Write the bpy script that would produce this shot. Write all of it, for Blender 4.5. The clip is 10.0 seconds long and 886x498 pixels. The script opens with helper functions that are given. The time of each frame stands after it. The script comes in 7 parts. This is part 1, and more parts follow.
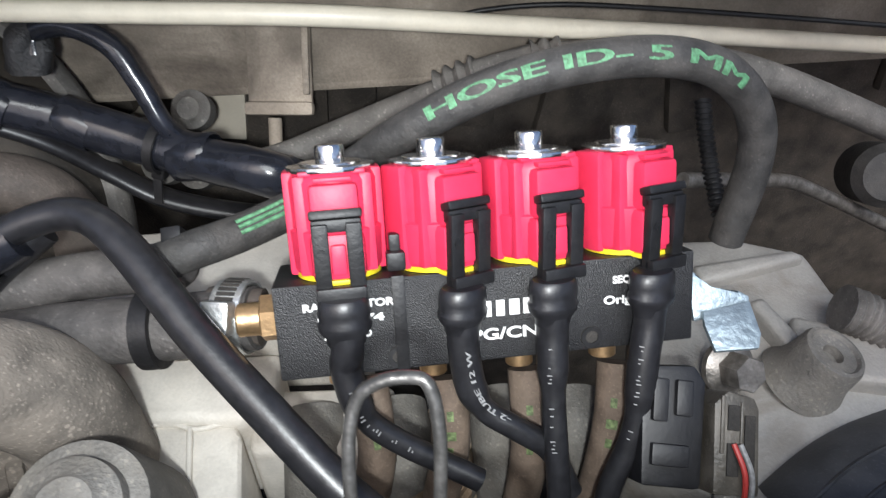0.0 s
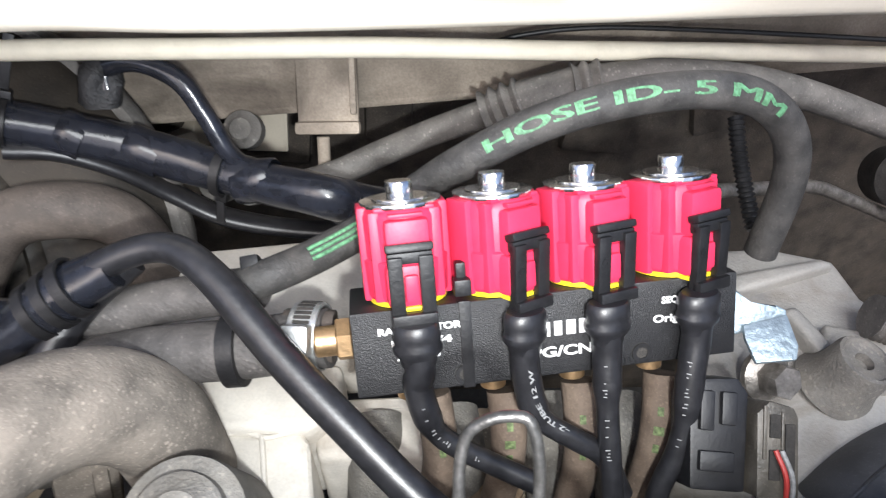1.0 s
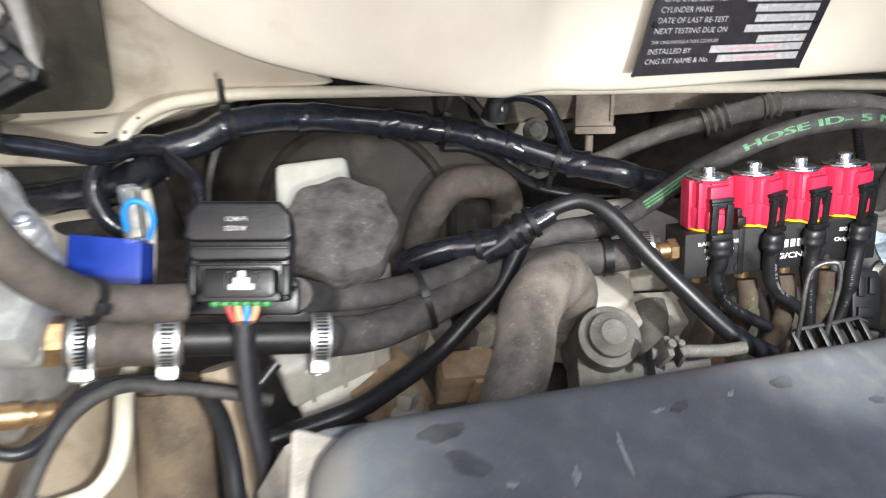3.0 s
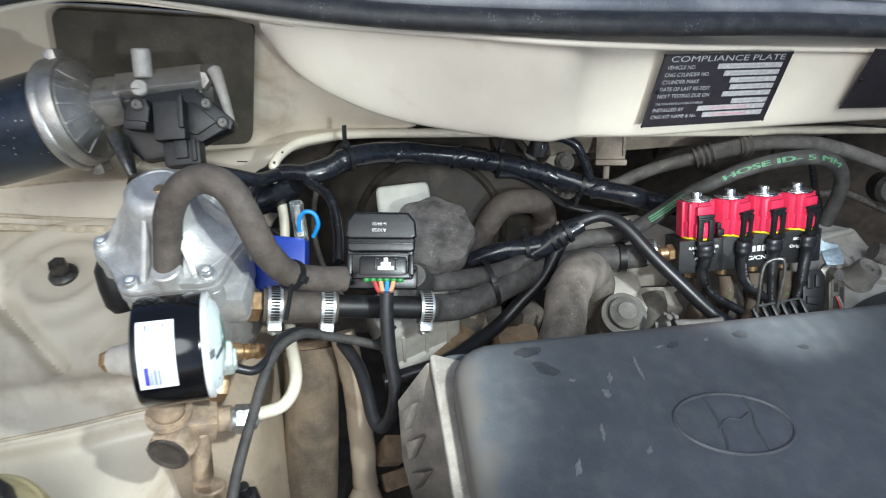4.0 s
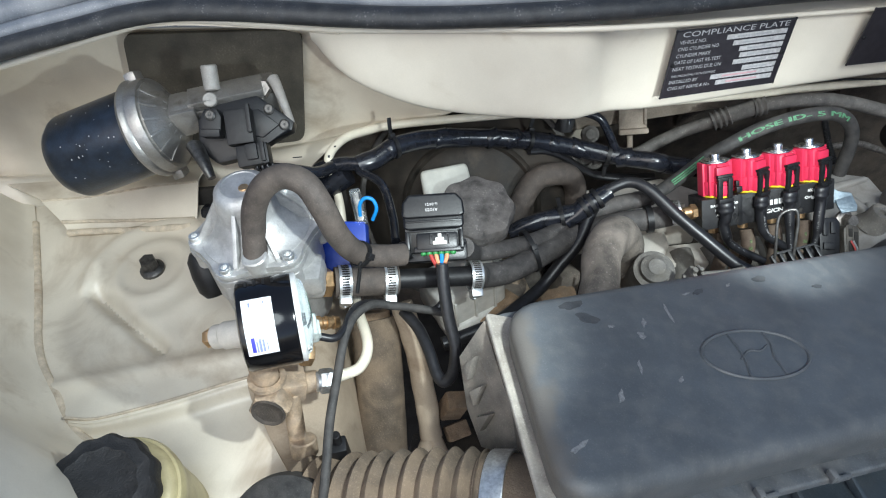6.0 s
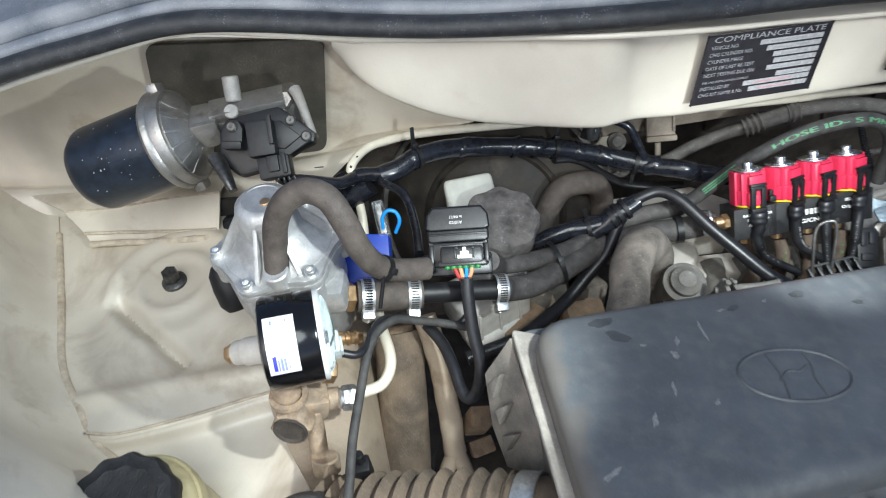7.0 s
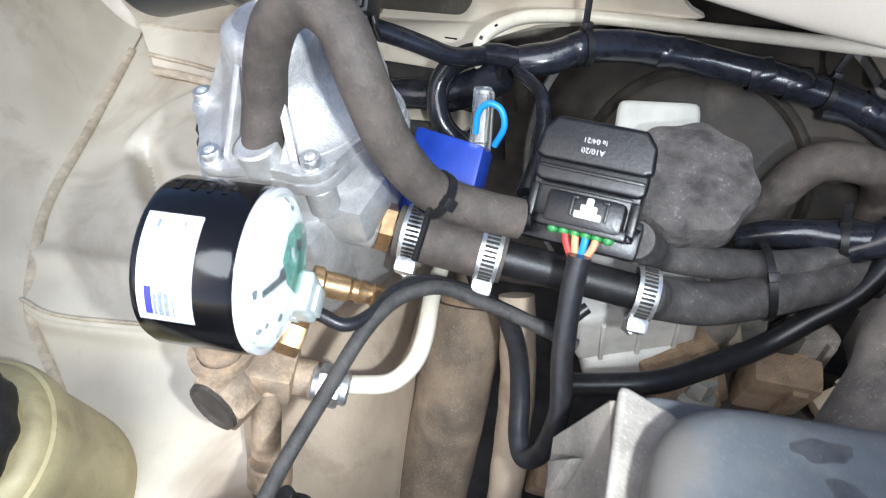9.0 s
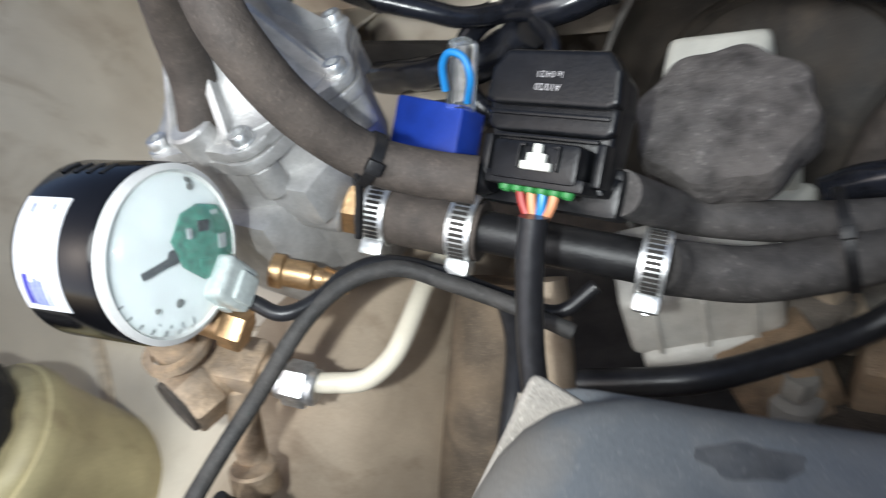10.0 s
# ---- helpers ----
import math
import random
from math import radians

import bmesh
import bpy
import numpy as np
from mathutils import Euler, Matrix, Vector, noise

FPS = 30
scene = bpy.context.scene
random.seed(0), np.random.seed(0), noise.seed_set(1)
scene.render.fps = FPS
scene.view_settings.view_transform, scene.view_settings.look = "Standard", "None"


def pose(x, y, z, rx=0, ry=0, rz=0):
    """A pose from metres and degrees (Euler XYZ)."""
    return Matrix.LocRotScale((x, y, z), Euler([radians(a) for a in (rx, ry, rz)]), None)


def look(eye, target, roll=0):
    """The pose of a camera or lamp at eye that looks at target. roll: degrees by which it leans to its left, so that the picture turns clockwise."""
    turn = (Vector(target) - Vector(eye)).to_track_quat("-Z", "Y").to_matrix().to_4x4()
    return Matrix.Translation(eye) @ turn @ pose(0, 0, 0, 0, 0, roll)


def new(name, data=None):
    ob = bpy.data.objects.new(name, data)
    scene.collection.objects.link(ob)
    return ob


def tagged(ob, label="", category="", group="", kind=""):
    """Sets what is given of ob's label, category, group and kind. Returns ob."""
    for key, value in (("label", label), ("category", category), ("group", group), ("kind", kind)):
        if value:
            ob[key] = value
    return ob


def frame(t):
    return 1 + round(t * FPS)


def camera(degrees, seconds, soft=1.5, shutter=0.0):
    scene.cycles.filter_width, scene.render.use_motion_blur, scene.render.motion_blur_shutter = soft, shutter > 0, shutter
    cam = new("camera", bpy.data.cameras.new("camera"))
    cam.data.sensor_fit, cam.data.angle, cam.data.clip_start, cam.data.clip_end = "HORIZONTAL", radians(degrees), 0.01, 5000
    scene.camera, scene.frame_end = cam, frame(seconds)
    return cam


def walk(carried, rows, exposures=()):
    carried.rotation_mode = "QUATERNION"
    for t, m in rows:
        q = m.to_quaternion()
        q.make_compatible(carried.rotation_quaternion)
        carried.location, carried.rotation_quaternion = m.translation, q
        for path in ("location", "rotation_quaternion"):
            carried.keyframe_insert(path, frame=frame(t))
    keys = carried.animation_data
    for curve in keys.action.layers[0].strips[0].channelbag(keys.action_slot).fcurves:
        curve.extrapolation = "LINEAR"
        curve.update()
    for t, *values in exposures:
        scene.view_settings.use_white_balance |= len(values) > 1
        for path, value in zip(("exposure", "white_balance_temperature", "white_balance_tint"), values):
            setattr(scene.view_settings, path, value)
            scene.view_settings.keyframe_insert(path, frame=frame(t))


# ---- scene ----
cam = camera(65.7, 10.0, soft=1.1, shutter=0.5)
PATH = [
    (0, (0.0145, 0.0906, 1.1057), (0.0166, 0.4024, 0.8168), 0.52),
    (0.5, (0.0059, 0.0897, 1.1147), (0.0059, 0.4047, 0.8295), 0.50),
    (1, (-0.0017, 0.0884, 1.1257), (-0.0043, 0.3926, 0.8290), -0.95),
    (1.5, (-0.0238, 0.0715, 1.1438), (-0.0323, 0.3801, 0.8518), -0.79),
    (2, (-0.0782, 0.0338, 1.1697), (-0.0852, 0.3342, 0.8691), -0.02),
    (2.5, (-0.1300, -0.0040, 1.2106), (-0.1272, 0.2865, 0.9004), -0.32),
    (3, (-0.1683, -0.0542, 1.2515), (-0.1676, 0.2378, 0.9427), -0.46),
    (3.2, (-0.1845, -0.0780, 1.2734), (-0.1839, 0.2121, 0.9627), 0.24),
    (4.3, (-0.2210, -0.1888, 1.3618), (-0.2231, 0.1141, 1.0636), -0.33),
    (4.5, (-0.2261, -0.2014, 1.3671), (-0.2271, 0.1013, 1.0688), -2.66),
    (5, (-0.2202, -0.2079, 1.3690), (-0.2282, 0.0780, 1.0547), -5.32),
    (5.5, (-0.2253, -0.2100, 1.3740), (-0.2417, 0.0767, 1.0607), -6.76),
    (5.7, (-0.2253, -0.2079, 1.3814), (-0.2427, 0.0806, 1.0698), -6.71),
    (6.8, (-0.2295, -0.2032, 1.3889), (-0.2564, 0.0894, 1.0817), -7.68),
    (7, (-0.2287, -0.1922, 1.3839), (-0.2598, 0.0997, 1.0765), -8.45),
    (7.5, (-0.2414, -0.1266, 1.3474), (-0.2835, 0.1548, 1.0317), -10.66),
    (8, (-0.2439, -0.0652, 1.3024), (-0.3040, 0.1871, 0.9657), -14.37),
    (8.5, (-0.2303, -0.0440, 1.2406), (-0.3298, 0.2077, 0.9130), -10.03),
    (9, (-0.2091, -0.0468, 1.2247), (-0.3534, 0.1965, 0.9074), -9.27),
    (9.3, (-0.1820, -0.0580, 1.2140), (-0.3490, 0.1808, 0.9114), -14.3),
    (9.5, (-0.1641, -0.0414, 1.2160), (-0.3489, 0.1852, 0.9076), -19.15),
    (9.8, (-0.1550, -0.0170, 1.1800), (-0.3800, 0.2262, 0.8613), -21.8),
    (10, (-0.1487, 0.0024, 1.1680), (-0.3989, 0.1966, 0.8847), -28.21),
]
EXPOSURE = [(0, 0.27, 6330, 10.5), (0.5, 0.38, 6350, 12.0), (1.0, 0.72, 6400, 12.0), (1.5, 0.58, 6400, 12.0), (2.0, 0.55, 6500, 10.0), (2.5, 0.47, 6500, 10.0), (3.0, 0.26, 6650, 10), (3.2, 0.21, 6600, 9.5), (4.3, -0.20, 6080, 4.0), (4.6, -0.18, 6080, 4.0), (5.1, -0.11, 6080, 4.0), (5.7, -0.11, 6080, 4.0), (7.0, -0.06, 6120, 5.0), (7.5, 0.22, 6200, 6), (8.0, 0.40, 6180, 6.5), (8.6, 0.28, 6120, 9.5), (9, 0.25, 6000, 10), (9.3, 0.05, 6150, 10), (9.6, -0.13, 6250, 9.5), (10, -0.30, 6350, 9.5)]
walk(cam, [(t, look(eye, target, roll)) for t, eye, target, roll in PATH], EXPOSURE)

# ---- light: open shade under the raised bonnet; fixed spots replace the camera's torch ----
world = bpy.data.worlds.new("world")
scene.world = world
world.use_nodes = True
wn = world.node_tree.nodes
sky = wn.new("ShaderNodeTexSky")
sky.sky_type = "NISHITA"
sky.sun_disc = False
sky.air_density, sky.dust_density, sky.ozone_density = 0.6, 2.0, 0.8
sky.sun_elevation, sky.sun_rotation = radians(42), radians(200)
world.node_tree.links.new(sky.outputs[0], wn["Background"].inputs[0])
wn["Background"].inputs[1].default_value = 0.18

sun = new("sun", bpy.data.lights.new("sun", "SUN"))
sun.data.energy, sun.data.angle, sun.data.color = 1.9, radians(32), (0.97, 1.0, 0.98)
sun.matrix_world = look((0.25, -0.85, 2.5), (-0.1, 0.2, 1.0))


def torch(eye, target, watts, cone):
    ob = new("torch_stand_in", bpy.data.lights.new("torch_stand_in", "SPOT"))
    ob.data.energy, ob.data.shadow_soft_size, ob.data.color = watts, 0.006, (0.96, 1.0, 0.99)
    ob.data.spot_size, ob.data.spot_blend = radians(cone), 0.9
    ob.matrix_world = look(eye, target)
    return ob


# added fixed lamps; the torch itself travels with the camera
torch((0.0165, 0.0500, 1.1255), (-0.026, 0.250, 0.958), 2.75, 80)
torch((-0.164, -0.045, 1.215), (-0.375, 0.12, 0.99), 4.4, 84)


# ---- materials ----
def mat(name, color, rough=0.6, metal=0.0, vary=0.25, scale=60.0, bump=0.2, dust=0.0, dust_color=(0.30, 0.24, 0.18), dust_scale=18.0, coat=0.0, spec=0.5, grain=850.0, trans=0.0, specks=0.0, weave=0.0, stain=None):
    """A worn surface: base colour broken up at two scales, a patchy layer of dust, fine relief."""
    m = bpy.data.materials.new(name)
    m.use_nodes = True
    nt = m.node_tree
    n, l = nt.nodes, nt.links.new
    p = n["Principled BSDF"]
    co = n.new("ShaderNodeTexCoord")
    obi = n.new("ShaderNodeObjectInfo")
    shift = n.new("ShaderNodeVectorMath")
    shift.operation = "MULTIPLY_ADD"
    l(obi.outputs["Random"], shift.inputs[0])
    shift.inputs[1].default_value = (7.0, 3.0, 5.0)
    l(co.outputs["Object"], shift.inputs[2])
    big, fine, patch = (n.new("ShaderNodeTexNoise") for _ in range(3))
    for tex, sc, det in ((big, scale * 2.5, 6.0), (fine, grain, 4.0), (patch, dust_scale * 3.0, 9.0)):
        tex.inputs["Scale"].default_value, tex.inputs["Detail"].default_value = sc, det
        l(shift.outputs[0], tex.inputs["Vector"])
    ramp = n.new("ShaderNodeMapRange")
    ramp.inputs[1].default_value, ramp.inputs[2].default_value = 0.36, 0.64
    ramp.inputs[3].default_value, ramp.inputs[4].default_value = 1.0 - vary, 1.0 + vary
    l(big.outputs[0], ramp.inputs[0])
    ramp2 = n.new("ShaderNodeMapRange")
    ramp2.inputs[1].default_value, ramp2.inputs[2].default_value = 0.3, 0.7
    ramp2.inputs[3].default_value, ramp2.inputs[4].default_value = 1.0 - vary * 0.5, 1.0 + vary * 0.5
    l(fine.outputs[0], ramp2.inputs[0])
    mul = n.new("ShaderNodeMath")
    mul.operation = "MULTIPLY"
    l(ramp.outputs[0], mul.inputs[0])
    l(ramp2.outputs[0], mul.inputs[1])
    base = n.new("ShaderNodeVectorMath")
    base.operation = "SCALE"
    base.inputs[0].default_value = color
    l(mul.outputs[0], base.inputs["Scale"])
    last = base.outputs[0]
    r_out = None
    if dust > 0:
        mask = n.new("ShaderNodeMapRange")
        mask.inputs[1].default_value, mask.inputs[2].default_value = 0.52 - dust * 0.25, 0.76 - dust * 0.20
        mask.inputs[3].default_value, mask.inputs[4].default_value = dust * 0.2, min(1.0, dust * 1.25)
        l(patch.outputs[0], mask.inputs[0])
        mix = n.new("ShaderNodeMix")
        mix.data_type = "RGBA"
        l(mask.outputs[0], mix.inputs["Factor"])
        l(last, mix.inputs["A"])
        mix.inputs["B"].default_value = (*dust_color, 1)
        last = mix.outputs["Result"]
        speck = n.new("ShaderNodeTexNoise")
        speck.inputs["Scale"].default_value, speck.inputs["Detail"].default_value = 1000.0, 3.0
        l(shift.outputs[0], speck.inputs["Vector"])
        sm = n.new("ShaderNodeMapRange")
        sm.inputs[1].default_value, sm.inputs[2].default_value = 0.60, 0.70
        sm.inputs[3].default_value, sm.inputs[4].default_value = 0.0, min(0.4, dust * 0.6)
        l(speck.outputs[0], sm.inputs[0])
        mix2 = n.new("ShaderNodeMix")
        mix2.data_type = "RGBA"
        l(sm.outputs[0], mix2.inputs["Factor"])
        l(last, mix2.inputs["A"])
        mix2.inputs["B"].default_value = (*[min(0.8, c * 1.5) for c in dust_color], 1)
        last = mix2.outputs["Result"]
        if specks > 0:
            vor = n.new("ShaderNodeTexVoronoi")
            vor.inputs["Scale"].default_value = 420.0
            l(shift.outputs[0], vor.inputs["Vector"])
            size = n.new("ShaderNodeMapRange")
            size.inputs[1].default_value, size.inputs[2].default_value = 0.42, 0.68
            size.inputs[3].default_value, size.inputs[4].default_value = 0.02, 0.34
            l(big.outputs[0], size.inputs[0])
            less = n.new("ShaderNodeMath")
            less.operation = "SUBTRACT"
            l(size.outputs[0], less.inputs[0])
            l(vor.outputs["Distance"], less.inputs[1])
            edge = n.new("ShaderNodeMapRange")
            edge.inputs[1].default_value, edge.inputs[2].default_value = -0.03, 0.06
            edge.inputs[3].default_value, edge.inputs[4].default_value = 0.0, specks
            l(less.outputs[0], edge.inputs[0])
            mix3 = n.new("ShaderNodeMix")
            mix3.data_type = "RGBA"
            l(edge.outputs[0], mix3.inputs["Factor"])
            l(last, mix3.inputs["A"])
            mix3.inputs["B"].default_value = (*[min(0.8, c * 1.9) for c in dust_color], 1)
            last = mix3.outputs["Result"]
        rr = n.new("ShaderNodeMapRange")
        rr.inputs[3].default_value, rr.inputs[4].default_value = rough, min(1.0, rough + 0.35)
        l(mask.outputs[0], rr.inputs[0])
        r_out = rr.outputs[0]
    if stain:
        s_color, s_scale, s_amount, s_low = stain
        blot = n.new("ShaderNodeTexNoise")
        blot.inputs["Scale"].default_value, blot.inputs["Detail"].default_value, blot.inputs["Roughness"].default_value = s_scale, 12.0, 0.62
        blot.inputs["Distortion"].default_value = 0.6
        l(shift.outputs[0], blot.inputs["Vector"])
        bm_ = n.new("ShaderNodeMapRange")
        bm_.inputs[1].default_value, bm_.inputs[2].default_value = s_low, s_low + 0.16
        bm_.inputs[3].default_value, bm_.inputs[4].default_value = 0.0, s_amount
        l(blot.outputs[0], bm_.inputs[0])
        mix4 = n.new("ShaderNodeMix")
        mix4.data_type = "RGBA"
        l(bm_.outputs[0], mix4.inputs["Factor"])
        l(last, mix4.inputs["A"])
        mix4.inputs["B"].default_value = (*s_color, 1)
        last = mix4.outputs["Result"]
    l(last, p.inputs["Base Color"])
    p.inputs["Metallic"].default_value = metal
    p.inputs["Roughness"].default_value = rough
    if r_out:
        l(r_out, p.inputs["Roughness"])
    p.inputs["Specular IOR Level"].default_value = spec
    p.inputs["Coat Weight"].default_value = coat
    p.inputs["Coat Roughness"].default_value = 0.15
    p.inputs["Transmission Weight"].default_value = trans
    if bump > 0:
        b = n.new("ShaderNodeBump")
        b.inputs["Strength"].default_value, b.inputs["Distance"].default_value = bump, 0.0012
        add = n.new("ShaderNodeMath")
        add.operation = "ADD"
        l(fine.outputs[0], add.inputs[0])
        l(big.outputs[0], add.inputs[1])
        height = add.outputs[0]
        if weave > 0:
            wave = n.new("ShaderNodeTexWave")
            wave.bands_direction = "DIAGONAL"
            wave.inputs["Scale"].default_value, wave.inputs["Distortion"].default_value = 170.0, 0.6
            l(co.outputs["Object"], wave.inputs["Vector"])
            both = n.new("ShaderNodeMath")
            both.operation = "MULTIPLY_ADD"
            l(wave.outputs[1], both.inputs[0])
            both.inputs[1].default_value = weave
            l(height, both.inputs[2])
            height = both.outputs[0]
        l(height, b.inputs["Height"])
        l(b.outputs[0], p.inputs["Normal"])
    return m


PAINT = mat("cream_paint", (0.70, 0.635, 0.525), 0.36, vary=0.05, scale=9, bump=0.04, dust=0.30, dust_color=(0.46, 0.38, 0.29), dust_scale=6, coat=0.2, stain=((0.27, 0.185, 0.11), 11.0, 0.58, 0.525))
PAINT_W = mat("white_paint", (0.70, 0.645, 0.545), 0.3, vary=0.04, scale=9, bump=0.02, dust=0.14, dust_color=(0.46, 0.37, 0.27), dust_scale=8, coat=0.3, stain=((0.34, 0.25, 0.16), 16.0, 0.3, 0.60))
SEALER = mat("seam_sealer", (0.56, 0.475, 0.365), 0.7, vary=0.15, scale=60, bump=0.3, stain=((0.28, 0.19, 0.115), 30.0, 0.6, 0.54))
DIRTY = mat("dirty_bulkhead", (0.35, 0.298, 0.24), 0.72, vary=0.3, scale=12, bump=0.22, dust=0.5, dust_color=(0.15, 0.123, 0.098), dust_scale=7, specks=0.12, stain=((0.055, 0.042, 0.032), 16.0, 0.8, 0.55))
TAPE = mat("black_tape", (0.012, 0.0135, 0.019), 0.21, vary=0.3, scale=50, bump=0.12, spec=0.5, dust=0.06, dust_color=(0.096, 0.090, 0.084), dust_scale=40, grain=200)
SLEEVE = mat("shrink_sleeve", (0.013, 0.013, 0.015), 0.36, vary=0.25, scale=120, bump=0.05, dust=0.05, dust_color=(0.088, 0.085, 0.082), dust_scale=60)
PLASTIC = mat("black_plastic", (0.0085, 0.0085, 0.0095), 0.45, vary=0.25, scale=80, bump=0.12, spec=0.4, dust=0.06, dust_color=(0.106, 0.100, 0.094), dust_scale=45)
RUBBER = mat("rubber_hose", (0.030, 0.029, 0.028), 0.62, vary=0.35, scale=70, bump=0.3, dust=0.35, dust_color=(0.104, 0.095, 0.086), dust_scale=30)
RUBBER_D = mat("dusty_rubber", (0.095, 0.083, 0.071), 0.85, vary=0.3, scale=40, bump=0.35, dust=0.65, dust_color=(0.285, 0.245, 0.205), dust_scale=17, specks=0.3, stain=((0.07, 0.058, 0.049), 30.0, 0.5, 0.56))
RUBBER_B = mat("brown_rubber", (0.058, 0.047, 0.040), 0.7, vary=0.25, scale=60, bump=0.3, dust=0.34, dust_color=(0.132, 0.107, 0.088), dust_scale=22, specks=0.1)
GREYHOSE = mat("grey_pipe_cover", (0.10, 0.095, 0.088), 0.7, vary=0.25, scale=60, bump=0.3, dust=0.4, dust_color=(0.208, 0.190, 0.172), specks=0.35)
ALU = mat("cast_aluminium", (0.34, 0.33, 0.31), 0.6, metal=0.45, vary=0.15, scale=45, bump=0.35, dust=0.45, dust_color=(0.310, 0.280, 0.250), dust_scale=20)
ALU_N = mat("new_aluminium", (0.50, 0.495, 0.485), 0.42, metal=0.5, vary=0.14, scale=50, bump=0.22, grain=900, dust=0.15, dust_color=(0.36, 0.34, 0.31), dust_scale=30)
STEEL = mat("bright_steel", (0.72, 0.71, 0.69), 0.2, metal=1.0, vary=0.12, scale=120, bump=0.05)
DULLSTEEL = mat("dull_steel", (0.30, 0.28, 0.26), 0.42, metal=0.8, vary=0.3, scale=90, bump=0.2, dust=0.3, dust_color=(0.184, 0.160, 0.136))
ZINC = mat("zinc_plate", (0.74, 0.75, 0.745), 0.38, metal=0.9, vary=0.15, scale=150, bump=0.15)
BRASS = mat("brass", (0.56, 0.37, 0.20), 0.4, metal=0.9, vary=0.18, scale=90, bump=0.1)
BRONZE = mat("dirty_brass", (0.46, 0.345, 0.235), 0.6, metal=0.5, vary=0.25, scale=60, bump=0.3, dust=0.45, dust_color=(0.328, 0.280, 0.232), dust_scale=40)
RED = mat("red_plastic", (0.60, 0.030, 0.078), 0.42, vary=0.06, scale=60, bump=0.05, spec=0.32)
YELLOW = mat("yellow_seal", (0.75, 0.58, 0.02), 0.5, vary=0.1, bump=0.05)
RAILB = mat("black_textured_paint", (0.012, 0.012, 0.013), 0.40, vary=0.6, scale=900, bump=0.35, grain=2600)
WHITEPR = mat("white_print", (0.80, 0.80, 0.78), 0.6, vary=0.08, bump=0.0)
GREENPR = mat("green_print", (0.085, 0.24, 0.12), 0.6, vary=0.35, scale=300, bump=0.0, dust=0.25, dust_color=(0.10, 0.12, 0.085), dust_scale=90)
COVER = mat("grey_engine_cover", (0.089, 0.097, 0.105), 0.45, vary=0.12, scale=14, bump=0.16, dust=0.26, dust_color=(0.20, 0.195, 0.185), dust_scale=36, grain=900, stain=((0.175, 0.165, 0.15), 30.0, 0.35, 0.61))
COVER_D = mat("dusty_cover_edge", (0.085, 0.095, 0.105), 0.6, vary=0.25, scale=30, bump=0.2, dust=0.4, dust_color=(0.20, 0.195, 0.185), dust_scale=20)
STAIN = mat("dark_stain", (0.050, 0.053, 0.057), 0.5, vary=0.3, scale=40, bump=0.1, dust=0.35, dust_color=(0.11, 0.108, 0.105), dust_scale=40)
WPIPE = mat("white_coated_pipe", (0.74, 0.68, 0.55), 0.4, vary=0.05, scale=40, bump=0.04, dust=0.1, dust_color=(0.413, 0.340, 0.26), dust_scale=20, stain=((0.30, 0.22, 0.14), 30.0, 0.35, 0.62))
WPLASTIC = mat("white_plastic", (0.62, 0.62, 0.56), 0.45, vary=0.07, scale=30, bump=0.05, dust=0.2, dust_color=(0.393, 0.357, 0.309), dust_scale=18)
YPLASTIC = mat("yellowed_plastic", (0.52, 0.45, 0.245), 0.42, vary=0.1, scale=25, bump=0.05, dust=0.35, dust_color=(0.26, 0.19, 0.12), dust_scale=14, stain=((0.20, 0.135, 0.075), 22.0, 0.6, 0.52))
STONE = mat("dust_caked_cap", (0.085, 0.078, 0.074), 0.95, vary=0.4, scale=40, bump=1.0, spec=0.2, dust=0.5, dust_color=(0.16, 0.145, 0.135), dust_scale=30, grain=260, specks=0.35)
CAPBLK = mat("black_cap", (0.012, 0.012, 0.013), 0.6, vary=0.3, scale=60, bump=0.5, dust=0.12, dust_color=(0.067, 0.061, 0.058), dust_scale=30)
MOTOR = mat("navy_motor_paint", (0.010, 0.016, 0.027), 0.27, vary=0.35, scale=40, bump=0.12, dust=0.07, dust_color=(0.09, 0.09, 0.097), dust_scale=60)
FAINT = mat("faint_grey_print", (0.22, 0.22, 0.22), 0.6, vary=0.2, scale=300, bump=0.0)
SERVO = mat("dark_painted_steel", (0.016, 0.0145, 0.0125), 0.55, vary=0.35, scale=30, bump=0.15, spec=0.3, dust=0.42, dust_color=(0.068, 0.054, 0.041), dust_scale=10, stain=((0.095, 0.074, 0.054), 26.0, 0.5, 0.56))
SMOKED = mat("smoked_brown_plastic", (0.045, 0.040, 0.032), 0.35, vary=0.3, scale=60, bump=0.2, dust=0.4, dust_color=(0.17, 0.15, 0.125), dust_scale=30)
FLANGE = mat("dusty_pale_flange", (0.30, 0.275, 0.24), 0.75, vary=0.25, scale=25, bump=0.3, dust=0.5, dust_color=(0.52, 0.47, 0.40), dust_scale=16, stain=((0.12, 0.095, 0.072), 30.0, 0.6, 0.55))
ALU_D = mat("grimy_cast_aluminium", (0.15, 0.143, 0.132), 0.65, metal=0.3, vary=0.25, scale=40, bump=0.45, dust=0.5, dust_color=(0.22, 0.20, 0.17), dust_scale=25, specks=0.3)
BRKZ = mat("crumpled_zinc", (0.27, 0.33, 0.37), 0.42, metal=0.6, vary=0.15, scale=40, bump=0.35, grain=400)
LEG = mat("tan_dusty_paint", (0.46, 0.37, 0.275), 0.7, vary=0.12, scale=14, bump=0.15, dust=0.45, dust_color=(0.33, 0.255, 0.18), dust_scale=8, stain=((0.17, 0.115, 0.07), 20.0, 0.65, 0.54))
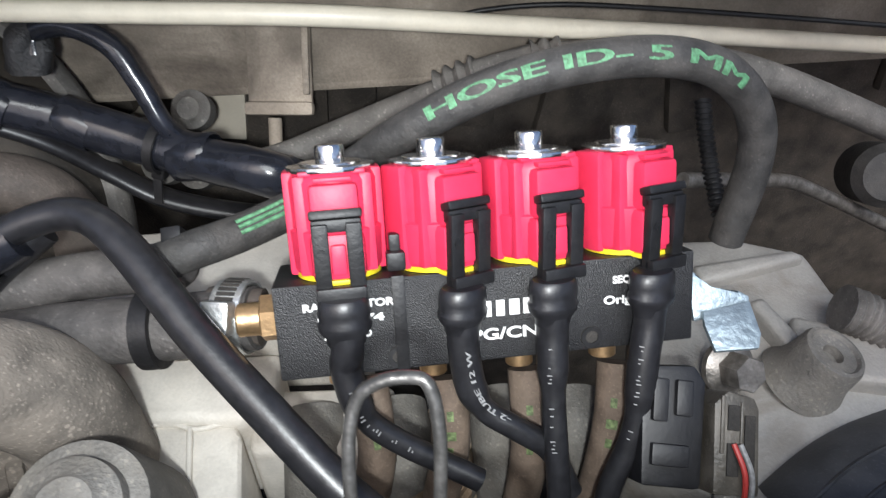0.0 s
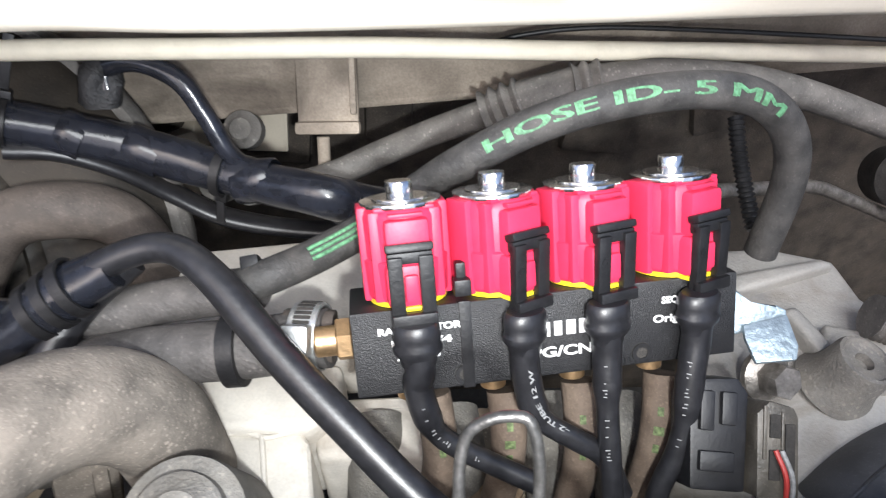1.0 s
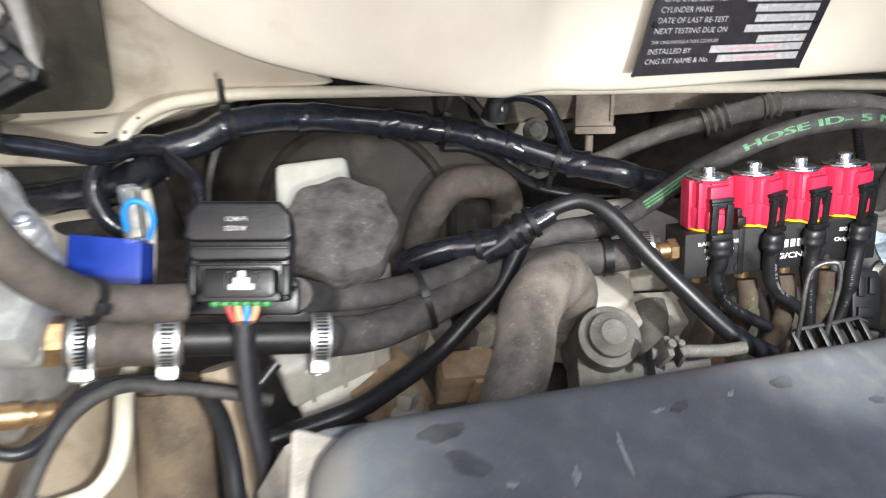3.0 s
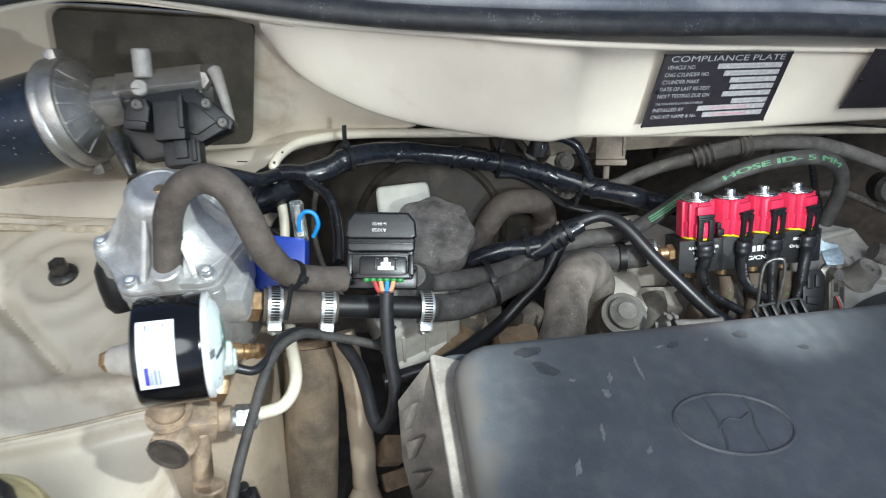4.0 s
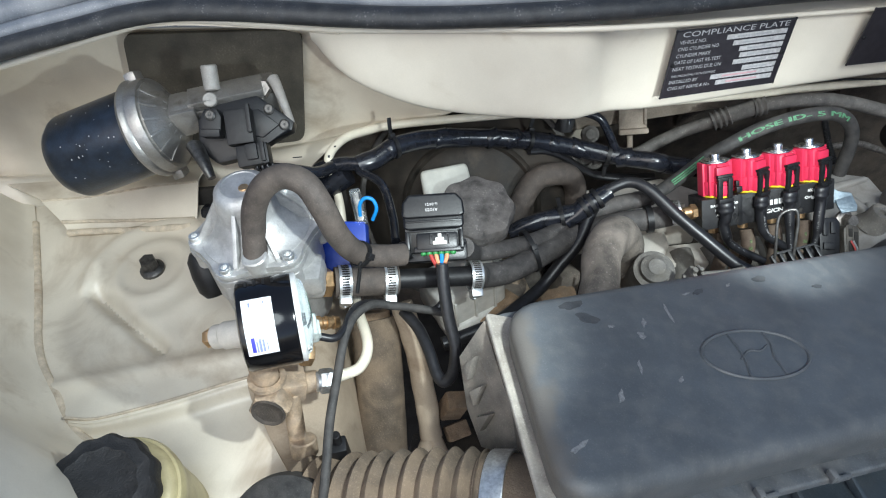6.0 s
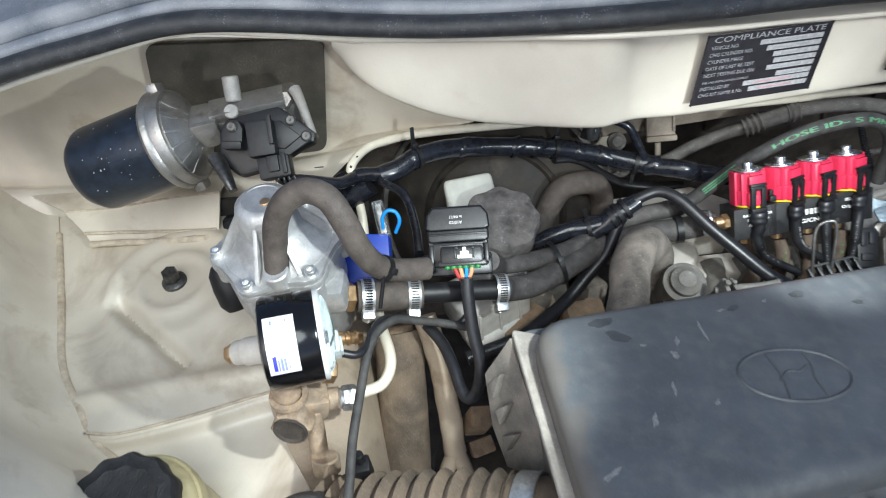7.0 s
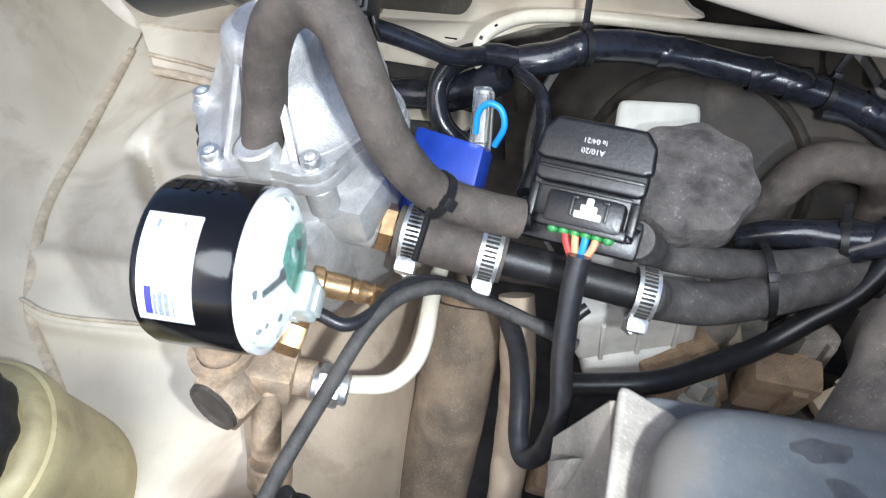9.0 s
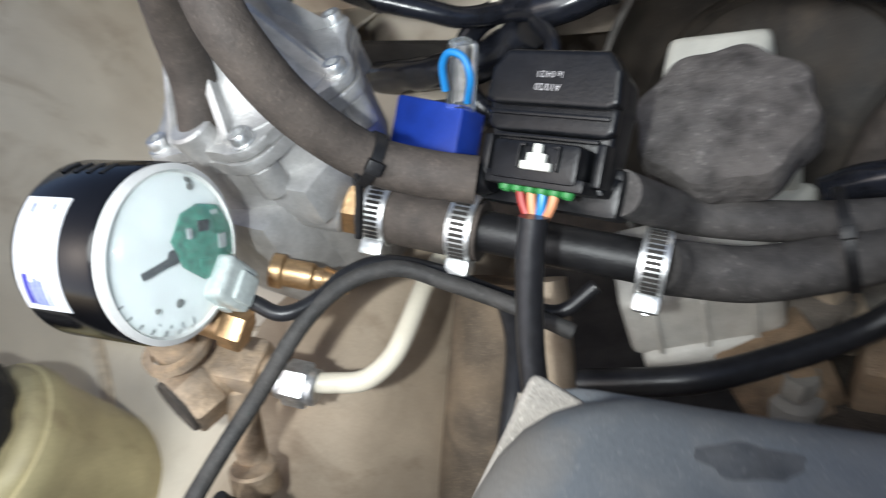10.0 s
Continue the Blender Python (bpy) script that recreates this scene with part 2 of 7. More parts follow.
BLACKP = mat("clean_black_plastic", (0.007, 0.007, 0.0085), 0.45, vary=0.3, scale=90, bump=0.07, dust=0.06, dust_color=(0.06, 0.055, 0.05), dust_scale=40)
ALU_H = mat("greyed_cast_aluminium", (0.33, 0.32, 0.30), 0.6, metal=0.35, vary=0.12, scale=25, bump=0.25, dust=0.4, dust_color=(0.30, 0.27, 0.235), dust_scale=12, stain=((0.15, 0.12, 0.09), 26.0, 0.55, 0.55))
GREENF = mat("faded_green_print", (0.10, 0.135, 0.055), 0.7, vary=0.5, scale=300, bump=0.0)
ALU_P = mat("pale_cast_aluminium", (0.60, 0.565, 0.51), 0.6, metal=0.15, vary=0.10, scale=30, bump=0.2, dust=0.3, dust_color=(0.46, 0.40, 0.33), dust_scale=12, stain=((0.22, 0.17, 0.12), 24.0, 0.5, 0.58))
TANK = mat("milky_grey_plastic", (0.50, 0.485, 0.45), 0.5, vary=0.12, scale=30, bump=0.08, dust=0.45, dust_color=(0.36, 0.325, 0.28), dust_scale=18)
HOSE_G = mat("greyed_rubber", (0.052, 0.048, 0.046), 0.62, vary=0.3, scale=60, bump=0.3, dust=0.35, dust_color=(0.13, 0.118, 0.11), dust_scale=28, specks=0.3, weave=0.16)
DARKST = mat("darkened_steel_wire", (0.09, 0.087, 0.084), 0.36, metal=0.7, vary=0.3, scale=120, bump=0.15, dust=0.2, dust_color=(0.15, 0.14, 0.12))
DUCT = mat("brown_caked_rubber", (0.10, 0.078, 0.058), 0.9, vary=0.3, scale=30, bump=0.4, dust=0.6, dust_color=(0.25, 0.185, 0.125), dust_scale=12, specks=0.15, stain=((0.055, 0.044, 0.035), 24.0, 0.7, 0.52))
FLANGE_M = mat("shiny_cast_flange", (0.36, 0.35, 0.335), 0.34, metal=0.8, vary=0.15, scale=25, bump=0.25, dust=0.25, dust_color=(0.20, 0.165, 0.125), dust_scale=16, stain=((0.10, 0.075, 0.05), 30.0, 0.7, 0.56))
PLATET = mat("worn_silver_print", (0.36, 0.36, 0.37), 0.5, vary=0.15, scale=300, bump=0.0)
BOOTHOSE = mat("greyed_smooth_hose", (0.032, 0.033, 0.036), 0.5, vary=0.2, scale=40, bump=0.12, dust=0.3, dust_color=(0.10, 0.10, 0.10), dust_scale=25)
OUTB = mat("brown_outlet_rubber", (0.105, 0.075, 0.055), 0.75, vary=0.25, scale=60, bump=0.3, dust=0.4, dust_color=(0.21, 0.16, 0.12), dust_scale=30)
BLUE = mat("blue_plastic", (0.012, 0.045, 0.33), 0.4, vary=0.1, scale=50, bump=0.05)
BLUEW = mat("blue_wire", (0.02, 0.24, 0.62), 0.4, vary=0.05, bump=0.0)
ORANGE = mat("orange_wire", (0.72, 0.30, 0.15), 0.5, vary=0.05, bump=0.0)
REDW = mat("red_wire", (0.36, 0.035, 0.03), 0.5, vary=0.05, bump=0.0)
GREENS = mat("green_seal", (0.03, 0.20, 0.05), 0.5, vary=0.1, bump=0.0)
PCB = mat("green_circuit_board", (0.03, 0.155, 0.105), 0.3, vary=0.4, scale=200, bump=0.3)
GLOSS = mat("gloss_black_gauge", (0.005, 0.005, 0.006), 0.13, vary=0.1, bump=0.02)
LABELW = mat("white_label", (0.78, 0.79, 0.82), 0.4, vary=0.03, bump=0.0)
LABELB = mat("blue_print", (0.05, 0.05, 0.38), 0.5, vary=0.05, bump=0.0)
FAINTB = mat("pale_blue_print", (0.24, 0.28, 0.52), 0.5, vary=0.3, scale=700, bump=0.0)
DIALW = mat("white_dial_card", (0.68, 0.68, 0.66), 0.5, vary=0.05, bump=0.02)
PLUGW = mat("milky_plug_plastic", (0.52, 0.57, 0.545), 0.28, vary=0.12, scale=120, bump=0.05)
SENSB = mat("satin_black_moulding", (0.0048, 0.0053, 0.0068), 0.34, vary=0.25, scale=80, bump=0.08, spec=0.4, dust=0.05, dust_color=(0.08, 0.078, 0.075), dust_scale=50)
AIRB = mat("dusty_air_box_plastic", (0.12, 0.112, 0.10), 0.7, vary=0.25, scale=25, bump=0.3, dust=0.5, dust_color=(0.31, 0.275, 0.23), dust_scale=16, stain=((0.075, 0.06, 0.047), 30.0, 0.6, 0.54))
LOWC = mat("navy_grey_plastic", (0.034, 0.047, 0.060), 0.5, vary=0.2, scale=20, bump=0.15, dust=0.3, dust_color=(0.12, 0.125, 0.125), dust_scale=22)
PLATE = mat("black_data_plate", (0.022, 0.020, 0.024), 0.4, vary=0.2, scale=60, bump=0.05)
PLATEF = mat("silver_field", (0.50, 0.49, 0.49), 0.4, metal=0.3, vary=0.15, scale=120, bump=0.05)
PINK = mat("pink_print", (0.47, 0.30, 0.32), 0.5, vary=0.1, bump=0.0)
PANELD = mat("dark_brown_panel", (0.052, 0.046, 0.035), 0.6, vary=0.35, scale=20, bump=0.25, dust=0.35, dust_color=(0.10, 0.088, 0.068), dust_scale=14, specks=0.2)
SEAL = mat("rubber_weatherstrip", (0.021, 0.023, 0.027), 0.5, vary=0.3, scale=30, bump=0.25, dust=0.22, dust_color=(0.12, 0.115, 0.11), dust_scale=35, specks=0.35)
TRAY = mat("dusty_grey_cowl_plastic", (0.12, 0.135, 0.16), 0.38, vary=0.2, scale=14, bump=0.1, dust=0.55, dust_color=(0.38, 0.385, 0.40), dust_scale=9)
DARKM = mat("grimy_metal_and_gap_shade", (0.042, 0.035, 0.029), 0.8, vary=0.4, scale=30, bump=0.5, dust=0.4, dust_color=(0.105, 0.085, 0.066), dust_scale=20, specks=0.2)
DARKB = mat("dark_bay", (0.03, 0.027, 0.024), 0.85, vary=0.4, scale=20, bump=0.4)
BROWNM = mat("rusty_brown_metal", (0.19, 0.125, 0.075), 0.8, vary=0.35, scale=35, bump=0.5, dust=0.5, dust_color=(0.30, 0.225, 0.155), dust_scale=20)



def end_dirt(m, at, width, color, amount):
    """Caked brown dirt on one end of a moulding, with a ragged edge."""
    n, l = m.node_tree.nodes, m.node_tree.links.new
    p = n["Principled BSDF"]
    old = p.inputs["Base Color"].links[0].from_socket
    co = n.new("ShaderNodeTexCoord")
    sep = n.new("ShaderNodeSeparateXYZ")
    l(co.outputs["Object"], sep.inputs[0])
    nz = n.new("ShaderNodeTexNoise")
    nz.inputs["Scale"].default_value, nz.inputs["Detail"].default_value = 55.0, 10.0
    l(co.outputs["Object"], nz.inputs["Vector"])
    lean = n.new("ShaderNodeMath")
    lean.operation = "MULTIPLY_ADD"
    l(sep.outputs["Y"], lean.inputs[0])
    lean.inputs[1].default_value = 0.12
    l(sep.outputs["X"], lean.inputs[2])
    rag = n.new("ShaderNodeMath")
    rag.operation = "MULTIPLY_ADD"
    l(nz.outputs[0], rag.inputs[0])
    rag.inputs[1].default_value = 0.036
    l(lean.outputs[0], rag.inputs[2])
    mask = n.new("ShaderNodeMapRange")
    mask.inputs[1].default_value, mask.inputs[2].default_value = at + width, at
    mask.inputs[3].default_value, mask.inputs[4].default_value = 0.0, amount
    l(rag.outputs[0], mask.inputs[0])
    mix = n.new("ShaderNodeMix")
    mix.data_type = "RGBA"
    l(mask.outputs[0], mix.inputs["Factor"])
    l(old, mix.inputs["A"])
    mix.inputs["B"].default_value = (*color, 1)
    l(mix.outputs["Result"], p.inputs["Base Color"])


end_dirt(COVER, -0.181, 0.010, (0.13, 0.115, 0.097), 0.75)

glass = bpy.data.materials.new("clear_plastic")
glass.use_nodes = True
gp = glass.node_tree.nodes["Principled BSDF"]
gp.inputs["Transmission Weight"].default_value, gp.inputs["Roughness"].default_value, gp.inputs["IOR"].default_value = 0.95, 0.08, 1.3
gp.inputs["Base Color"].default_value = (0.86, 0.92, 0.95, 1)


# ---- mesh helpers ----
def part(name, bm, material, parent=None, label="", smooth=38):
    """Links a bmesh as one mesh object, under a thing or part where one is given."""
    bmesh.ops.recalc_face_normals(bm, faces=bm.faces)
    if smooth:
        for fc in bm.faces:
            fc.smooth = True
        for ed in bm.edges:
            if len(ed.link_faces) == 2 and ed.calc_face_angle() > radians(smooth):
                ed.smooth = False
    me = bpy.data.meshes.new(name)
    bm.to_mesh(me)
    bm.free()
    me.materials.append(material)
    ob = new(name, me)
    if parent is not None:
        ob.parent = parent
    if label:
        ob["label"] = label
    return ob


def thing(name, label, category, m=None, group="", kind=""):
    ob = new(name)
    if m is not None:
        ob.matrix_world = m
    return tagged(ob, label, category, group, kind)


def axes(origin, z, x):
    """A pose whose z axis runs along z and whose x axis lies near x."""
    z = Vector(z).normalized()
    x = (Vector(x) - z * Vector(x).dot(z)).normalized()
    y = z.cross(x)
    return Matrix(((x[0], y[0], z[0], origin[0]), (x[1], y[1], z[1], origin[1]), (x[2], y[2], z[2], origin[2]), (0, 0, 0, 1)))


def moved(x=0, y=0, z=0, rx=0, ry=0, rz=0):
    return pose(x, y, z, rx, ry, rz)


def box(bm, sx, sy, sz, m=None, bevel=0.0, seg=2):
    tmp = bmesh.new()
    bmesh.ops.create_cube(tmp, size=1, matrix=Matrix.Diagonal((sx, sy, sz, 1)))
    if bevel:
        bmesh.ops.bevel(tmp, geom=tmp.edges[:], offset=bevel, segments=seg, profile=0.6, affect="EDGES")
    join(bm, tmp, m)


def join(bm, tmp, m=None):
    me = bpy.data.meshes.new("tmp")
    if m is not None:
        bmesh.ops.transform(tmp, matrix=m, verts=tmp.verts)
    tmp.to_mesh(me)
    tmp.free()
    bm.from_mesh(me)
    bpy.data.meshes.remove(me)


def lathe(bm, profile, m=None, seg=28, lobes=0, lobe=0.0):
    """Turns a list of (radius, height) about z; lobes make a scalloped rim."""
    tmp = bmesh.new()
    rings = []
    for r, h in profile:
        if r < 1e-6:
            rings.append([tmp.verts.new((0, 0, h))])
            continue
        ring = []
        for i in range(seg):
            a = 2 * math.pi * i / seg
            k = 1 + lobe * math.cos(lobes * a) if lobes else 1
            ring.append(tmp.verts.new((r * k * math.cos(a), r * k * math.sin(a), h)))
        rings.append(ring)
    for lo, hi in zip(rings, rings[1:]):
        for i in range(seg):
            j = (i + 1) % seg
            if len(lo) == 1 and len(hi) == 1:
                continue
            if len(lo) == 1:
                tmp.faces.new((lo[0], hi[j], hi[i]))
            elif len(hi) == 1:
                tmp.faces.new((lo[i], lo[j], hi[0]))
            else:
                tmp.faces.new((lo[i], lo[j], hi[j], hi[i]))
    join(bm, tmp, m)


def cyl(bm, r, h, m=None, seg=24, bevel=0.0004, r2=None):
    """A closed cylinder or cone from z 0 to h with a small chamfer."""
    r2 = r if r2 is None else r2
    lathe(bm, [(0, 0), (r - bevel, 0), (r, bevel), (r2, h - bevel), (r2 - bevel, h), (0, h)], m, seg)


def prism(bm, outline, h, m=None, bevel=0.0, seg=2):
    """A flat outline of (x, y) raised from z 0 to h."""
    tmp = bmesh.new()
    lo = [tmp.verts.new((x, y, 0)) for x, y in outline]
    hi = [tmp.verts.new((x, y, h)) for x, y in outline]
    tmp.faces.new(lo[::-1])
    tmp.faces.new(hi)
    n = len(lo)
    for i in range(n):
        tmp.faces.new((lo[i], lo[(i + 1) % n], hi[(i + 1) % n], hi[i]))
    if bevel:
        bmesh.ops.bevel(tmp, geom=tmp.edges[:], offset=bevel, segments=seg, profile=0.6, affect="EDGES", clamp_overlap=True)
    join(bm, tmp, m)


def spline(pts, per=8):
    """Points along a smooth curve through pts."""
    p = [Vector(q) for q in pts]
    p = [p[0] * 2 - p[1]] + p + [p[-1] * 2 - p[-2]]
    out = []
    for i in range(1, len(p) - 2):
        a, b, c, d = p[i - 1:i + 3]
        for k in range(per):
            t = k / per
            out.append(0.5 * (2 * b + (c - a) * t + (2 * a - 5 * b + 4 * c - d) * t * t + (3 * b - a - 3 * c + d) * t ** 3))
    out.append(p[-2].copy())
    return out


def frames(path):
    """A turning frame (point, tangent, normal, binormal) at each point of a path, with no twist."""
    out = []
    nrm = None
    for i, q in enumerate(path):
        tan = (path[min(i + 1, len(path) - 1)] - path[max(i - 1, 0)]).normalized()
        if nrm is None:
            nrm = Vector((0, 0, 1)) - tan * tan.z
            if nrm.length < 0.1:
                nrm = Vector((0, 1, 0)) - tan * tan.y
        nrm = (nrm - tan * nrm.dot(tan)).normalized()
        out.append((q, tan, nrm, tan.cross(nrm)))
    return out


def tube(bm, pts, r, per=8, seg=14, flat=1.0, wobble=0.0, ribs=None, cap=True):
    """A round hose through pts. flat squeezes it; wobble makes it lumpy; ribs=(length, depth) makes bellows."""
    path = spline(pts, per)
    if ribs:
        total = sum((b - a).length for a, b in zip(path, path[1:]))
        n = max(8, int(total / ribs[0] * 6))
        path = resample(path, n)
    tmp = bmesh.new()
    rings = []
    run = 0.0
    for i, (q, tan, nn, bb) in enumerate(frames(path)):
        if i:
            run += (path[i] - path[i - 1]).length
        k = i / (len(path) - 1)
        rad = r(k) if callable(r) else r
        if ribs:
            rad += ribs[1] * math.cos(2 * math.pi * run / ribs[0])
        ring = []
        for j in range(seg):
            a = 2 * math.pi * j / seg
            rr = rad
            if wobble:
                rr *= 1 + wobble * noise.noise(Vector((run * 60, math.cos(a) * 1.2, math.sin(a) * 1.2 + r_seed[0])))
            ring.append(tmp.verts.new(q + nn * math.cos(a) * rr * flat + bb * math.sin(a) * rr))
        rings.append(ring)
    for lo, hi in zip(rings, rings[1:]):
        for j in range(seg):
            tmp.faces.new((lo[j], lo[(j + 1) % seg], hi[(j + 1) % seg], hi[j]))
    if cap:
        tmp.faces.new(rings[0][::-1])
        tmp.faces.new(rings[-1])
    r_seed[0] += 3.7
    join(bm, tmp)


r_seed = [0.0]


def resample(path, n):
    s = [0.0]
    for a, b in zip(path, path[1:]):
        s.append(s[-1] + (b - a).length)
    out, j = [], 0
    for k in range(n + 1):
        d = s[-1] * k / n
        while j < len(s) - 2 and s[j + 1] < d:
            j += 1
        f = (d - s[j]) / max(1e-9, s[j + 1] - s[j])
        out.append(path[j].lerp(path[j + 1], min(1, f)))
    return out


def hose(name, pts, r, material, label, category="hose", **kw):
    bm = bmesh.new()
    tube(bm, pts, r, **kw)
    return tagged(part(name, bm, material, smooth=60), label, category)


def written(text, size, bold=0.0):
    """The letters as a flat bmesh, centred at x 0, standing on y 0."""
    cu = bpy.data.curves.new("letters", "FONT")
    cu.body, cu.size, cu.align_x, cu.offset, cu.resolution_u = text, size, "CENTER", bold, 3
    ob = bpy.data.objects.new("letters", cu)
    scene.collection.objects.link(ob)
    dg = bpy.context.evaluated_depsgraph_get()
    me = bpy.data.meshes.new_from_object(ob.evaluated_get(dg))
    bm = bmesh.new()
    bm.from_mesh(me)
    bpy.data.meshes.remove(me)
    bpy.data.objects.remove(ob)
    return bm


def letters(bm, text, size, m, bold=0.0, width=None):
    """Adds flat letters in the plane of m; width stretches them to a length."""
    tmp = written(text, size, bold)
    if width:
        xs = [v.co.x for v in tmp.verts]
        k = width / max(1e-6, max(xs) - min(xs))
        for v in tmp.verts:
            v.co.x *= k
    join(bm, tmp, m)


def wrap_letters(host, pts, r, text, size, start, length, angle, material, eye, label="green printed lettering"):
    """Letters laid round a hose, from start along it, on the side that faces eye, turned by angle."""
    path = resample(spline(pts, 10), 400)
    s = [0.0]
    for a, b in zip(path, path[1:]):
        s.append(s[-1] + (b - a).length)
    fr = frames(path)
    bm = written(text, size, 0.0)
    join(bm, written(text, size, 0.0), moved(size * 0.07, size * 0.02, 0))
    xs = [v.co.x for v in bm.verts]
    lo, hi = min(xs), max(xs)
    bmesh.ops.subdivide_edges(bm, edges=[e for e in bm.edges if e.calc_length() > size * 0.25], cuts=2)
    for v in bm.verts:
        d = start + length * (v.co.x - lo) / (hi - lo)
        k = min(range(len(s)), key=lambda i: abs(s[i] - d)) if d < s[-1] else len(s) - 1
        q, tan, nn, bb = fr[k]
        q = q + tan * (d - s[k])
        out = Vector(eye) - q
        out = (out - tan * out.dot(tan)).normalized()
        side = out.cross(tan)
        a = angle + (v.co.y - size * 0.35) / r
        v.co = q + (out * math.cos(a) + side * math.sin(a)) * (r + 0.00015)
    return part("printed_lettering", bm, material, host, label, smooth=0)


def hexnut(bm, r, h, m=None):
    lathe(bm, [(0, 0), (r * 0.93, 0), (r, h * 0.1), (r, h * 0.9), (r * 0.93, h), (0, h)], m, seg=6)


def clamp_band(name, m, r, label):
    """A worm-drive clamp round z with slots and a screw housing on +x."""
    t = thing(name, label, "hose clamp", m, "worm-drive hose clamps")
    bm = bmesh.new()
    w = 0.0046
    lathe(bm, [(r, -w), (r + 0.0007, -w), (r + 0.0009, -w * 0.8), (r + 0.0009, w * 0.8), (r + 0.0007, w), (r, w), (r, -w)], seg=40)
    band = part("band", bm, ZINC, t)
    for i in range(14):
        a = -0.5 - i * 0.16
        bm = bmesh.new()
        box(bm, 0.0006, 0.0011, w * 1.2, Matrix.Rotation(a, 4, "Z") @ moved(r + 0.0009))
        part("slot", bm, DARKB, band)
    bm = bmesh.new()
    box(bm, 0.006, 0.010, w * 1.9, moved(r + 0.003), bevel=0.0012)
    h = part("screw_housing", bm, ZINC, t)
    bm = bmesh.new()
    hexnut(bm, 0.0034, 0.0045, moved(r + 0.0035, 0.0045, 0, -90))
    box(bm, 0.0045, 0.0012, 0.0007, moved(r + 0.0035, 0.0092))
    part("screw", bm, ZINC, h)
    return t


def zip_tie(name, at, along, r, label, tail=(0, 0, 1), length=0.02):
    """A cable tie round a bundle, with its head and cut tail."""
    m = axes(at, along, tail)
    t = thing(name, label, "cable tie", m, "cable ties")
    bm = bmesh.new()
    w = 0.0018
    lathe(bm, [(r, -w), (r + 0.0011, -w), (r + 0.0011, w), (r, w), (r, -w)], seg=24)
    part("band", bm, PLASTIC, t)
    bm = bmesh.new()
    box(bm, 0.004, 0.0045, 0.005, moved(r + 0.0015), bevel=0.0006)
    part("head", bm, PLASTIC, t)
    bm = bmesh.new()
    if length:
        box(bm, length, 0.0012, 0.0035, moved(r + length / 2 + 0.002, 0.001, 0, 0, 4), bevel=0.0003)
        part("tail", bm, PLASTIC, t)
    else:
        bm.free()
    return t


def bolt(bm, r, h, m):
    """A flanged hexagon bolt head."""
    lathe(bm, [(0, 0), (r * 1.5, 0), (r * 1.5, h * 0.2), (r * 1.1, h * 0.35), (0, h * 0.35)], m, seg=20)
    hexnut(bm, r, h * 0.75, m @ moved(0, 0, h * 0.3))


# ================= the body shell =================
def sheet(name, rows, material, label="", thick=0.003, category="wall", shape=None, fine=4):
    """A pressed-metal panel lofted through rows of points, with thickness."""
    bm = bmesh.new()
    smooth_rows = [spline(rw, fine) for rw in rows]
    cols = [spline([rw[i] for rw in smooth_rows], fine) for i in range(len(smooth_rows[0]))]
    grid = [[bm.verts.new(c[k]) for c in cols] for k in range(len(cols[0]))]
    for a, b in zip(grid, grid[1:]):
        for i in range(len(a) - 1):
            bm.faces.new((a[i], a[i + 1], b[i + 1], b[i]))
    if shape:
        for v in bm.verts:
            v.co += shape(v.co)
    bmesh.ops.recalc_face_normals(bm, faces=bm.faces)
    bmesh.ops.solidify(bm, geom=bm.faces[:], thickness=thick)
    return tagged(part(name, bm, material, smooth=55), label, category, kind="structure")


# bulkhead behind the engine: a dirty panel over a dark gap
BULK = moved(-0.38, 0.337, 0.99, 0, 0, 7)
bm = bmesh.new()
box(bm, 1.1, 0.004, 0.115, BULK @ moved(0.45, 0, 0.012), bevel=0.001)
box(bm, 1.1, 0.012, 0.006, BULK @ moved(0.45, 0.004, -0.046), bevel=0.002)
box(bm, 1.1, 0.05, 0.004, BULK @ moved(0.45, 0.026, 0.066))
tagged(part("wall_bulkhead", bm, DIRTY), "dust-stained bulkhead of the engine bay", "bulkhead", kind="structure")
# wall and pads coloured dark to stand in for the gap's shade
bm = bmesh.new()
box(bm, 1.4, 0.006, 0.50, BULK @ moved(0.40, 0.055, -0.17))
tagged(part("wall_bulkhead_low", bm, DARKM), "dark wall giving the shade of the gap below the dirty panel", "bulkhead", kind="structure")
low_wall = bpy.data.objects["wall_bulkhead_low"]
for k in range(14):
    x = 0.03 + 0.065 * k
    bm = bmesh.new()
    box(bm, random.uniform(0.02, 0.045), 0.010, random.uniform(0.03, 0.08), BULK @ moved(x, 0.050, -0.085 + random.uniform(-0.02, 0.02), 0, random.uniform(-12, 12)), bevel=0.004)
    part("insulation_pad", bm, DARKM, low_wall, "lumpy insulation pad coloured dark for the gap")

for x, z, w, h, turn in ((0.285, -0.080, 0.024, 0.036, 8), (0.228, -0.106, 0.046, 0.042, -14)):
    bm = bmesh.new()
    box(bm, w, 0.014, h, BULK @ moved(x, 0.045, z, 0, turn), bevel=0.0015)
    part("painted_plate", bm, PAINT, low_wall, "pale painted plate showing past the dirt")

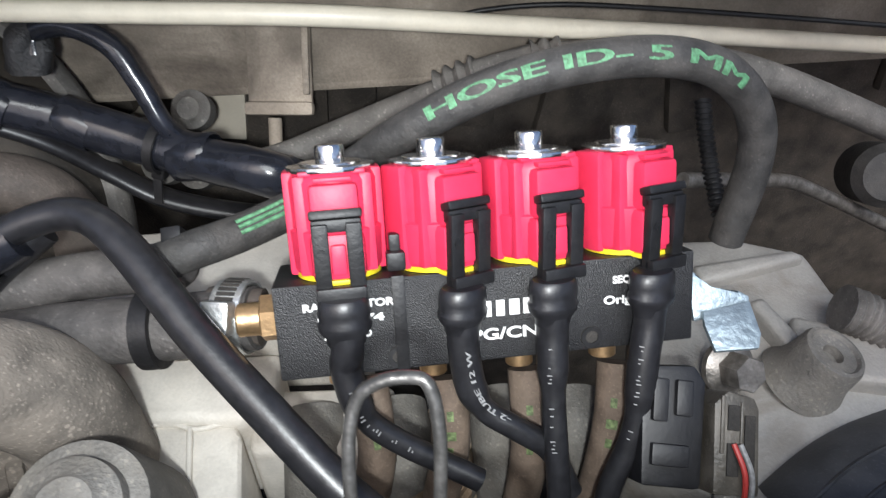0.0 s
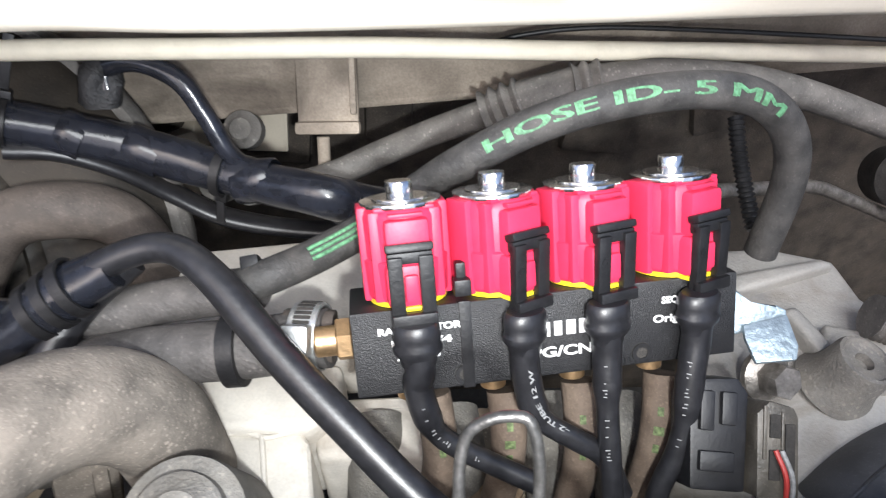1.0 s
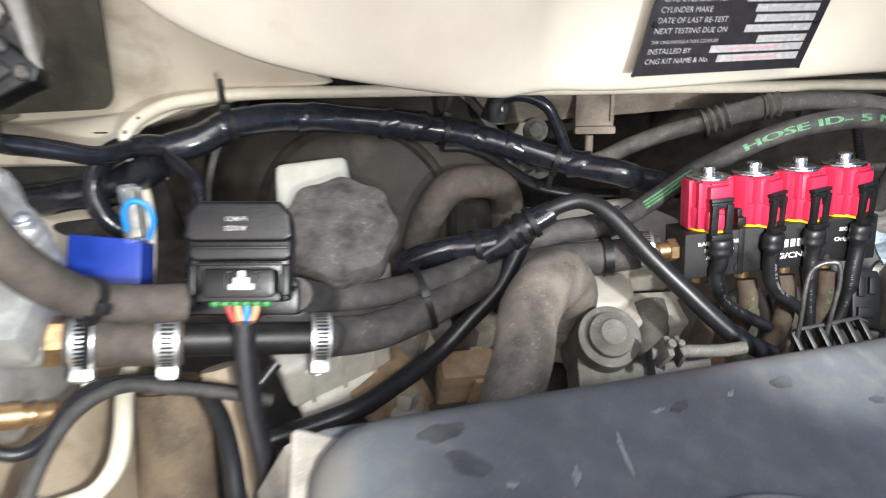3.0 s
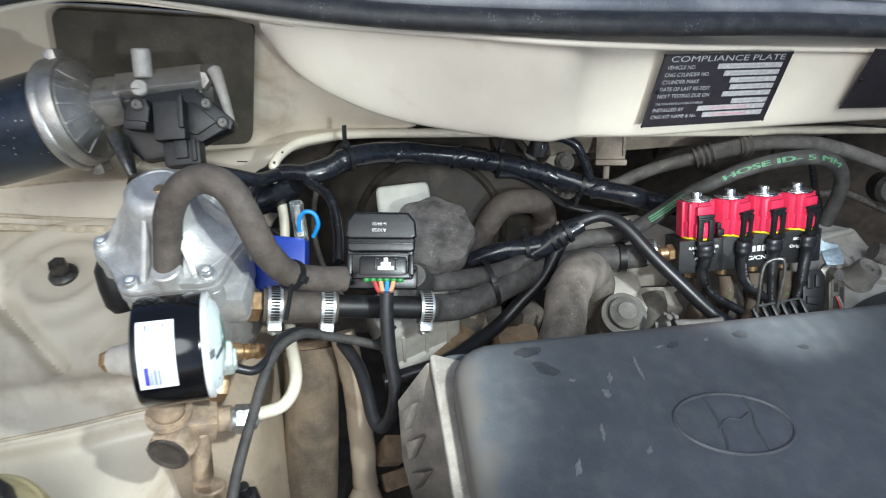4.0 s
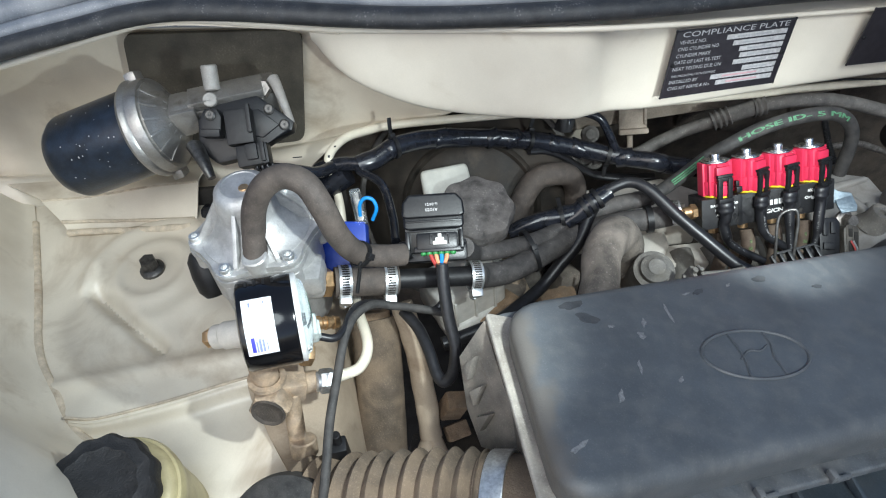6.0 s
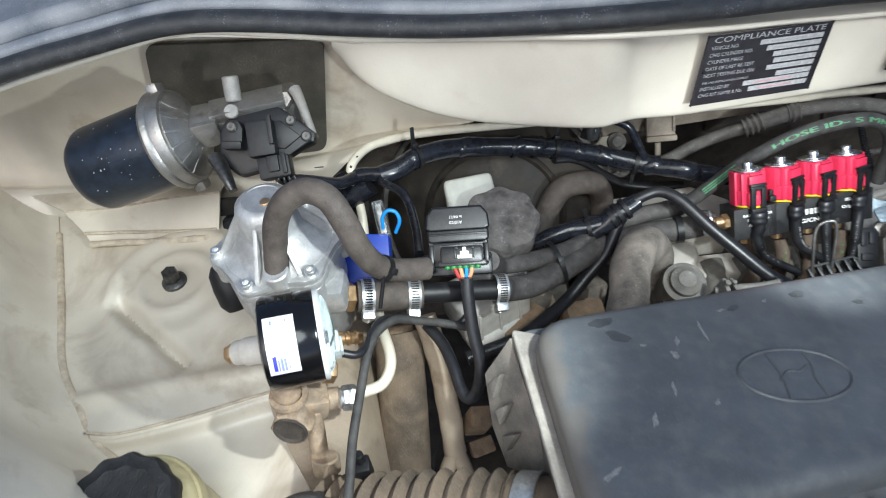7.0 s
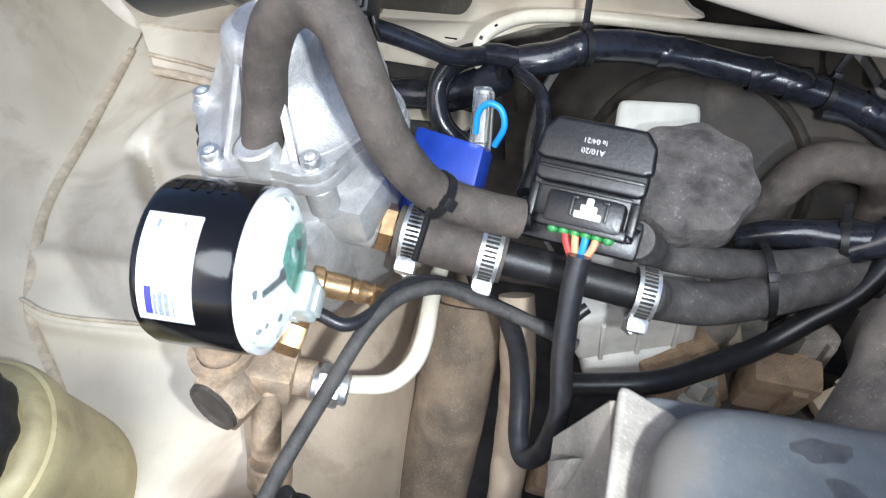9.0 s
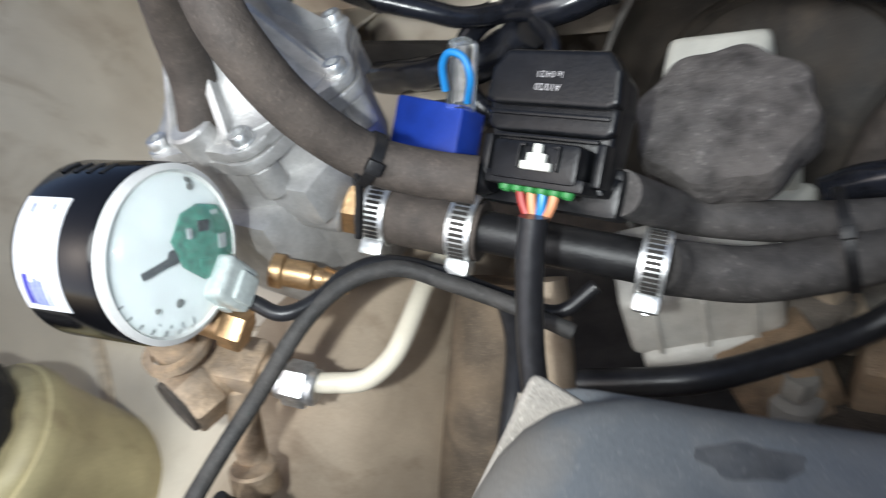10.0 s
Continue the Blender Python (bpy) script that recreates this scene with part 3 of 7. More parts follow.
# wiper recess: painted wall, ledge and lower wall
sheet("wall_recess", [
    [(-0.6856, 0.3428, 1.1084), (-0.6026, 0.3407, 1.1067), (-0.5155, 0.3408, 1.1085), (-0.4327, 0.3403, 1.1034), (-0.3458, 0.3335, 1.0952), (-0.3109, 0.3250, 1.0698), (-0.2600, 0.3225, 1.0420)],
    [(-0.7312, 0.3353, 1.0326), (-0.6435, 0.3326, 1.0257), (-0.5525, 0.3317, 1.0170), (-0.4618, 0.3308, 1.0083), (-0.3625, 0.3295, 1.0154), (-0.3093, 0.3278, 1.0176), (-0.2480, 0.3225, 1.0180)],
    [(-0.7650, 0.3296, 0.9765), (-0.6720, 0.3269, 0.9693), (-0.5715, 0.3270, 0.9701), (-0.4722, 0.3274, 0.9742), (-0.3690, 0.3263, 0.9834), (-0.2907, 0.3260, 0.9997), (-0.2440, 0.3220, 1.0055)],
    [(-0.7487, 0.3041, 0.9812), (-0.6579, 0.3016, 0.9757), (-0.5609, 0.3016, 0.9760), (-0.4653, 0.3019, 0.9788), (-0.4042, 0.3034, 0.9838), (-0.3715, 0.3046, 0.9863), (-0.3560, 0.3055, 0.9880)],
    [(-0.7829, 0.2821, 0.9115), (-0.6818, 0.2828, 0.9176), (-0.5783, 0.2833, 0.9230), (-0.4802, 0.2831, 0.9212), (-0.4455, 0.2832, 0.9223), (-0.4226, 0.2833, 0.9231), (-0.4120, 0.2835, 0.9236)],
    ], PAINT, "cream-painted wiper recess wall with a pressed ledge")

sheet("wall_recess_apron", [
    [(-0.6700, 0.3010, 0.9800), (-0.5900, 0.3010, 0.9800), (-0.5300, 0.3010, 0.9850), (-0.4700, 0.3010, 0.9880)],
    [(-0.6270, 0.2750, 0.9808), (-0.5775, 0.2750, 0.9822), (-0.5200, 0.2750, 0.9890), (-0.4715, 0.2750, 0.9910)],
    [(-0.6225, 0.2705, 0.9790), (-0.5755, 0.2700, 0.9800), (-0.5190, 0.2700, 0.9860), (-0.4720, 0.2700, 0.9880)],
    [(-0.6000, 0.2500, 0.9700), (-0.5739, 0.2500, 0.9695), (-0.5228, 0.2500, 0.9665), (-0.4760, 0.2500, 0.9655)],
    [(-0.5965, 0.2437, 0.9570), (-0.5607, 0.2430, 0.9585), (-0.5190, 0.2385, 0.9620), (-0.4770, 0.2380, 0.9640)],
    ], PAINT, "cream apron of the wiper recess folded down to the tower", thick=0.002)

for name, line, r in (("trim_ledge_edge", [(-0.6240, 0.2728, 0.9800), (-0.5765, 0.2724, 0.9812), (-0.5195, 0.2724, 0.9878), (-0.4730, 0.2724, 0.9898)], 0.0012),
                      ("trim_recess_seam", [(-0.6000, 0.2500, 0.9722), (-0.5739, 0.2500, 0.9709), (-0.5228, 0.2500, 0.9672), (-0.4780, 0.2495, 0.9658)], 0.0015),
                      ("trim_recess_foot", [(-0.5960, 0.2440, 0.9640), (-0.5650, 0.2435, 0.9635), (-0.5195, 0.2400, 0.9650), (-0.4790, 0.2398, 0.9655)], 0.0030)):
    bm = bmesh.new()
    tube(bm, line, r, per=8, seg=8, wobble=0.3)
    tagged(part(name, bm, SEALER, smooth=60), "rust-stained bead along a fold of the wiper recess", "seam sealer", kind="structure")

# painted cowl panel with its rolled lower edge
COWL_LOW = [(-0.3402, 0.2941, 1.1103), (-0.3225, 0.2785, 1.0923), (-0.2971, 0.2665, 1.0783), (-0.2538, 0.2566, 1.0632), (-0.1964, 0.2536, 1.0518), (-0.1431, 0.2523, 1.0451), (-0.1253, 0.2570, 1.0437), (-0.1065, 0.2674, 1.0391), (-0.0605, 0.2745, 1.0343), (0.0490, 0.3083, 1.0194), (0.1679, 0.3364, 1.0078), (0.3398, 0.3715, 0.9906)]
COWL_TOP = [(-0.3394, 0.2838, 1.1211), (-0.3161, 0.2753, 1.1246), (-0.2898, 0.2686, 1.1266), (-0.2480, 0.2631, 1.1255), (-0.1949, 0.2600, 1.1227), (-0.1421, 0.2597, 1.1184), (-0.1251, 0.2630, 1.1157), (-0.1087, 0.2715, 1.1096), (-0.0704, 0.2785, 1.1041), (0.0307, 0.3087, 1.0866), (0.1401, 0.3320, 1.0728), (0.3027, 0.3670, 1.0522)]
rows = []
for back, rise, k in ((0.045, 0.010, -1), (0.014, 0.001, -1), (0.003, 0.0, 0.01), (0.0, 0.0, 0.05), (-0.001, 0.0, 0.25), (-0.001, 0.0, 0.6), (0.0, 0.0, 0.95), (0.003, 0.001, 1.0), (0.02, 0.004, 1.01)):
    row = []
    for lo, hi in zip(COWL_LOW, COWL_TOP):
        lo, hi = Vector(lo), Vector(hi)
        q = lo if k < 0 else lo.lerp(hi, k)
        row.append(tuple(q + Vector((0, back, rise))))
    rows.append(row)
sheet("wall_cowl", rows, PAINT_W, "cream-white painted cowl panel with a rounded lower edge")

# weatherstrip and the dark cowl tray behind it
STRIP = [(-0.6529, 0.2139, 1.1349), (-0.5703, 0.2373, 1.1488), (-0.5100, 0.2522, 1.1541), (-0.4498, 0.2662, 1.1571), (-0.3878, 0.2651, 1.1539), (-0.3108, 0.2590, 1.1458), (-0.2467, 0.2546, 1.1408), (-0.1674, 0.2556, 1.1364), (-0.0773, 0.2664, 1.1292), (0.0520, 0.3057, 1.1092), (0.2580, 0.3532, 1.0782)]
bm = bmesh.new()
tube(bm, [tuple(Vector(q) + Vector((0, 0.001, -0.001))) for q in STRIP], 0.0095, per=6, seg=20, flat=0.8)
ob = tagged(part("weatherstrip", bm, SEAL, smooth=60), "black rubber weatherstrip along the cowl edge", "seal", kind="structure")
bm = bmesh.new()
tube(bm, [tuple(Vector(q) + Vector((0, 0.016, 0.004))) for q in STRIP], 0.0065, per=6)
tube(bm, [tuple(Vector(q) + Vector((0, 0.030, 0.012))) for q in STRIP], 0.009, per=6)
part("lip", bm, TRAY, ob, "grey-blue rubber lip", smooth=60)
rows = [[tuple(Vector(q) + Vector((0, dy, dz))) for q in STRIP] for dy, dz in ((0.03, 0.0), (0.07, 0.01), (0.14, 0.03), (0.26, 0.08))]
sheet("cowl_tray", rows, TRAY, "dark grey plastic cowl tray", category="cowl")
EDGE = [(-0.6669, 0.2157, 1.1173), (-0.5817, 0.2408, 1.1325), (-0.5182, 0.2555, 1.1401), (-0.4548, 0.2694, 1.1468), (-0.4219, 0.2721, 1.1446), (-0.3724, 0.2702, 1.1379), (-0.3144, 0.2668, 1.1302), (-0.2479, 0.2595, 1.1275), (-0.1952, 0.2558, 1.1256), (-0.1424, 0.2536, 1.1223), (-0.0756, 0.2635, 1.1139), (0.0278, 0.3037, 1.0905), (0.2655, 0.3510, 1.0615)]
bm = bmesh.new()
tube(bm, EDGE, 0.0024, per=6, seg=8)
tagged(part("trim_flange", bm, PAINT_W, smooth=60), "cream-painted welded flange edge", "trim", kind="structure")
# roof of the recess, from the flange back to the wall
sheet("wall_recess_top", [
    [(-0.6686, 0.2173, 1.1163), (-0.5832, 0.2422, 1.1312), (-0.5194, 0.2567, 1.1385), (-0.4558, 0.2706, 1.1453), (-0.3730, 0.2714, 1.1363), (-0.3148, 0.2680, 1.1286)],
    [(-0.7768, 0.3387, 1.0672), (-0.6508, 0.3405, 1.0949), (-0.5665, 0.3407, 1.1073), (-0.4896, 0.3411, 1.1110), (-0.3932, 0.3383, 1.1027), (-0.3238, 0.3323, 1.0830)],
    ], PAINT, "cream-painted roof of the wiper recess", thick=0.002)

# inner wing: tower top, step and side
def pressed(v):
    """Round swage about the tower bolt and a slanting groove."""
    d = math.hypot(v.x + 0.502, v.y - 0.191)
    lift = 0.0035 * math.exp(-((d - 0.031) / 0.005) ** 2) + 0.0055 * math.exp(-((d - 0.056) / 0.008) ** 2) * (1 if v.y > 0.191 - 0.02 else 0.4)
    a, b = Vector((-0.5491, 0.1729)), Vector((-0.4752, 0.1100))
    q = Vector((v.x, v.y))
    k = max(0.0, min(1.0, (q - a).dot(b - a) / (b - a).length_squared))
    lift -= 0.0120 * math.exp(-((q - a.lerp(b, k)).length / 0.0055) ** 2)
    g2 = (v.y - 0.088) - (v.x + 0.5) * 0.12
    lift += 0.0042 * math.exp(-(g2 / 0.007) ** 2)
    return Vector((0, 0, lift))


SEAM = [(-0.650, 0.290, 0.958), (-0.640, 0.266, 0.957), (-0.602, 0.175, 0.956), (-0.578, 0.115, 0.955), (-0.548, 0.074, 0.954), (-0.527, 0.047, 0.947), (-0.487, 0.022, 0.938), (-0.435, -0.012, 0.926), (-0.40, -0.06, 0.90)]
sheet("wing_tower", [
    [SEAM[0], (-0.58, 0.292, 0.960), (-0.50, 0.296, 0.962), (-0.43, 0.296, 0.962), (-0.35, 0.296, 0.955)],
    [SEAM[2], (-0.55, 0.19, 0.960), (-0.50, 0.20, 0.963), (-0.43, 0.20, 0.963), (-0.365, 0.20, 0.957)],
    [SEAM[3], (-0.53, 0.115, 0.958), (-0.47, 0.12, 0.961), (-0.42, 0.128, 0.961), (-0.355, 0.130, 0.955)],
    [(-0.535, 0.058, 0.955), (-0.508, 0.058, 0.956), (-0.458, 0.069, 0.957), (-0.405, 0.086, 0.956), (-0.352, 0.100, 0.950)],
    [(-0.531, 0.051, 0.953), (-0.507, 0.049, 0.953), (-0.456, 0.060, 0.953), (-0.402, 0.077, 0.952), (-0.350, 0.090, 0.945)],
    [(-0.526, 0.046, 0.946), (-0.505, 0.043, 0.943), (-0.453, 0.053, 0.943), (-0.398, 0.069, 0.941), (-0.348, 0.081, 0.934)],
    [SEAM[6], (-0.470, 0.020, 0.938), (-0.432, 0.028, 0.938), (-0.385, 0.042, 0.937), (-0.345, 0.052, 0.928)],
    [(-0.465, 0.008, 0.933), (-0.450, 0.006, 0.931), (-0.415, 0.014, 0.930), (-0.372, 0.028, 0.928), (-0.342, 0.036, 0.912)],
    [SEAM[7], (-0.425, -0.014, 0.922), (-0.398, -0.004, 0.919), (-0.362, 0.010, 0.914), (-0.340, 0.014, 0.895)],
    [SEAM[8], (-0.390, -0.06, 0.885), (-0.37, -0.05, 0.875), (-0.34, -0.04, 0.865), (-0.325, -0.03, 0.850)],
    ], PAINT, "cream-painted suspension tower with pressed creases, dusty", thick=0.003, category="inner wing", shape=pressed, fine=20)
sheet("wing_side", [
    SEAM,
    [(x - 0.010, y - 0.006, z + 0.012) for x, y, z in SEAM],
    [(x - 0.026, y - 0.012, z + 0.050) for x, y, z in SEAM],
    [(x - 0.048, y - 0.016, z + 0.120) for x, y, z in SEAM],
    [(x - 0.085, y - 0.020, z + 0.200) for x, y, z in SEAM],
    ], PAINT, "cream-painted inner wing side, dusty along the seam", thick=0.003, category="inner wing")
bm = bmesh.new()
tube(bm, [(x + 0.001, y, z + 0.001) for x, y, z in SEAM[1:8]], 0.0038, per=6, seg=8, wobble=0.15)
tagged(part("trim_seam_wing", bm, SEALER, smooth=60), "dirty bead of seam sealer along the inner wing", "seam sealer", kind="structure")
bm = bmesh.new()
tube(bm, [(-0.533, 0.054, 0.957), (-0.507, 0.053, 0.956), (-0.456, 0.064, 0.957), (-0.402, 0.081, 0.955), (-0.36, 0.092, 0.951)], 0.0012, per=6, seg=8, wobble=0.15)
tagged(part("trim_seam_step", bm, SEALER, smooth=60), "thin bead of seam sealer along the tower step", "seam sealer", kind="structure")

# bead darker than the paint stands in for a pressed crease's shade line
bm = bmesh.new()
tube(bm, [(-0.4340, 0.0260, 0.9325), (-0.4103, 0.0304, 0.9325), (-0.3905, 0.0357, 0.9325), (-0.3766, 0.0409, 0.9330), (-0.3705, 0.0500, 0.9370)], 0.0011, per=6, seg=8, wobble=0.15)
tagged(part("trim_crease", bm, SEALER, smooth=60), "thin darker bead drawing a crease line on the tower skirt", "seam sealer", kind="structure")

# side of the chassis leg below the tower
sheet("wing_leg", [
    [(-0.368, 0.20, 0.962), (-0.378, 0.130, 0.967), (-0.400, 0.080, 0.960), (-0.388, 0.048, 0.944), (-0.365, 0.012, 0.922), (-0.338, -0.035, 0.873)],
    [(-0.362, 0.20, 0.960), (-0.354, 0.130, 0.960), (-0.352, 0.095, 0.953), (-0.345, 0.052, 0.932), (-0.340, 0.014, 0.899), (-0.325, -0.03, 0.853)],
    [(-0.350, 0.20, 0.930), (-0.340, 0.130, 0.925), (-0.335, 0.095, 0.915), (-0.330, 0.052, 0.895), (-0.325, 0.014, 0.860), (-0.31, -0.03, 0.82)],
    [(-0.335, 0.20, 0.84), (-0.325, 0.130, 0.83), (-0.32, 0.095, 0.82), (-0.315, 0.052, 0.80), (-0.31, 0.014, 0.77), (-0.30, -0.03, 0.74)],
    ], LEG, "tan dust-coated side of the chassis leg", thick=0.003, category="inner wing")

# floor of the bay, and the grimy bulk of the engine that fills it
# added dark sheets close the bay so gaps between parts stay dark
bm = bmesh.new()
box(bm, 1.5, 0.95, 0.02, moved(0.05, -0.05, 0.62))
tagged(part("floor", bm, DARKB), "added dark sheet closing the bay below the engine", "undertray", kind="structure")
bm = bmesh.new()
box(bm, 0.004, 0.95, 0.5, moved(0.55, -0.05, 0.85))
tagged(part("wall_wing_far", bm, DARKB), "added dark wall closing the bay beyond the engine", "inner wing", kind="structure")

bm = bmesh.new()
box(bm, 0.52, 0.20, 0.22, moved(0.06, 0.12, 0.755), bevel=0.02)
box(bm, 0.20, 0.12, 0.16, moved(-0.20, 0.06, 0.715), bevel=0.015)
engine = tagged(part("engine_block", bm, DARKM), "grimy dust-coated engine block deep in the bay", "engine")
for i in range(34):
    x, y = random.uniform(-0.22, 0.03), random.uniform(0.08, 0.24)
    at = moved(x, y, 0.872 + random.uniform(-0.02, 0.010), random.uniform(-20, 20), random.uniform(-20, 20), random.uniform(0, 90))
    bm = bmesh.new()
    if i % 3 == 0:
        bolt(bm, random.uniform(0.005, 0.008), random.uniform(0.012, 0.02), at)
        cyl(bm, random.uniform(0.009, 0.014), 0.03, at @ moved(0, 0, -0.029), 20, 0.001)
        part("bolt_boss", bm, random.choice((ALU_D, ALU_H, RUBBER_D)), engine)
        continue
    w, d, h = random.uniform(0.02, 0.05), random.uniform(0.012, 0.03), random.uniform(0.02, 0.06)
    box(bm, w, d, h, at, bevel=0.004)
    box(bm, w * 0.25, d * 1.3, h * 0.7, at @ moved(w * 0.2, 0, 0.004), bevel=0.002)
    part("cast_lug", bm, random.choice((BROWNM, ALU_D, RUBBER_D, LEG)), engine)

# ================= injector rail =================
RX, RV = Vector((0.990, 0.142, -0.010)), Vector((-0.062, 0.493, 0.868))
RAIL = axes((0.0277, 0.2365, 0.9691), RV, RX)
rail = thing("injector_rail", "black textured gas injector rail with white lettering", "injector rail", RAIL)
bm = bmesh.new()
box(bm, 0.1187, 0.026, 0.0268, moved(-0.0009, 0.0012, -0.0151), bevel=0.0008)
body_ob = part("block", bm, RAILB, rail)
for x in (0.0278, -0.0276):
    bm = bmesh.new()
    cyl(bm, 0.0032, 0.0008, moved(x, -0.0112, -0.0245, 90), seg=20, bevel=0.0002)
    screw = part("socket_screw", bm, DARKB, rail)
    bm = bmesh.new()
    lathe(bm, [(0.0019, 0), (0.0031, 0), (0.0031, 0.0006), (0.0019, 0.0006), (0.0019, 0)], moved(x, -0.0118, -0.0245, 90), seg=20)
    part("screw_rim", bm, PLASTIC, screw)
bm = bmesh.new()
FRONT = moved(0, -0.0120, 0, 90)
for text, size, x, y, w in (("RAIL INJECTOR", 0.0030, -0.0403, -0.0092, 0.0248), ("10R 074", 0.0029, -0.0403, -0.0133, 0.018), ("APPROVED", 0.0029, -0.0410, -0.0176, 0.013),
                            ("LPG/CNG", 0.0046, 0.0035, -0.0222, 0.027), ("SEQ", 0.0030, 0.0368, -0.0092, None), ("Original", 0.0034, 0.0385, -0.0152, 0.0140)):
    letters(bm, text, size, FRONT @ moved(x, y, 0), bold=0.00012, width=w)
for i in range(8):
    box(bm, 0.0024 if i in (1, 3) else 0.0029, 0.0046, 0.0001, FRONT @ moved(-0.0105 + i * 0.0040, -0.0132, 0))
part("lettering", bm, WHITEPR, rail, "white printed lettering", smooth=0)
bm = bmesh.new()
cyl(bm, 0.0048, 0.012, moved(-0.0600, 0, -0.0135, 0, -90), bevel=0.0006)
hexnut(bm, 0.0068, 0.005, moved(-0.0603, 0, -0.0135, 0, -90))
part("inlet_fitting", bm, BRASS, rail, "bare brass inlet fitting")
for x in (-0.044, -0.017, 0.0095, 0.036):
    bm = bmesh.new()
    cyl(bm, 0.0042, 0.008, moved(x, 0.002, -0.0360), bevel=0.0004)
    part("outlet_nozzle", bm, BRASS, rail, "brass outlet nozzle")
bm = bmesh.new()
box(bm, 0.0035, 0.0006, 0.0275, moved(-0.0265, -0.0122, -0.015), bevel=0.0002)
box(bm, 0.0052, 0.0050, 0.0052, moved(-0.0265, -0.0095, 0.0025), bevel=0.0008)
box(bm, 0.0030, 0.004, 0.005, moved(-0.0265, -0.007, 0.007), bevel=0.0006)
tagged(part("cable_tie", bm, PLASTIC), "black cable tie strapped round the injector rail", "cable tie", "cable ties").matrix_world = RAIL


def injector(x, turn, shift, label):
    """A red solenoid coil on the rail with its plate, nut, seal ring and clipped connector."""
    m = RAIL @ moved(x, 0, -0.0015) @ Matrix.Rotation(radians(turn), 4, "Z")
    t = thing("injector_coil", label, "injector coil", m, "coils on the injector rail")
    bm = bmesh.new()
    lathe(bm, [(0, 0.0012), (0.0114, 0.0012), (0.0122, 0.002), (0.0126, 0.003), (0.0130, 0.0135), (0.0122, 0.0140), (0.0124, 0.0265), (0.0118, 0.0282), (0.0110, 0.0290), (0, 0.0290)], None, 40)
    coil = part("coil_body", bm, RED, t)
    bm = bmesh.new()
    box(bm, 0.0128, 0.010, 0.0135, moved(0, -0.0096, 0.0198), bevel=0.0016)
    part("socket_head", bm, RED, coil)
    bm = bmesh.new()
    box(bm, 0.0145, 0.012, 0.0128, moved(0, -0.0088, 0.0072), bevel=0.0022)
    part("socket_base", bm, RED, coil)
    bm = bmesh.new()
    box(bm, 0.0100, 0.004, 0.0012, moved(0, -0.0112, 0.0275), bevel=0.0004)
    part("ledge", bm, RED, coil)
    for sx in (-1, 1):
        for name, sx_, sy_, sz_, at in (("side_rib", 0.0044, 0.010, 0.0285, (sx * 0.0112, 0.001, 0.0150)), ("top_pip", 0.0035, 0.004, 0.0012, (sx * 0.0070, -0.0085, 0.0290)), ("corner_rib", 0.0040, 0.005, 0.0270, (sx * 0.0085, -0.0070, 0.0150))):
            bm = bmesh.new()
            box(bm, sx_, sy_, sz_, moved(*at), bevel=0.0004 if name == "top_pip" else 0.0010)
            part(name, bm, RED, coil)
    bm = bmesh.new()
    box(bm, 0.0040, 0.004, 0.008, moved(0, -0.0142, 0.0068), bevel=0.0008)
    part("latch_ramp", bm, RED, coil)
    bm = bmesh.new()
    lathe(bm, [(0.0085, 0), (0.0118, 0), (0.0120, 0.0015), (0.0085, 0.0015), (0.0085, 0)], None, 36)
    box(bm, 0.0125, 0.010, 0.0014, moved(0, -0.0092, 0.0002), bevel=0.0004)
    part("seal_ring", bm, YELLOW, t, "yellow seal ring")
    bm = bmesh.new()
    prism(bm, [(0.0122 * math.cos(a), 0.0122 * math.sin(a)) for a in (math.pi * k / 12 for k in range(24))], 0.0014, moved(0, 0, 0.0290), bevel=0.0003)
    cyl(bm, 0.0085, 0.0008, moved(0, 0, 0.0304), 32, 0.0002)
    part("top_plate", bm, STEEL, t, "bright steel plate")
    bm = bmesh.new()
    lathe(bm, [(0, 0.0312), (0.0040, 0.0312), (0.0041, 0.0317), (0.0041, 0.0352), (0.0038, 0.0357), (0, 0.0357)], None, 24)
    part("core_nut", bm, STEEL, t, "polished steel core nut")
    clip = bmesh.new()
    box(clip, 0.0138, 0.0044, 0.0024, moved(0, -0.0152, 0.0188, -14), bevel=0.0008)
    box(clip, 0.0130, 0.0030, 0.0034, moved(0, -0.0152, 0.0160), bevel=0.0006)
    for sx in (-1, 1):
        box(clip, 0.0042, 0.0030, 0.0200, moved(sx * 0.0044, -0.0157, 0.0068, 4), bevel=0.0005)
    box(clip, 0.0130, 0.0034, 0.0036, moved(0, -0.0166, -0.0020), bevel=0.0006)
    lathe(clip, [(0.0006, 0), (0.0013, 0), (0.0013, 0.0004), (0.0006, 0.0004), (0.0006, 0)], moved(-0.0044, -0.0172, 0.0090, 94), 14)
    c = part("connector_clip", clip, PLASTIC, t, "black plastic connector clip")
    bm = bmesh.new()
    lathe(bm, [(0, -0.0160), (0.0052, -0.0160), (0.0056, -0.0138), (0.0072, -0.0118), (0.0075, -0.0100), (0.0069, -0.0090), (0.0072, -0.0070), (0.0069, -0.0040), (0.0060, -0.0030), (0, -0.0030)], moved(shift, -0.0172, 0, 4) @ Matrix.Diagonal((0.98, 0.76, 1, 1)), 28)
    part("boot", bm, SLEEVE, c, "shrink-sleeved boot")
    return t


SHIFT = (0.0, -0.0036, -0.0034, -0.0054)
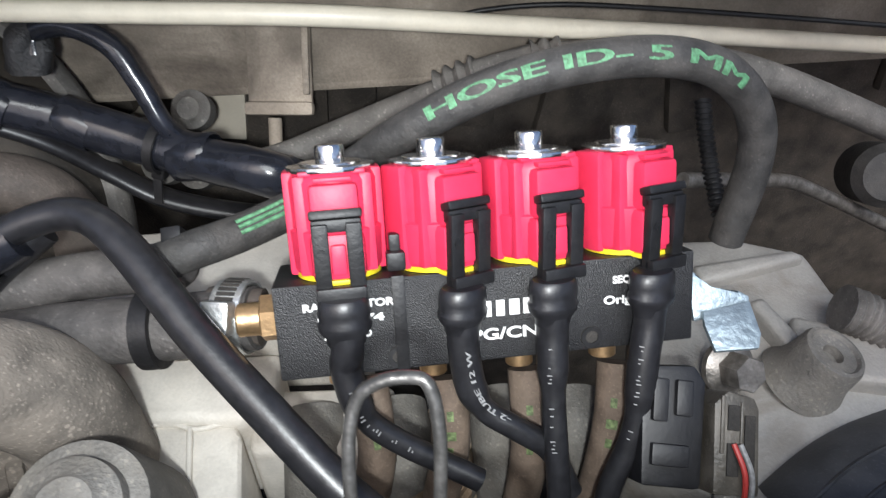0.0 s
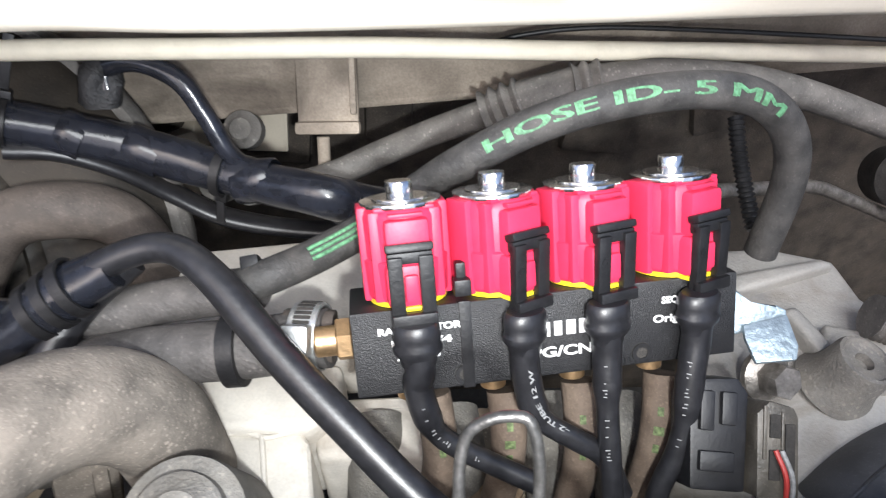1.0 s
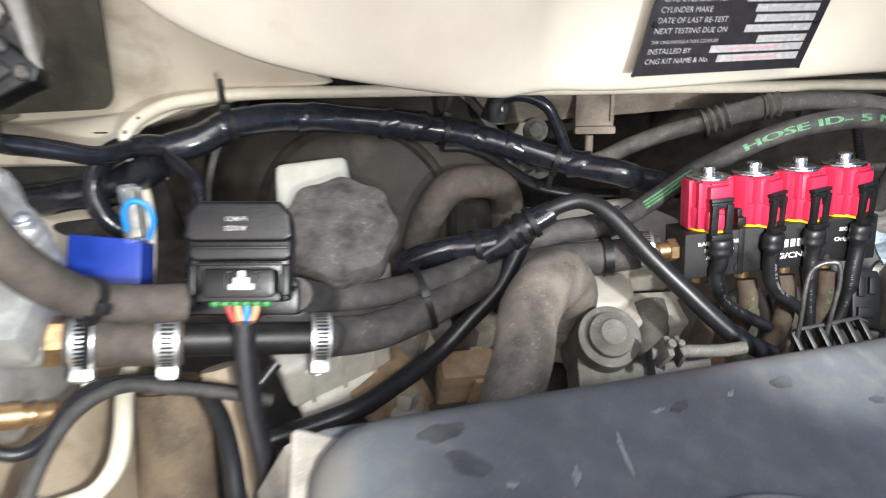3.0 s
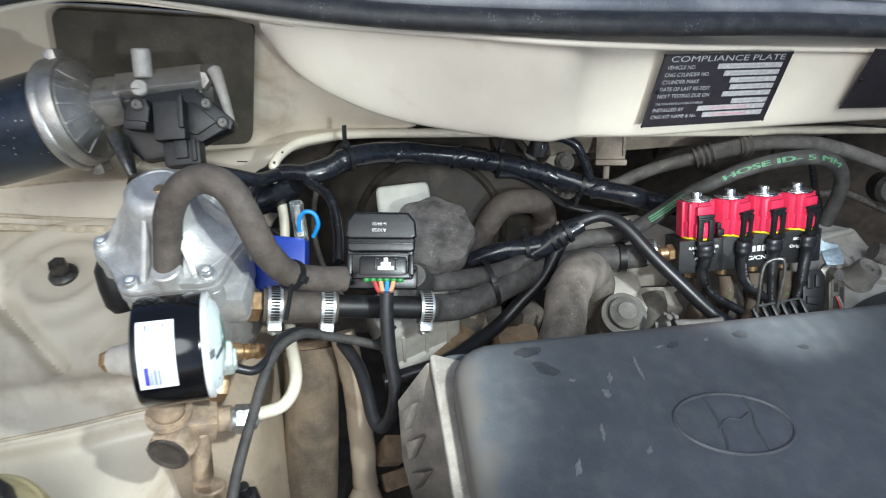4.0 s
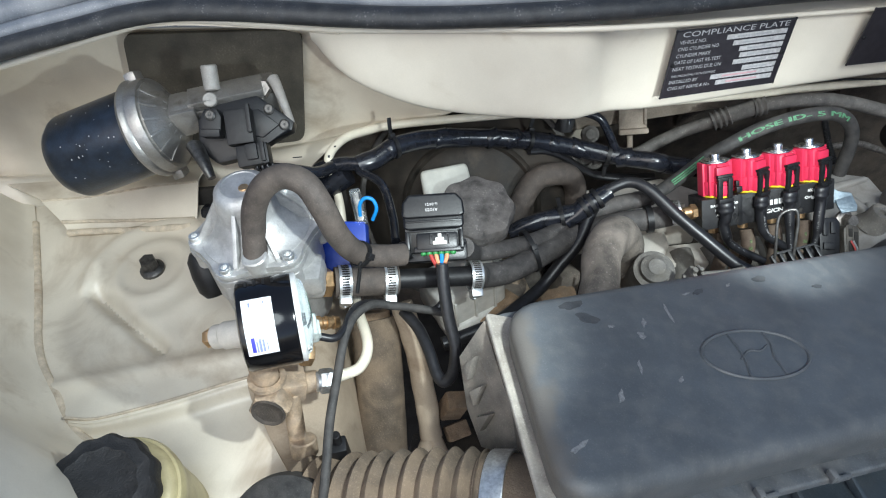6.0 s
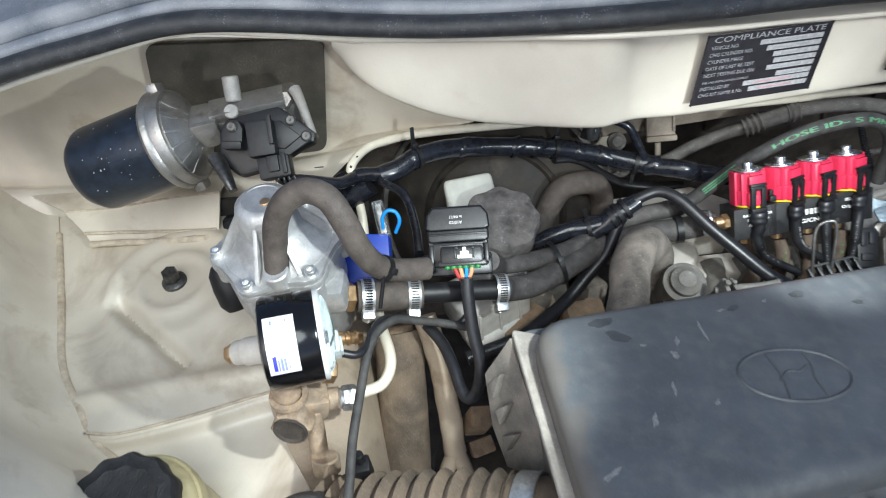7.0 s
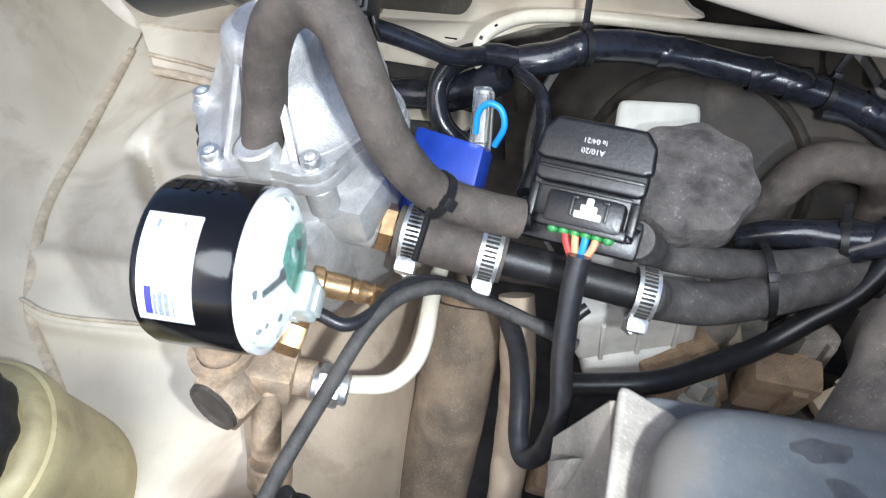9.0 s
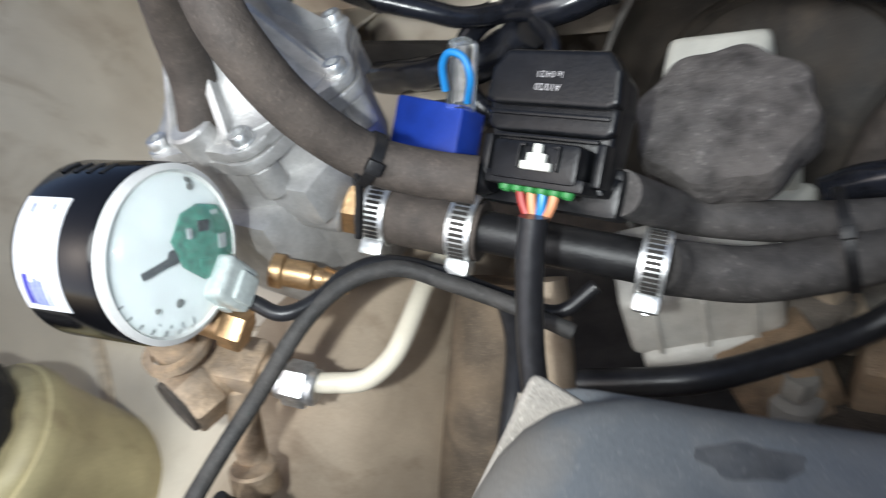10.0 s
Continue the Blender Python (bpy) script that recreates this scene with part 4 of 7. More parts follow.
COILS = [injector(-0.0420, 2, SHIFT[0], "red plastic injector coil with a black clipped connector"),
         injector(-0.0140, 27, SHIFT[1], "red plastic injector coil, its black connector turned aside"),
         injector(0.0140, 16, SHIFT[2], "red plastic injector coil with a slightly turned connector"),
         injector(0.0420, 22, SHIFT[3], "red plastic injector coil at the rail's end, connector turned aside")]

WIRES = [
    [(-0.0108, 0.2059, 0.9548), (-0.0083, 0.2008, 0.9464), (-0.0047, 0.1985, 0.9395), (0.0030, 0.1966, 0.9331), (0.0135, 0.1947, 0.9267), (0.0267, 0.1915, 0.9204)],
    [(0.0218, 0.2088, 0.9538), (0.0238, 0.2047, 0.9464), (0.0281, 0.2017, 0.9403), (0.0377, 0.1991, 0.9346), (0.0472, 0.1973, 0.9268), (0.0540, 0.1917, 0.9135)],
    [(0.0463, 0.2100, 0.9523), (0.0470, 0.2026, 0.9414), (0.0482, 0.1950, 0.9302), (0.0501, 0.1837, 0.9121)],
    [(0.0725, 0.2119, 0.9501), (0.0718, 0.2043, 0.9390), (0.0695, 0.1977, 0.9289), (0.0651, 0.1914, 0.9176), (0.0625, 0.1848, 0.9061)],
]
for i, w in enumerate(WIRES):
    cm = COILS[i].matrix_world
    lm = cm @ moved(SHIFT[i], -0.0172, 0, 4)
    w = [tuple(lm @ Vector((0, 0, -0.012))), tuple(lm @ Vector((0, 0, -0.019)))] + w
    cable = hose("injector_cable", w, lambda k: 0.0045 - 0.0010 * min(1, max(0, (k - 0.45) * 12)), SLEEVE, "black shrink-sleeved cable hanging from an injector connector", "cable", seg=18)
    if i == 1:
        run = resample(spline(w, 10), 200)
        wrap_letters(cable, w[::-1], 0.0045, "-2 TUBE 12 W", 0.0021, sum((b - a).length for a, b in zip(run, run[1:])) - 0.036, 0.028, -0.25, FAINT, (0.0145, 0.09, 1.105), "faint white print")
        continue
    bm = bmesh.new()
    path = resample(spline(w, 8), 60)
    fr = frames(path)
    for k in sorted(random.sample(range(10, 40), 12)):
        q, tan, nn, bb = fr[k]
        out = (Vector((0.0145, 0.09, 1.105)) - q).normalized()
        out = (out - tan * out.dot(tan)).normalized()
        side = tan.cross(out)
        mm = Matrix(((tan[0], side[0], out[0], 0), (tan[1], side[1], out[1], 0), (tan[2], side[2], out[2], 0), (0, 0, 0, 1)))
        mm.translation = q + out * 0.0045 + side * (0.0006 + 0.0003 * (k % 2))
        box(bm, 0.0003, 0.0006 + 0.0004 * (k % 3), 0.0002, mm)
    part("sleeve_print", bm, FAINT, cable, "faint white print", smooth=0)
OUT_HOSES = [
    [(-0.0072, 0.2163, 0.9352), (-0.0056, 0.2101, 0.9270), (-0.0046, 0.2046, 0.9137), (-0.0070, 0.2016, 0.8943)],
    [(0.0168, 0.2180, 0.9342), (0.0180, 0.2095, 0.9251), (0.0178, 0.2050, 0.9099), (0.0153, 0.2028, 0.8884)],
    [(0.0417, 0.2217, 0.9340), (0.0428, 0.2112, 0.9226), (0.0433, 0.2053, 0.9060), (0.0424, 0.2039, 0.8824)],
    [(0.0702, 0.2249, 0.9333), (0.0692, 0.2129, 0.9202), (0.0673, 0.2051, 0.9030), (0.0656, 0.2026, 0.8812)],
]
for w in OUT_HOSES:
    out_hose = hose("outlet_hose", w, 0.0061, OUTB, "dusty brown rubber hose below an injector nozzle", "hose")
    bm = bmesh.new()
    for k, (q, tan, nn, bb) in enumerate(frames(resample(spline(w, 8), 30))[6:13:3]):
        out = Vector((0.0145, 0.09, 1.105)) - q
        out = (out - tan * out.dot(tan)).normalized()
        box(bm, 0.0030, 0.0034 if k % 2 else 0.0020, 0.0002, axes(q + out * 0.0061, out, tan))
    part("printed_mark", bm, GREENF, out_hose, "faded green print", smooth=0)

# ================= hoses and looms along the bulkhead =================
CNG_HOSE = [(-0.0740, 0.2385, 0.9602), (-0.0602, 0.2405, 0.9654), (-0.0458, 0.2515, 0.9641), (-0.0287, 0.2631, 0.9665), (-0.0099, 0.2704, 0.9775), (0.0032, 0.2687, 0.9890), (0.0256, 0.2706, 1.0016), (0.0506, 0.2724, 1.0096), (0.0761, 0.2745, 1.0119), (0.0978, 0.2786, 1.0060), (0.1138, 0.2815, 0.9913), (0.1201, 0.2799, 0.9717), (0.1177, 0.2746, 0.9404)]
cng = hose("gas_hose", CNG_HOSE, 0.0060, RUBBER, "black rubber hose with green lettering, arching behind the coils", "hose", seg=24, per=10)


wrap_letters(cng, CNG_HOSE, 0.0060, "HOSE ID- 5 MM", 0.0058, 0.105, 0.098, 0.22, GREENPR, (0.0, 0.05, 1.12))
bm = bmesh.new()
for da in (0.02, 0.34, 0.66):
    path = resample(spline(CNG_HOSE, 10), 200)
    pts = []
    for q, tan, nn, bb in frames(path)[22:58:4]:
        out = Vector((0.0, 0.05, 1.12)) - q
        out = (out - tan * out.dot(tan)).normalized()
        side = out.cross(tan)
        pts.append(tuple(q + (out * math.cos(da) + side * math.sin(da)) * 0.0059))
    tube(bm, pts, 0.0007, per=3, seg=6)
part("printed_stripe", bm, GREENPR, cng, "green printed stripe", smooth=60)

LOOM = [(0.0004, 0.2975, 0.9389), (-0.0216, 0.2965, 0.9438), (-0.0388, 0.2966, 0.9484), (-0.0494, 0.2916, 0.9567), (-0.0814, 0.3033, 0.9566), (-0.1154, 0.3104, 0.9633), (-0.1498, 0.3090, 0.9756), (-0.1827, 0.3029, 0.9877), (-0.2238, 0.2938, 0.9996), (-0.2616, 0.2811, 1.0109), (-0.2871, 0.2659, 1.0171), (-0.3040, 0.2538, 1.0154), (-0.3186, 0.2482, 1.0141)]
loom = hose("wiring_loom", LOOM, 0.0086, TAPE, "thick wiring loom wrapped in shiny black tape", "wiring loom", wobble=0.10, per=12, seg=20)
path = resample(spline(LOOM, 12), 120)
fr = frames(path)
i = 4
while i < 116:
    q, tan, nn, bb = fr[i]
    bm = bmesh.new()
    tilt = random.uniform(-0.7, 0.7)
    w = random.uniform(0.003, 0.009)
    lathe(bm, [(0.0080, -w), (0.0087, -w * 0.95), (0.0089, 0.0), (0.0088, w * 0.9), (0.0080, w)], axes(q, tan + nn * tilt * 0.5 + bb * tilt * 0.3, nn), 20)
    part("tape_wrap", bm, TAPE, loom, smooth=60)
    i += random.randint(7, 18)
zip_tie("cable_tie", fr[34][0], fr[34][1], 0.0090, "black cable tie round the taped loom", (0, -0.3, -1), 0.012)
zip_tie("cable_tie", (-0.2881, 0.2642, 1.0183), fr[106][1], 0.0092, "black cable tie with a long cut tail on the loom", (-0.45, 0.0, 0.9), 0.015)
zip_tie("cable_tie", fr[62][0], fr[62][1], 0.0090, "black cable tie round the taped loom", (0, 0.3, 1), 0.022)
hose("loom_branch", [(-0.3131, 0.2504, 1.0134), (-0.3348, 0.2539, 1.0126), (-0.3553, 0.2532, 1.0077), (-0.3661, 0.2425, 0.9948), (-0.3609, 0.2299, 0.9802), (-0.3484, 0.2271, 0.9666)], 0.0062, TAPE, "taped loom branch curling down in a loop", "wiring loom", wobble=0.1)
hose("loom_branch", [(-0.3092, 0.2481, 1.0140), (-0.3179, 0.2436, 1.0125), (-0.2976, 0.2209, 1.0157), (-0.2881, 0.1884, 1.0115), (-0.2838, 0.1553, 1.0143)], 0.0036, TAPE, "thin taped loom branch running to the sensor", "wiring loom")
hose("loom_branch", [(-0.3400, 0.2538, 1.0111), (-0.3514, 0.2351, 1.0209), (-0.3683, 0.2248, 1.0335), (-0.3863, 0.2147, 1.0465), (-0.3878, 0.2089, 1.0619)], 0.0052, TAPE, "taped loom branch to the wiper motor", "wiring loom", wobble=0.12)
hose("loop_cable", [(-0.1293, 0.3163, 0.9895), (-0.1293, 0.3193, 0.9958), (-0.1206, 0.3186, 0.9995), (-0.1100, 0.3167, 0.9989), (-0.0996, 0.3136, 0.9939), (-0.0925, 0.3095, 0.9820), (-0.0862, 0.3051, 0.9682), (-0.0785, 0.3054, 0.9566)], 0.0039, TAPE, "taped cable looping up from the loom", "cable", wobble=0.1)
hose("tape_end", [(-0.1329, 0.3163, 0.9836), (-0.1320, 0.3183, 0.9918), (-0.1290, 0.3214, 0.9981), (-0.1264, 0.3226, 1.0010)], lambda k: 0.0078 - 0.0066 * max(0, k - 0.45) / 0.55, CAPBLK, "bunched end of black tape on the loom", "tape", wobble=0.55, per=10, seg=18)
hose("flat_cable", [(-0.1682, 0.3004, 0.9749), (-0.1525, 0.3061, 0.9693), (-0.1354, 0.3113, 0.9571), (-0.1196, 0.3158, 0.9398), (-0.0996, 0.3161, 0.9252), (-0.0693, 0.3160, 0.9176), (-0.0396, 0.3153, 0.9169)], 0.0062, SLEEVE, "flat black cable running under the loom", "cable", flat=0.6)

FRONT_CABLE = [(-0.1342, 0.2209, 0.9621), (-0.1206, 0.2290, 0.9699), (-0.1043, 0.2344, 0.9791), (-0.0873, 0.2370, 0.9827), (-0.0724, 0.2288, 0.9799), (-0.0501, 0.2088, 0.9650), (-0.0282, 0.1913, 0.9513), (-0.0110, 0.1783, 0.9406), (0.0019, 0.1710, 0.9345), (0.0182, 0.1680, 0.9269)]
hose("main_cable", FRONT_CABLE, lambda k: 0.0046 + 0.0008 * min(1, max(0, (k - 0.3) * 5)), SLEEVE, "smooth black sleeved cable arching in front of the rail", "cable", seg=18)
BRANCH = [(-0.1020, 0.2425, 0.9728), (-0.1190, 0.2297, 0.9617), (-0.1343, 0.2051, 0.9456), (-0.1513, 0.1915, 0.9337), (-0.1700, 0.1745, 0.9244), (-0.1938, 0.1507, 0.9278), (-0.2167, 0.1278, 0.9371), (-0.2550, 0.1133, 0.9363)]
hose("main_cable", BRANCH, 0.0056, SLEEVE, "black sleeved cable dropping towards the sensor", "cable", seg=16)
hose("tape_joint", [(-0.1441, 0.2194, 0.9565), (-0.1299, 0.2253, 0.9649), (-0.1159, 0.2304, 0.9725), (-0.1045, 0.2347, 0.9766)], lambda k: 0.0085 - 0.003 * abs(k - 0.5), TAPE, "shiny tape wrapped round a cable junction", "tape", wobble=0.2)
hose("tape_joint", [(-0.1937, 0.2162, 0.9517), (-0.1771, 0.2201, 0.9566), (-0.1561, 0.2231, 0.9591), (-0.1349, 0.2254, 0.9623), (-0.1231, 0.2274, 0.9655)], lambda k: 0.0055 + 0.003 * math.sin(k * 3), TAPE, "shiny taped cable tail lying on the hoses", "tape", wobble=0.2)

zip_tie("cable_tie", (-0.1470, 0.2226, 0.9598), Vector((-0.1349, 0.2254, 0.9623)) - Vector((-0.1561, 0.2231, 0.9591)), 0.0080, "black cable tie with an upright ribbed tail at the cable junction", (-0.1, 0.2, 1), 0.012)
for k in range(3):
    zip_tie("cable_tie", tuple(Vector((-0.1271, 0.2266, 0.9662)).lerp(Vector((-0.1159, 0.2304, 0.9725)), k / 2)), Vector((-0.1045, 0.2347, 0.9766)) - Vector((-0.1299, 0.2253, 0.9649)), 0.0086, "black cable tie round the taped junction", (0.2, 0.5, -0.8), 0)

# large gas hose from the sensor to the rail, and the thinner hose above it
BIG_HOSE = [(-0.2259, 0.1383, 0.9881), (-0.2203, 0.1454, 0.9791), (-0.2012, 0.1560, 0.9694), (-0.1783, 0.1741, 0.9615), (-0.1569, 0.1972, 0.9503), (-0.1356, 0.2145, 0.9444), (-0.1028, 0.2229, 0.9464), (-0.0669, 0.2241, 0.9496), (-0.0492, 0.2280, 0.9486), (-0.0402, 0.2279, 0.9500)]
hose("gas_hose", BIG_HOSE, 0.0098, HOSE_G, "thick dusty black rubber gas hose leading to the rail", "hose", seg=20)
VAC = [(-0.2322, 0.1374, 1.0211), (-0.2259, 0.1639, 0.9864), (-0.2058, 0.1741, 0.9763), (-0.1810, 0.1880, 0.9670), (-0.1582, 0.2080, 0.9554), (-0.1364, 0.2262, 0.9519), (-0.1034, 0.2375, 0.9554), (-0.0669, 0.2415, 0.9585), (-0.0777, 0.2457, 0.9533)]
hose("vacuum_hose", VAC, 0.0074, HOSE_G, "dusty black rubber vacuum hose above the gas hose", "hose", seg=18)
bm = bmesh.new()
tube(bm, [(-0.0725, 0.2240, 0.9492), (-0.0672, 0.2241, 0.9496)], 0.0122, per=2, seg=28)
tagged(part("hose_ring", bm, PLASTIC), "black moulded ring on the gas hose", "ring")
hose("hose_end", [(-0.0548, 0.2298, 0.9491), (-0.0430, 0.2288, 0.9495), (-0.0386, 0.2287, 0.9494)], 0.0088, RUBBER_B, "brown rubber hose end on the rail inlet", "hose")
p0, p1 = Vector((-0.0509, 0.2296, 0.9489)), Vector((-0.0446, 0.2288, 0.9494))
clamp_band("hose_clamp", axes(p0.lerp(p1, 0.5) + Vector((0.0012, 0, 0)), p1 - p0, Vector((0, -0.75, 0.75))), 0.0104, "bright zinc hose clamp at the rail inlet")
bm = bmesh.new()
box(bm, 0.006, 0.005, 0.006, axes((-0.0649, 0.2434, 0.9686), (0, -0.5, 0.8), (1, 0.2, 0)), bevel=0.0008)
tagged(part("cable_tie", bm, PLASTIC), "square head of a black cable tie", "cable tie", "cable ties")
zip_tie("cable_tie", (-0.1788, 0.1822, 0.9641), Vector((-0.1625, 0.1886, 0.9658)) - Vector((-0.1936, 0.1775, 0.9625)), 0.0175, "black cable tie binding two hoses", (0, -0.6, 0.8), 0)

# white gas pipe
WHITE = [(-0.3400, 0.2000, 0.9405), (-0.3408, 0.2382, 0.9702), (-0.3434, 0.2527, 1.0000), (-0.3443, 0.2586, 1.0178), (-0.3332, 0.2833, 1.0170), (-0.3136, 0.3003, 1.0119), (-0.2848, 0.3114, 1.0076), (-0.2295, 0.3165, 1.0051), (-0.1470, 0.3165, 1.0059), (-0.0884, 0.3173, 1.0051), (-0.0272, 0.3232, 1.0017), (0.0408, 0.3377, 0.9918), (0.1343, 0.3632, 0.9760), (0.2720, 0.3955, 0.9540)]
white_pipe = hose("gas_pipe", WHITE, 0.0039, WPIPE, "white coated steel gas pipe along the bulkhead", "pipe", seg=16)

bm = bmesh.new()
for k, (q, tan, nn, bb) in enumerate(frames(resample(spline(WHITE, 8), 150))[18:24:2]):
    out = Vector((-0.23, -0.19, 1.38)) - q
    out = (out - tan * out.dot(tan)).normalized()
    box(bm, 0.0022, 0.0013 + 0.0006 * (k % 2), 0.0002, axes(q + out * 0.0039, out, tan))
part("printed_mark", bm, PLASTIC, white_pipe, "small dark print", smooth=0)

# moulded hoses
hose("elbow_hose", [(-0.1390, 0.0992, 0.8928), (-0.1395, 0.1032, 0.9328), (-0.1370, 0.1152, 0.9600), (-0.1290, 0.1389, 0.9700), (-0.1246, 0.1607, 0.9724), (-0.1154, 0.1792, 0.9722), (-0.1034, 0.1964, 0.9609), (-0.0937, 0.2043, 0.9389), (-0.0930, 0.2059, 0.9037)], lambda k: 0.0150 + 0.0018 * max(0.0, min(1.0, (k - 0.35) / 0.4)), RUBBER_D, "dusty grey rubber elbow hose", "hose", seg=26, wobble=0.03)
hose("arch_hose", [(-0.1836, 0.2534, 0.9250), (-0.1770, 0.2653, 0.9438), (-0.1632, 0.2762, 0.9587), (-0.1443, 0.2833, 0.9582), (-0.1297, 0.2884, 0.9488), (-0.1233, 0.2886, 0.9305), (-0.1273, 0.2846, 0.9054)], 0.0108, RUBBER_B, "dusty grey arched rubber hose", "hose", seg=22)

# grey heater pipe with its corrugated joint
hose("heater_pipe", [(-0.0765, 0.3292, 0.9294), (-0.0527, 0.3343, 0.9337), (-0.0314, 0.3428, 0.9388), (-0.0085, 0.3440, 0.9490), (0.0170, 0.3367, 0.9645)], 0.0062, GREYHOSE, "grey insulated pipe along the bulkhead", "pipe")
joint = thing("pipe_joint", "dusty grey pipe joint with two ribbed rubber collars", "pipe joint")
for name, a, b, r, ribs in (("ribbed_collar", (0.0150, 0.3367, 0.9635), (0.0300, 0.3365, 0.9704), 0.0085, (0.0052, 0.0014)),
                            ("sleeve", (0.0290, 0.3365, 0.9700), (0.0520, 0.3368, 0.9768), 0.0078, None),
                            ("ribbed_collar", (0.0505, 0.3368, 0.9764), (0.0615, 0.3372, 0.9785), 0.0085, (0.0052, 0.0012))):
    bm = bmesh.new()
    tube(bm, [a, tuple(Vector(a).lerp(Vector(b), 0.5)), b], r, seg=20, ribs=ribs)
    part(name, bm, GREYHOSE, joint, smooth=60)
hose("heater_hose", [(0.0580, 0.3379, 0.9780), (0.0740, 0.3385, 0.9790), (0.0893, 0.3401, 0.9791), (0.1253, 0.3455, 0.9728), (0.1617, 0.3485, 0.9613), (0.2172, 0.3538, 0.9376)], 0.0066, GREYHOSE, "dusty grey heater hose", "hose")
hose("metal_pipe", [(0.1184, 0.3259, 0.9285), (0.1496, 0.3419, 0.9165), (0.1838, 0.3576, 0.9041), (0.2064, 0.3612, 0.8931), (0.2738, 0.3690, 0.8570)], 0.0034, DULLSTEEL, "bare bent metal pipe", "pipe")
hose("conduit", [(0.1186, 0.3298, 0.9644), (0.1188, 0.3205, 0.9573), (0.1203, 0.3083, 0.9471), (0.1217, 0.2909, 0.9372)], 0.0030, PLASTIC, "thin ribbed black conduit", "conduit", ribs=(0.0022, 0.0005))

# ================= regulator, gauge and fittings =================
REG = axes((-0.375, 0.134, 1.045), (0.0, 0.0, 1.0), (1, 0, 0))
reg = thing("gas_regulator", "cast aluminium gas pressure regulator with a domed lid", "regulator", REG)
bm = bmesh.new()
lathe(bm, [(0, -0.075), (0.034, -0.075), (0.037, -0.070), (0.038, -0.030), (0.040, -0.026), (0.0405, 0.004), (0, 0.004)], None, 40)
reg_body = part("body", bm, ALU_N, reg)
for i in range(6):
    bm = bmesh.new()
    cyl(bm, 0.0062, 0.014, Matrix.Rotation(radians(60 * i + 11), 4, "Z") @ moved(0.0410, 0, -0.0095), 18, 0.001)
    part("screw_lug", bm, ALU_N, reg_body)
bm = bmesh.new()
box(bm, 0.046, 0.030, 0.050, moved(0.004, -0.032, -0.040), bevel=0.007)
part("valve_block", bm, ALU_N, reg_body)
bm = bmesh.new()
box(bm, 0.028, 0.026, 0.020, moved(0.030, -0.020, -0.016), bevel=0.006)
part("outlet_boss", bm, ALU_N, reg_body)
bm = bmesh.new()
rim = []
for k in range(96):
    a = 2 * math.pi * k / 96
    rr = 0.0410 + 0.0070 * (0.5 + 0.5 * math.cos(6 * (a - radians(11)))) ** 1.6
    rim.append((rr * math.cos(a), rr * math.sin(a)))
prism(bm, rim, 0.0052, moved(0, 0, 0.0045), bevel=0.0009)
prism(bm, [(x * 0.985, y * 0.985) for x, y in rim], 0.0042, moved(0, 0, 0.0102), bevel=0.0011)
lid = part("lid", bm, ALU_N, reg, "ribbed aluminium lid")
bm = bmesh.new()
lathe(bm, [(0, 0.012), (0.0385, 0.012), (0.0375, 0.0150), (0.031, 0.0175), (0.0265, 0.0240), (0.0240, 0.0285), (0.0212, 0.0315), (0.0204, 0.0370), (0.0196, 0.0470), (0.0182, 0.0515), (0.0150, 0.0540), (0.0130, 0.0545), (0.0125, 0.0539), (0, 0.0535)], None, 48)
part("dome", bm, ALU_N, lid)
for i in range(6):
    bm = bmesh.new()
    mm = Matrix.Rotation(radians(60 * i + 11 + (9 if i in (4,) else -9 if i in (5,) else 0)), 4, "Z")
    prism(bm, [(0.016, 0.012), (0.0395, 0.012), (0.0395, 0.0165), (0.0200, 0.0450), (0.016, 0.0465)], 0.0030, mm @ moved(0, 0.0015, 0, 90), bevel=0.0006)
    part("rib", bm, ALU_N, lid)
for i in range(6):
    a = radians(60 * i + 11)
    bm = bmesh.new()
    m1 = Matrix.Rotation(a, 4, "Z") @ moved(0.0417, 0, 0.0142)
    lathe(bm, [(0, 0), (0.0050, 0), (0.0050, 0.0006), (0.0040, 0.0007), (0.0040, 0.0042), (0.0037, 0.0046), (0.0022, 0.0046), (0.0020, 0.0024), (0, 0.0024)], m1, 20)
    part("socket_bolt", bm, ZINC, lid)
bm = bmesh.new()
cyl(bm, 0.0034, 0.0014, moved(0.003, -0.003, 0.0533), 18, 0.0003)
part("adjuster_plug", bm, BRASS, lid)
bm = bmesh.new()
cyl(bm, 0.0086, 0.030, REG.inverted() @ axes((-0.3690, 0.1006, 1.0594), (0.0, -0.1, 1), (1, 0, 0)) @ moved(0, 0, -0.022), 24, 0.001)
part("hose_stub", bm, ALU_N, reg)
# side port with brass plug
bm = bmesh.new()
s0, s1 = Vector((-0.4085, 0.0728, 1.0176)), Vector((-0.3820, 0.0693, 1.0255))
mm = REG.inverted() @ axes(s0, s1 - s0, (0, 0, 1))
cyl(bm, 0.0084, (s1 - s0).length + 0.01, mm @ moved(0, 0, 0.004), 26, 0.001)
lathe(bm, [(0.0084, 0.012), (0.0096, 0.0135), (0.0096, 0.030), (0.0084, 0.031)], mm, 26)
part("side_port", bm, ALU_P, reg)
bm = bmesh.new()
hexnut(bm, 0.0066, 0.006, mm @ moved(0, 0, -0.002))
part("brass_plug", bm, BRASS, reg)
# outlet towards the sensor
bm = bmesh.new()
o0, o1 = Vector((-0.3538, 0.1112, 1.0238)), Vector((-0.3356, 0.1182, 1.0147))
mm = REG.inverted() @ axes(o0, o1 - o0, (0, 0, 1))
